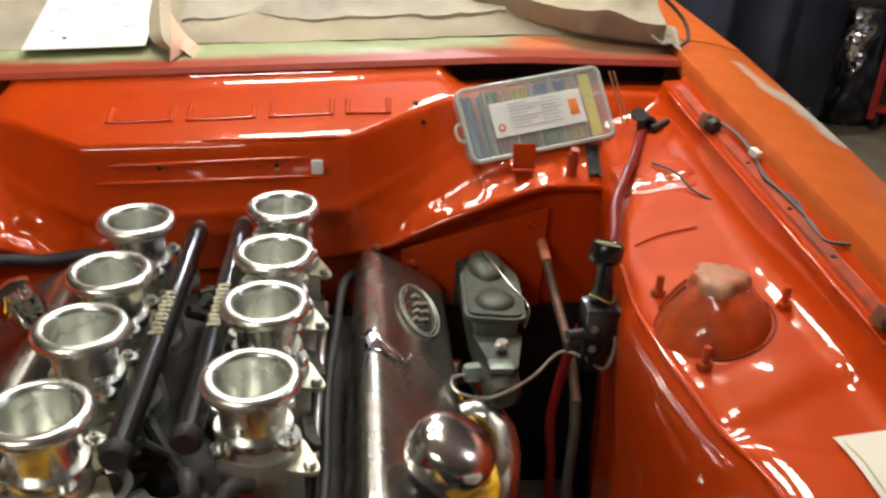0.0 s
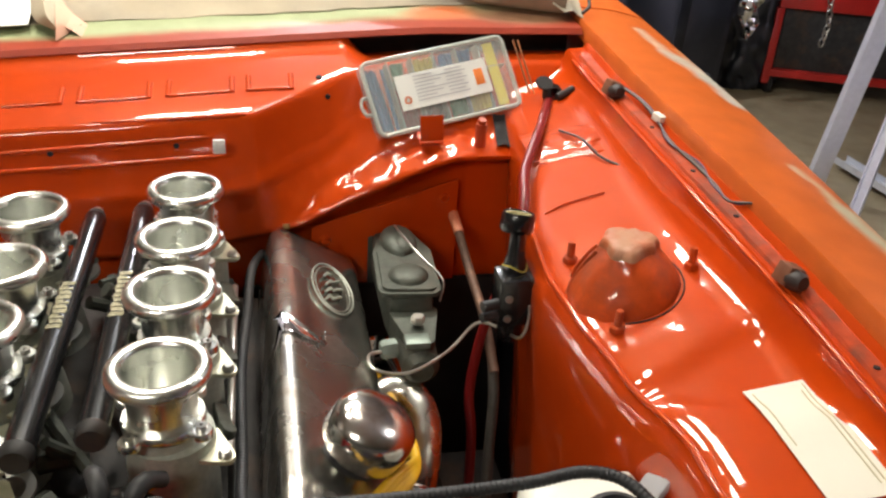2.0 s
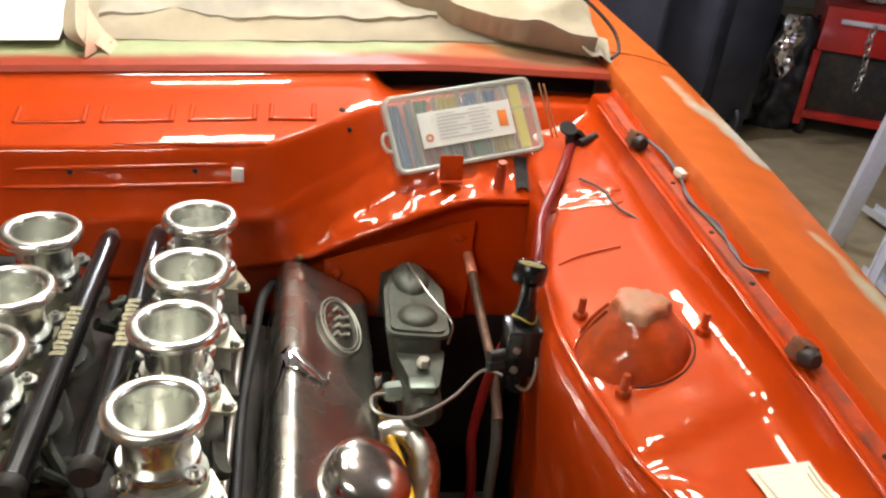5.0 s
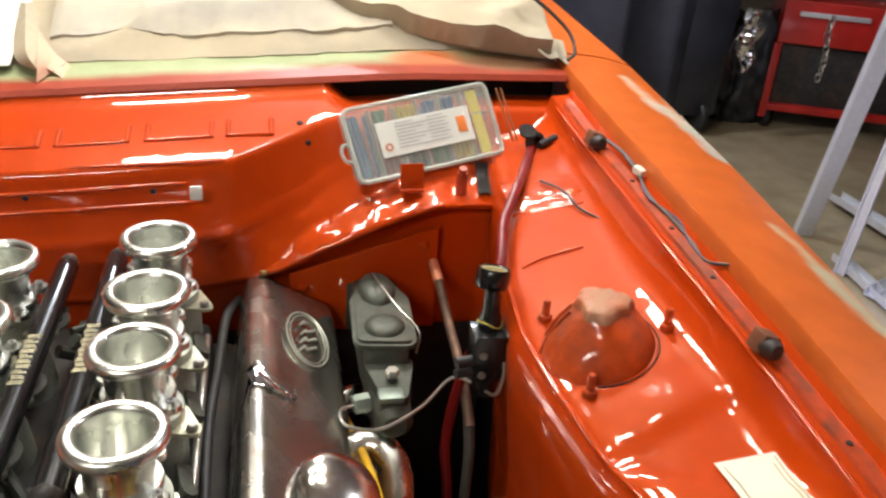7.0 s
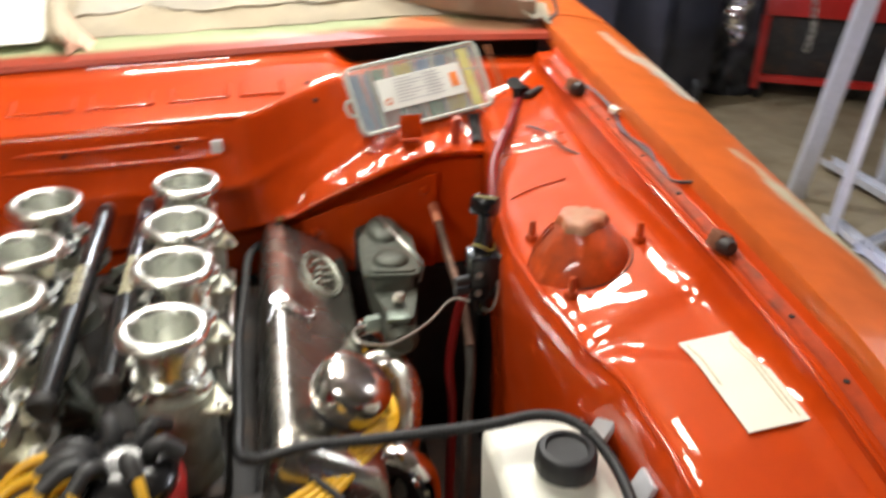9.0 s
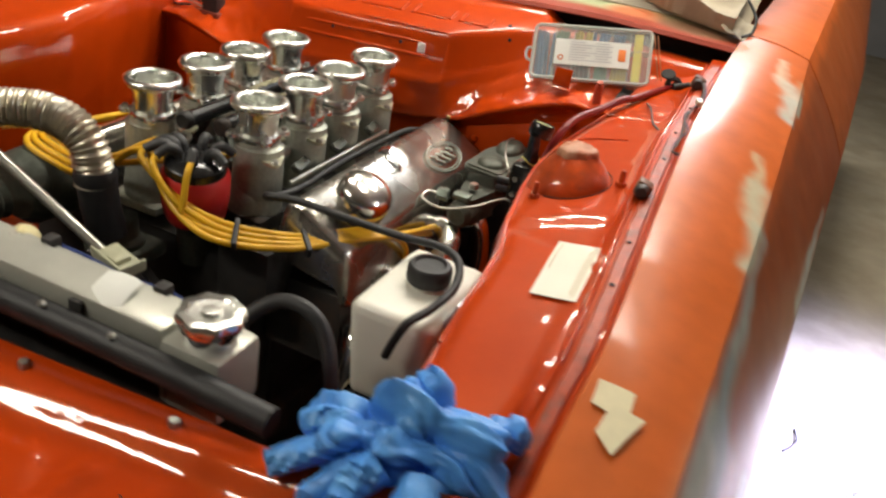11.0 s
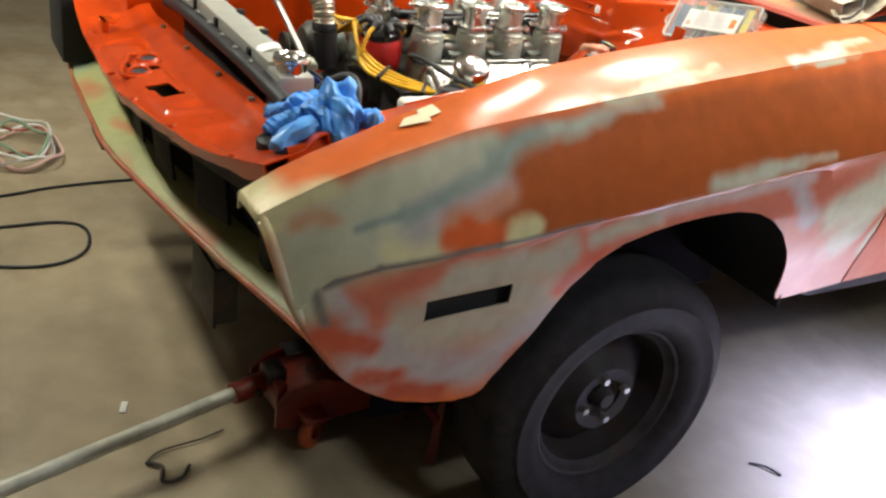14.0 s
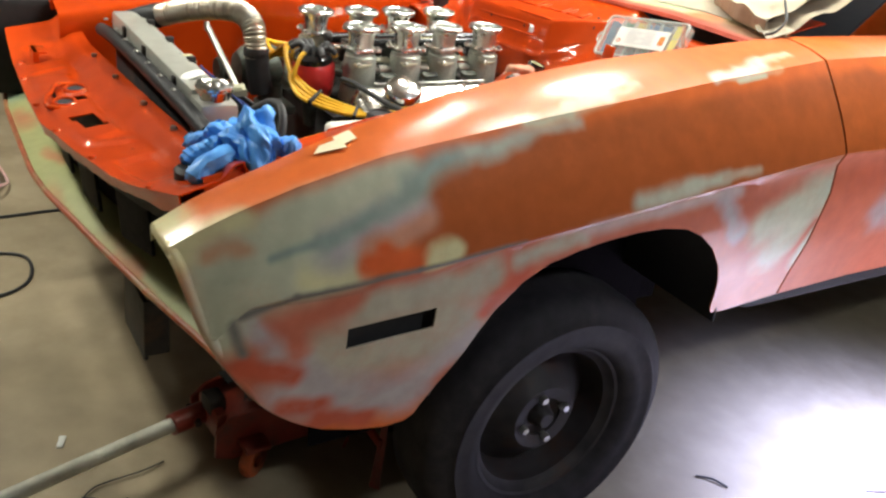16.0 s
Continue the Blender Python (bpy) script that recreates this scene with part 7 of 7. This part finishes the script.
part("tip", sheet([[tip_top.lerp(tip_side, g), tip_mid.lerp((tip_side + tip_low) / 2, g) + Vector((0, 0, 0.004)), tip_low.lerp(tip_side, g)] for g in loops(7, 0, 1)], 0.001), FLAPMAT, paper_flap, "pinkish oversprayed tip", 60)
note = thing("paper_note", (-0.25, 0.67, 1.15), "white handwritten note sheet taped on the masking paper", "paper sheet")
NM = pose(-0.25, 0.69, 1.1565 + view_tilt(-0.25) + 0.013, 13, -3.5, 1)
part("sheet", moved(box(-0.095, -0.065, 0.0, 0.093, 0.20, 0.0012), NM), WHITE_PAPER, note)
PEN = mat("pencil grey", (0.42, 0.42, 0.44), 0.7)
random.seed(5)
for k in range(12):
    x, y = random.uniform(-0.07, 0.06), random.uniform(-0.045, 0.13)
    part("scribble", moved(tube([(x + 0.004 * j, y + random.uniform(-0.006, 0.006), 0.0016) for j in range(6)], 0.0007, 5), NM), PEN, note)
part("pin_hole", moved(lathe([(0, 0.0016), (0.004, 0.0016), (0.004, 0.001)], 12), NM @ pose(-0.037, -0.030, 0)), VOID, note)
solo("cowl_cable", tube(spline([(0.60, 0.70, 1.26), (0.66, 0.66, 1.225), (0.70, 0.63, 1.19), (0.705, 0.60, 1.165), (0.69, 0.585, 1.155)], 8), 0.003, 8), RUBBER, (0.68, 0.62, 1.17), "thin black cable at the cowl corner", "cable")

# ---- under and round the car ----
jack = thing("floor_jack", (0.22, -0.45, 0), "worn red trolley jack with a long bare steel handle", "floor jack")
JM = pose(0.285, -0.40, 0.0, 0, 0, 4)
for sx in (-0.085, 0.085):
    side = sheet([[(sx, -0.17, 0.06), (sx, -0.17, 0.13)], [(sx, -0.13, 0.045), (sx, -0.13, 0.165)], [(sx, -0.05, 0.045), (sx, -0.05, 0.175)], [(sx, 0.05, 0.045), (sx, 0.05, 0.13)], [(sx, 0.34, 0.045), (sx, 0.34, 0.10)]], 0.010)
    part("side_plate", moved(side, JM), REDPAINT, jack)
    part("front_wheel", moved(lathe([(0, -0.015), (0.038, -0.015), (0.042, -0.01), (0.042, 0.01), (0.038, 0.015), (0, 0.015)], 24), JM @ pose(sx * 1.3, 0.32, 0.042, 0, 90, 0)), DARK, jack)
    caster = part("caster", moved(join(lathe([(0.016, -0.014), (0.040, -0.014), (0.045, -0.006), (0.045, 0.006), (0.040, 0.014), (0.016, 0.014)], 28, True)), JM @ pose(sx * 1.28, -0.085, 0.045, 0, 90, 32 if sx > 0 else -10)), mat("scuffed orange red wheel", (0.50, 0.09, 0.02), 0.4, grain=0.2, scale=30, spots=(0.12, 0.03, 0.015), spot_scale=10, spot_amount=0.45), jack, "scuffed orange-red caster wheel")
    part("fork", moved(box(sx * 1.28 - 0.03, -0.115, 0.085, sx * 1.28 + 0.03, -0.05, 0.10, 0.005), JM), REDPAINT, caster)
part("cross_tube", moved(rod((-0.13, 0.32, 0.042), (0.13, 0.32, 0.042), 0.012), JM), DARK, jack)
part("cover_plate", moved(sheet([[(x, -0.135, 0.150 - 0.02 * (x / 0.08) ** 2), (x, -0.06, 0.182 - 0.02 * (x / 0.08) ** 2), (x, 0.02, 0.17 - 0.02 * (x / 0.08) ** 2), (x, 0.08, 0.12)] for x in loops(9, -0.082, 0.082)], 0.006), JM), REDPAINT, jack, "dented red cover plate")
part("lift_arm", moved(sheet([[(-0.045, -0.02, 0.11), (0.045, -0.02, 0.11)], [(-0.045, 0.08, 0.17), (0.045, 0.08, 0.17)], [(-0.035, 0.26, 0.34), (0.035, 0.26, 0.34)], [(-0.03, 0.31, 0.36), (0.03, 0.31, 0.36)]], 0.03), JM), REDPAINT, jack)
part("saddle", moved(lathe([(0, 0), (0.03, 0), (0.05, 0.02), (0.055, 0.035), (0.045, 0.03), (0, 0.025)], 24), JM @ pose(0, 0.29, 0.365)), DARK, jack)
part("hydraulic_unit", moved(join(box(-0.065, -0.15, 0.06, 0.065, 0.02, 0.15, 0.02), rod((0, -0.01, 0.10), (0, 0.2, 0.10), 0.03)), JM), REDPAINT, jack)
socket_end, handle_end = Vector((0.287, -0.628, 0.118)), Vector((0.53, -1.5, 0.10))
down = (handle_end - socket_end).normalized()
part("handle_socket", join(rod(socket_end - down * 0.09, socket_end + down * 0.015, 0.027), moved(box(-0.06, -0.16, 0.10, 0.06, -0.13, 0.165, 0.012), JM)), REDPAINT, jack, "red yoke with the handle socket")
part("valve_block", moved(box(-0.03, -0.165, 0.14, 0.03, -0.12, 0.185, 0.01), JM), DARK, jack, "dark valve block")
part("slot_plate", moved(box(-0.075, -0.10, 0.186, -0.02, -0.03, 0.192, 0.003), JM), VOID, jack, "dark slot in the cover")
part("return_spring", moved(tube([(0.05 + 0.010 * math.cos(a), -0.09 + 0.0035 * a, 0.19 + 0.010 * math.sin(a)) for a in loops(90, 0, 40)], 0.0018, 6), JM), DARK, jack, "dark coil return spring")
part("release_bolt", rod(socket_end - down * 0.045 + Vector((-0.04, 0, 0.0)), socket_end - down * 0.045 + Vector((0.04, 0, 0.0)), 0.009), DARK, jack)
part("handle", tube([socket_end - down * 0.02, socket_end.lerp(handle_end, 0.5), handle_end], 0.0175, 16), mat("galvanised pipe", (0.46, 0.46, 0.38), 0.5, 0.25, grain=0.15, scale=30, rough_var=0.1), jack, "long bare steel handle")
stand = thing("jack_stand", (0.47, -0.14, 0), "red steel axle stand under the frame rail", "jack stand")
for dx, dy in ((-0.1, -0.09), (0.1, -0.09), (-0.1, 0.09), (0.1, 0.09)):
    part("leg", sheet([[(0.47 + dx, -0.14 + dy * 0.8, 0.0), (0.47 + dx * 0.8, -0.14 + dy, 0.0)], [(0.47 + dx * 0.3, -0.14 + dy * 0.25, 0.27), (0.47 + dx * 0.25, -0.14 + dy * 0.3, 0.27)]], 0.006), REDPAINT, stand)
part("column", join(rod((0.47, -0.14, 0.2), (0.47, -0.14, 0.38), 0.022), box(0.42, -0.17, 0.37, 0.52, -0.11, 0.395, 0.006)), DARK, stand)
for by in (-0.21, -0.08):
    part("brace", box(0.40, by, 0.10, 0.54, by + 0.01, 0.125, 0.002), REDPAINT, stand)

solo("extension_cord", tube(spline([(-1.15, -1.35, 0.006), (-1.186, -1.023, 0.006), (-1.23, -0.833, 0.006), (-1.245, -0.549, 0.006), (-1.2, -0.2, 0.006), (-1.4, 0.3, 0.006)], 10), 0.0055, 8), RUBBER, (-1.2, -0.7, 0), "black power cord lying across the floor", "cord")
solo("extension_cord", tube(spline([(-0.95, -1.35, 0.006), (-0.944, -1.045, 0.006), (-0.945, -0.88, 0.006), (-0.90, -0.80, 0.006), (-0.80, -0.79, 0.006), (-0.70, -0.83, 0.006), (-0.65, -0.93, 0.006), (-0.68, -1.08, 0.006), (-0.8, -1.3, 0.006)], 10), 0.0055, 8), RUBBER, (-0.8, -0.9, 0), "loop of black cord on the concrete", "cord")
random.seed(11)
tang = thing("cable_coil", (-1.6, -0.9, 0), "tangled coil of pink and white cords on the floor", "cable coil")
for k in range(5):
    r = random.uniform(0.13, 0.24)
    c = Vector((-1.58 + random.uniform(-0.05, 0.05), -0.93 + random.uniform(-0.05, 0.05), 0.01 + 0.012 * k))
    part("cord", tube([c + Vector((r * math.cos(a) * 1.1, r * math.sin(a) * 0.7, 0.02 * math.sin(3 * a + k) + 0.02)) for a in loops(40, 0, 2 * math.pi)], 0.006, 8), mat("cord", [(0.7, 0.45, 0.42), (0.75, 0.75, 0.72), (0.35, 0.12, 0.08), (0.6, 0.6, 0.55), (0.2, 0.3, 0.2)][k], 0.5), tang)
wire_ball = thing("wire_ball", (1.3, 0.876, 0), "small tangled ball of dark wire on the floor", "wire")
for _ in range(7):
    part("strand", tube(spline([Vector((1.30, 0.876, 0.028)) + Vector((random.uniform(-0.05, 0.05), random.uniform(-0.05, 0.05), random.uniform(-0.024, 0.03))) for _ in range(7)], 6), 0.0018, 6), STEEL, wire_ball)
solo("wire_offcut", tube(spline([(0.86, 0.60, 0.004), (0.89, 0.63, 0.008), (0.93, 0.65, 0.004)], 6), 0.003, 8), DARK, (0.89, 0.63, 0), "short dark wire offcut on the floor", "wire")
solo("wire_offcut", tube(spline([(1.10, 1.02, 0.004), (1.13, 1.08, 0.01), (1.12, 1.15, 0.004)], 6), 0.003, 8), DARK, (1.1, 1.1, 0), "short dark wire offcut on the floor", "wire")
solo("paper_scrap", moved(box(-0.022, -0.008, 0, 0.022, 0.008, 0.004, 0.001), pose(0.115, -0.865, 0.0, 0, 0, -20)), WHITE_PAPER, (0.115, -0.865, 0), "small white scrap on the floor", "scrap")
solo("spring_clip", join(tube(spline([(0.34, -0.86, 0.006), (0.37, -0.83, 0.012), (0.41, -0.84, 0.006), (0.42, -0.80, 0.01), (0.38, -0.77, 0.006)], 6), 0.0042, 8), tube(spline([(0.34, -0.86, 0.006), (0.31, -0.82, 0.006), (0.30, -0.72, 0.008), (0.28, -0.66, 0.004)], 6), 0.002, 8)), DARK, (0.36, -0.8, 0), "dark bent clip with a wire on the floor", "clip")

# ---- the far side of the garage ----
NAVY = mat("dark navy plastic", (0.016, 0.018, 0.028), 0.38, grain=0.25, scale=6, bump=0.15, bump_scale=3, spots=(0.03, 0.032, 0.044), spot_scale=3, spot_amount=0.45)
wheeled_bin = thing("wheeled_bin", (2.1, 3.6, 0), "dark navy plastic wheeled bin on the concrete", "bin")
shell = []
for x, y in ((1.55, 4.05), (1.50, 3.62), (1.54, 3.52), (1.70, 3.47), (1.94, 3.45), (1.96, 3.435), (2.00, 3.435), (2.02, 3.445), (2.24, 3.42), (2.26, 3.40), (2.30, 3.40), (2.32, 3.41), (2.50, 3.36), (2.545, 3.38), (2.56, 3.44), (2.62, 4.0)):
    shell.append([(2.06 + (x - 2.06) * k, 3.7 + (y - 3.7) * k, z) for z, k in ((0.10, 0.93), (0.115, 0.97), (0.5, 0.99), (1.15, 1.03), (1.16, 1.07), (1.21, 1.07))])
part("body", sheet(shell, 0.006), NAVY, wheeled_bin, "tapered ribbed bin body", 40)
part("base", box(1.56, 3.50, 0.085, 2.52, 4.0, 0.115, 0.01), NAVY, wheeled_bin)
for x, y in ((2.46, 3.44), (1.66, 3.55)):
    part("wheel", moved(lathe([(0, 0.02), (0.06, 0.02), (0.085, 0.022), (0.095, 0.012), (0.095, -0.012), (0.085, -0.022), (0, -0.02)], 28), pose(x, y, 0.095, 0, 90, 8)), RUBBER, wheeled_bin, "black rubber wheel")
    part("axle_fork", box(x - 0.03, y - 0.02, 0.09, x + 0.03, y + 0.06, 0.16, 0.006), DARK, wheeled_bin)
random.seed(21)
foil = []
for z in loops(40, 0.36, 0.68):
    wide = 0.012 + 0.05 * math.sin(math.pi * (z - 0.36) / 0.36)
    foil.append([(2.60 + wide * h + 0.02 * noise.noise(Vector((z * 9, h * 3, 2))), 3.31 + 0.06 * noise.noise(Vector((z * 11, h * 3, 7))) + 0.015 * h * h, z) for h in loops(11, -1, 1)])
solo("foil_strip", sheet(foil, 0.001), CHROME, (2.60, 3.31, 0.36), "crinkled silver foil hanging by the dark sheet", "foil", angle=25)
cart = thing("tool_cart", (3.2, 3.6, 0), "red steel tool cart with dark open shelf", "tool cart")
TOOL_RED = mat("tool red", (0.48, 0.02, 0.015), 0.32, grain=0.08, scale=20, coat=0.4)
drawer = part("drawer", box(2.87, 3.29, 0.47, 3.62, 3.75, 0.70, 0.012), TOOL_RED, cart, "red drawer front")
part("pull", box(2.95, 3.272, 0.62, 3.30, 3.292, 0.645, 0.005), ALU, drawer, "bright drawer pull")
part("frame", box(2.90, 3.33, 0.10, 3.60, 3.75, 0.47, 0.01), DARK, cart, "dark shelf space")
for x in (2.88, 3.60):
    part("post", box(x - 0.02, 3.29, 0.06, x + 0.02, 3.33, 0.47, 0.004), TOOL_RED, cart)
part("bottom_shelf", box(2.87, 3.29, 0.10, 3.62, 3.75, 0.14, 0.008), TOOL_RED, cart)
for x in (2.90, 3.58):
    part("caster", moved(lathe([(0, 0.015), (0.04, 0.015), (0.05, 0.01), (0.05, -0.01), (0.04, -0.015), (0, -0.015)], 24), pose(x, 3.33, 0.05, 0, 90, 15)), RUBBER, cart, "black caster")
cart.matrix_world = pose(3.30, 3.68, 0, 0, 0, -22)
random.seed(17)
for k in range(9):
    px, py, turn = random.uniform(3.02, 3.52), random.uniform(3.50, 3.72), random.uniform(0, 180)
    solo("wrench", moved(join(rod((-0.10, 0, 0.012), (0.10, 0, 0.012), 0.009), moved(hexnut(0.02, 0.022), pose(0.10, 0, 0))), pose(px, py, 0.70 + 0.004 * k, 0, 0, turn)), STEEL, (px, py, 0.70), "bright steel wrench in the heap on the red cart", "wrench", "wrenches on the cart")
chain = thing("chain", (2.99, 3.25, 0.3), "hanging bright steel chain beside the red cart", "chain")
for k in range(9):
    c = Vector((2.99 + 0.01 * math.sin(k * 0.7), 3.25, 0.36 + 0.036 * k))
    part("link", moved(tube([(0.014 * math.cos(a), 0, 0.024 * math.sin(a)) for a in loops(13, 0, 2 * math.pi)], 0.005, 6), pose(c.x, c.y, c.z, 0, 10 * math.sin(k), 90 * (k % 2))), STEEL, chain)
solo("lumpy_bag", crumple(Vector((2.83, 3.72, 0.22)), (0.22, 0.16, 0.36), 31), BAG, (2.83, 3.72, 0), "lumpy black plastic bundle between the bin and the red cart", "bundle", angle=60)
for k in range(4):
    cx, cy, z = 3.24 + 0.03 * math.sin(2.3 * k), 2.08 + 0.03 * math.cos(1.7 * k), 0.20 * k
    profile = [(0.20, 0.03), (0.24, 0.01), (0.31, 0.0), (0.345, 0.03), (0.352, 0.07), (0.352, 0.13), (0.345, 0.17), (0.31, 0.198), (0.24, 0.19), (0.20, 0.17), (0.20, 0.03)]
    solo("tyre", moved(lathe(profile, 40), pose(cx, cy, z)), TYRE, (cx, cy, z), "worn black tyre lying in a stack behind the ladder", "tyre", "stacked tyres", angle=50)

ladder = thing("step_ladder", (2.4, 2.0, 0), "folded-out aluminium step ladder with splayed legs", "ladder")


def rail_bar(a, b, w, d, name="rail"):
    a, b = Vector(a), Vector(b)
    m = along(a, b)
    L = (b - a).length
    part(name, moved(sheet([[(-w / 2, d / 2, z), (-w / 2, -d / 2, z), (w / 2, -d / 2, z), (w / 2, d / 2, z)] for z in loops(4, 0, L)], 0.004), m), ALU, ladder)


rail_bar((2.38, 2.20, 0), (2.36, 1.89, 1.5), 0.075, 0.03)
rail_bar((2.33, 1.855, 0), (2.69, 2.11, 1.5), 0.04, 0.025, "rear_leg")
rail_bar((2.80, 2.20, 0), (2.62, 1.98, 1.5), 0.07, 0.03)
rail_bar((2.35, 1.38, 0.03), (2.38, 1.95, 0.03), 0.05, 0.03, "base_bar")
rail_bar((2.70, 2.48, 0.05), (2.75, 1.88, 0.05), 0.07, 0.03, "base_bar")
rail_bar((2.33, 1.665, 0.03), (2.75, 1.87, 0.03), 0.05, 0.03, "base_bar")
rail_bar((2.85, 1.78, 0), (2.75, 1.95, 1.5), 0.035, 0.025, "rear_leg")
for k in range(3, 5):
    z = 0.28 + 0.28 * k
    part("tread", box(2.40, 2.02 - 0.035 * k, z, 2.76 - 0.02 * k, 2.11 - 0.035 * k, z + 0.02, 0.004), ALU, ladder)
solo("storage_box", box(-3.3, -0.2, 0, -2.7, 0.5, 0.35, 0.02), mat("pale blue plastic", (0.30, 0.42, 0.50), 0.4, grain=0.05, scale=10), (-3, 0.15, 0), "pale blue plastic box by the wall", "box")
solo("rug", box(-3.6, 1.0, 0.0, -2.2, 3.0, 0.012, 0.004), mat("dark mat", (0.05, 0.05, 0.055), 0.9, grain=0.2, scale=30), (-2.9, 2, 0), "dark flat floor mat", "mat")
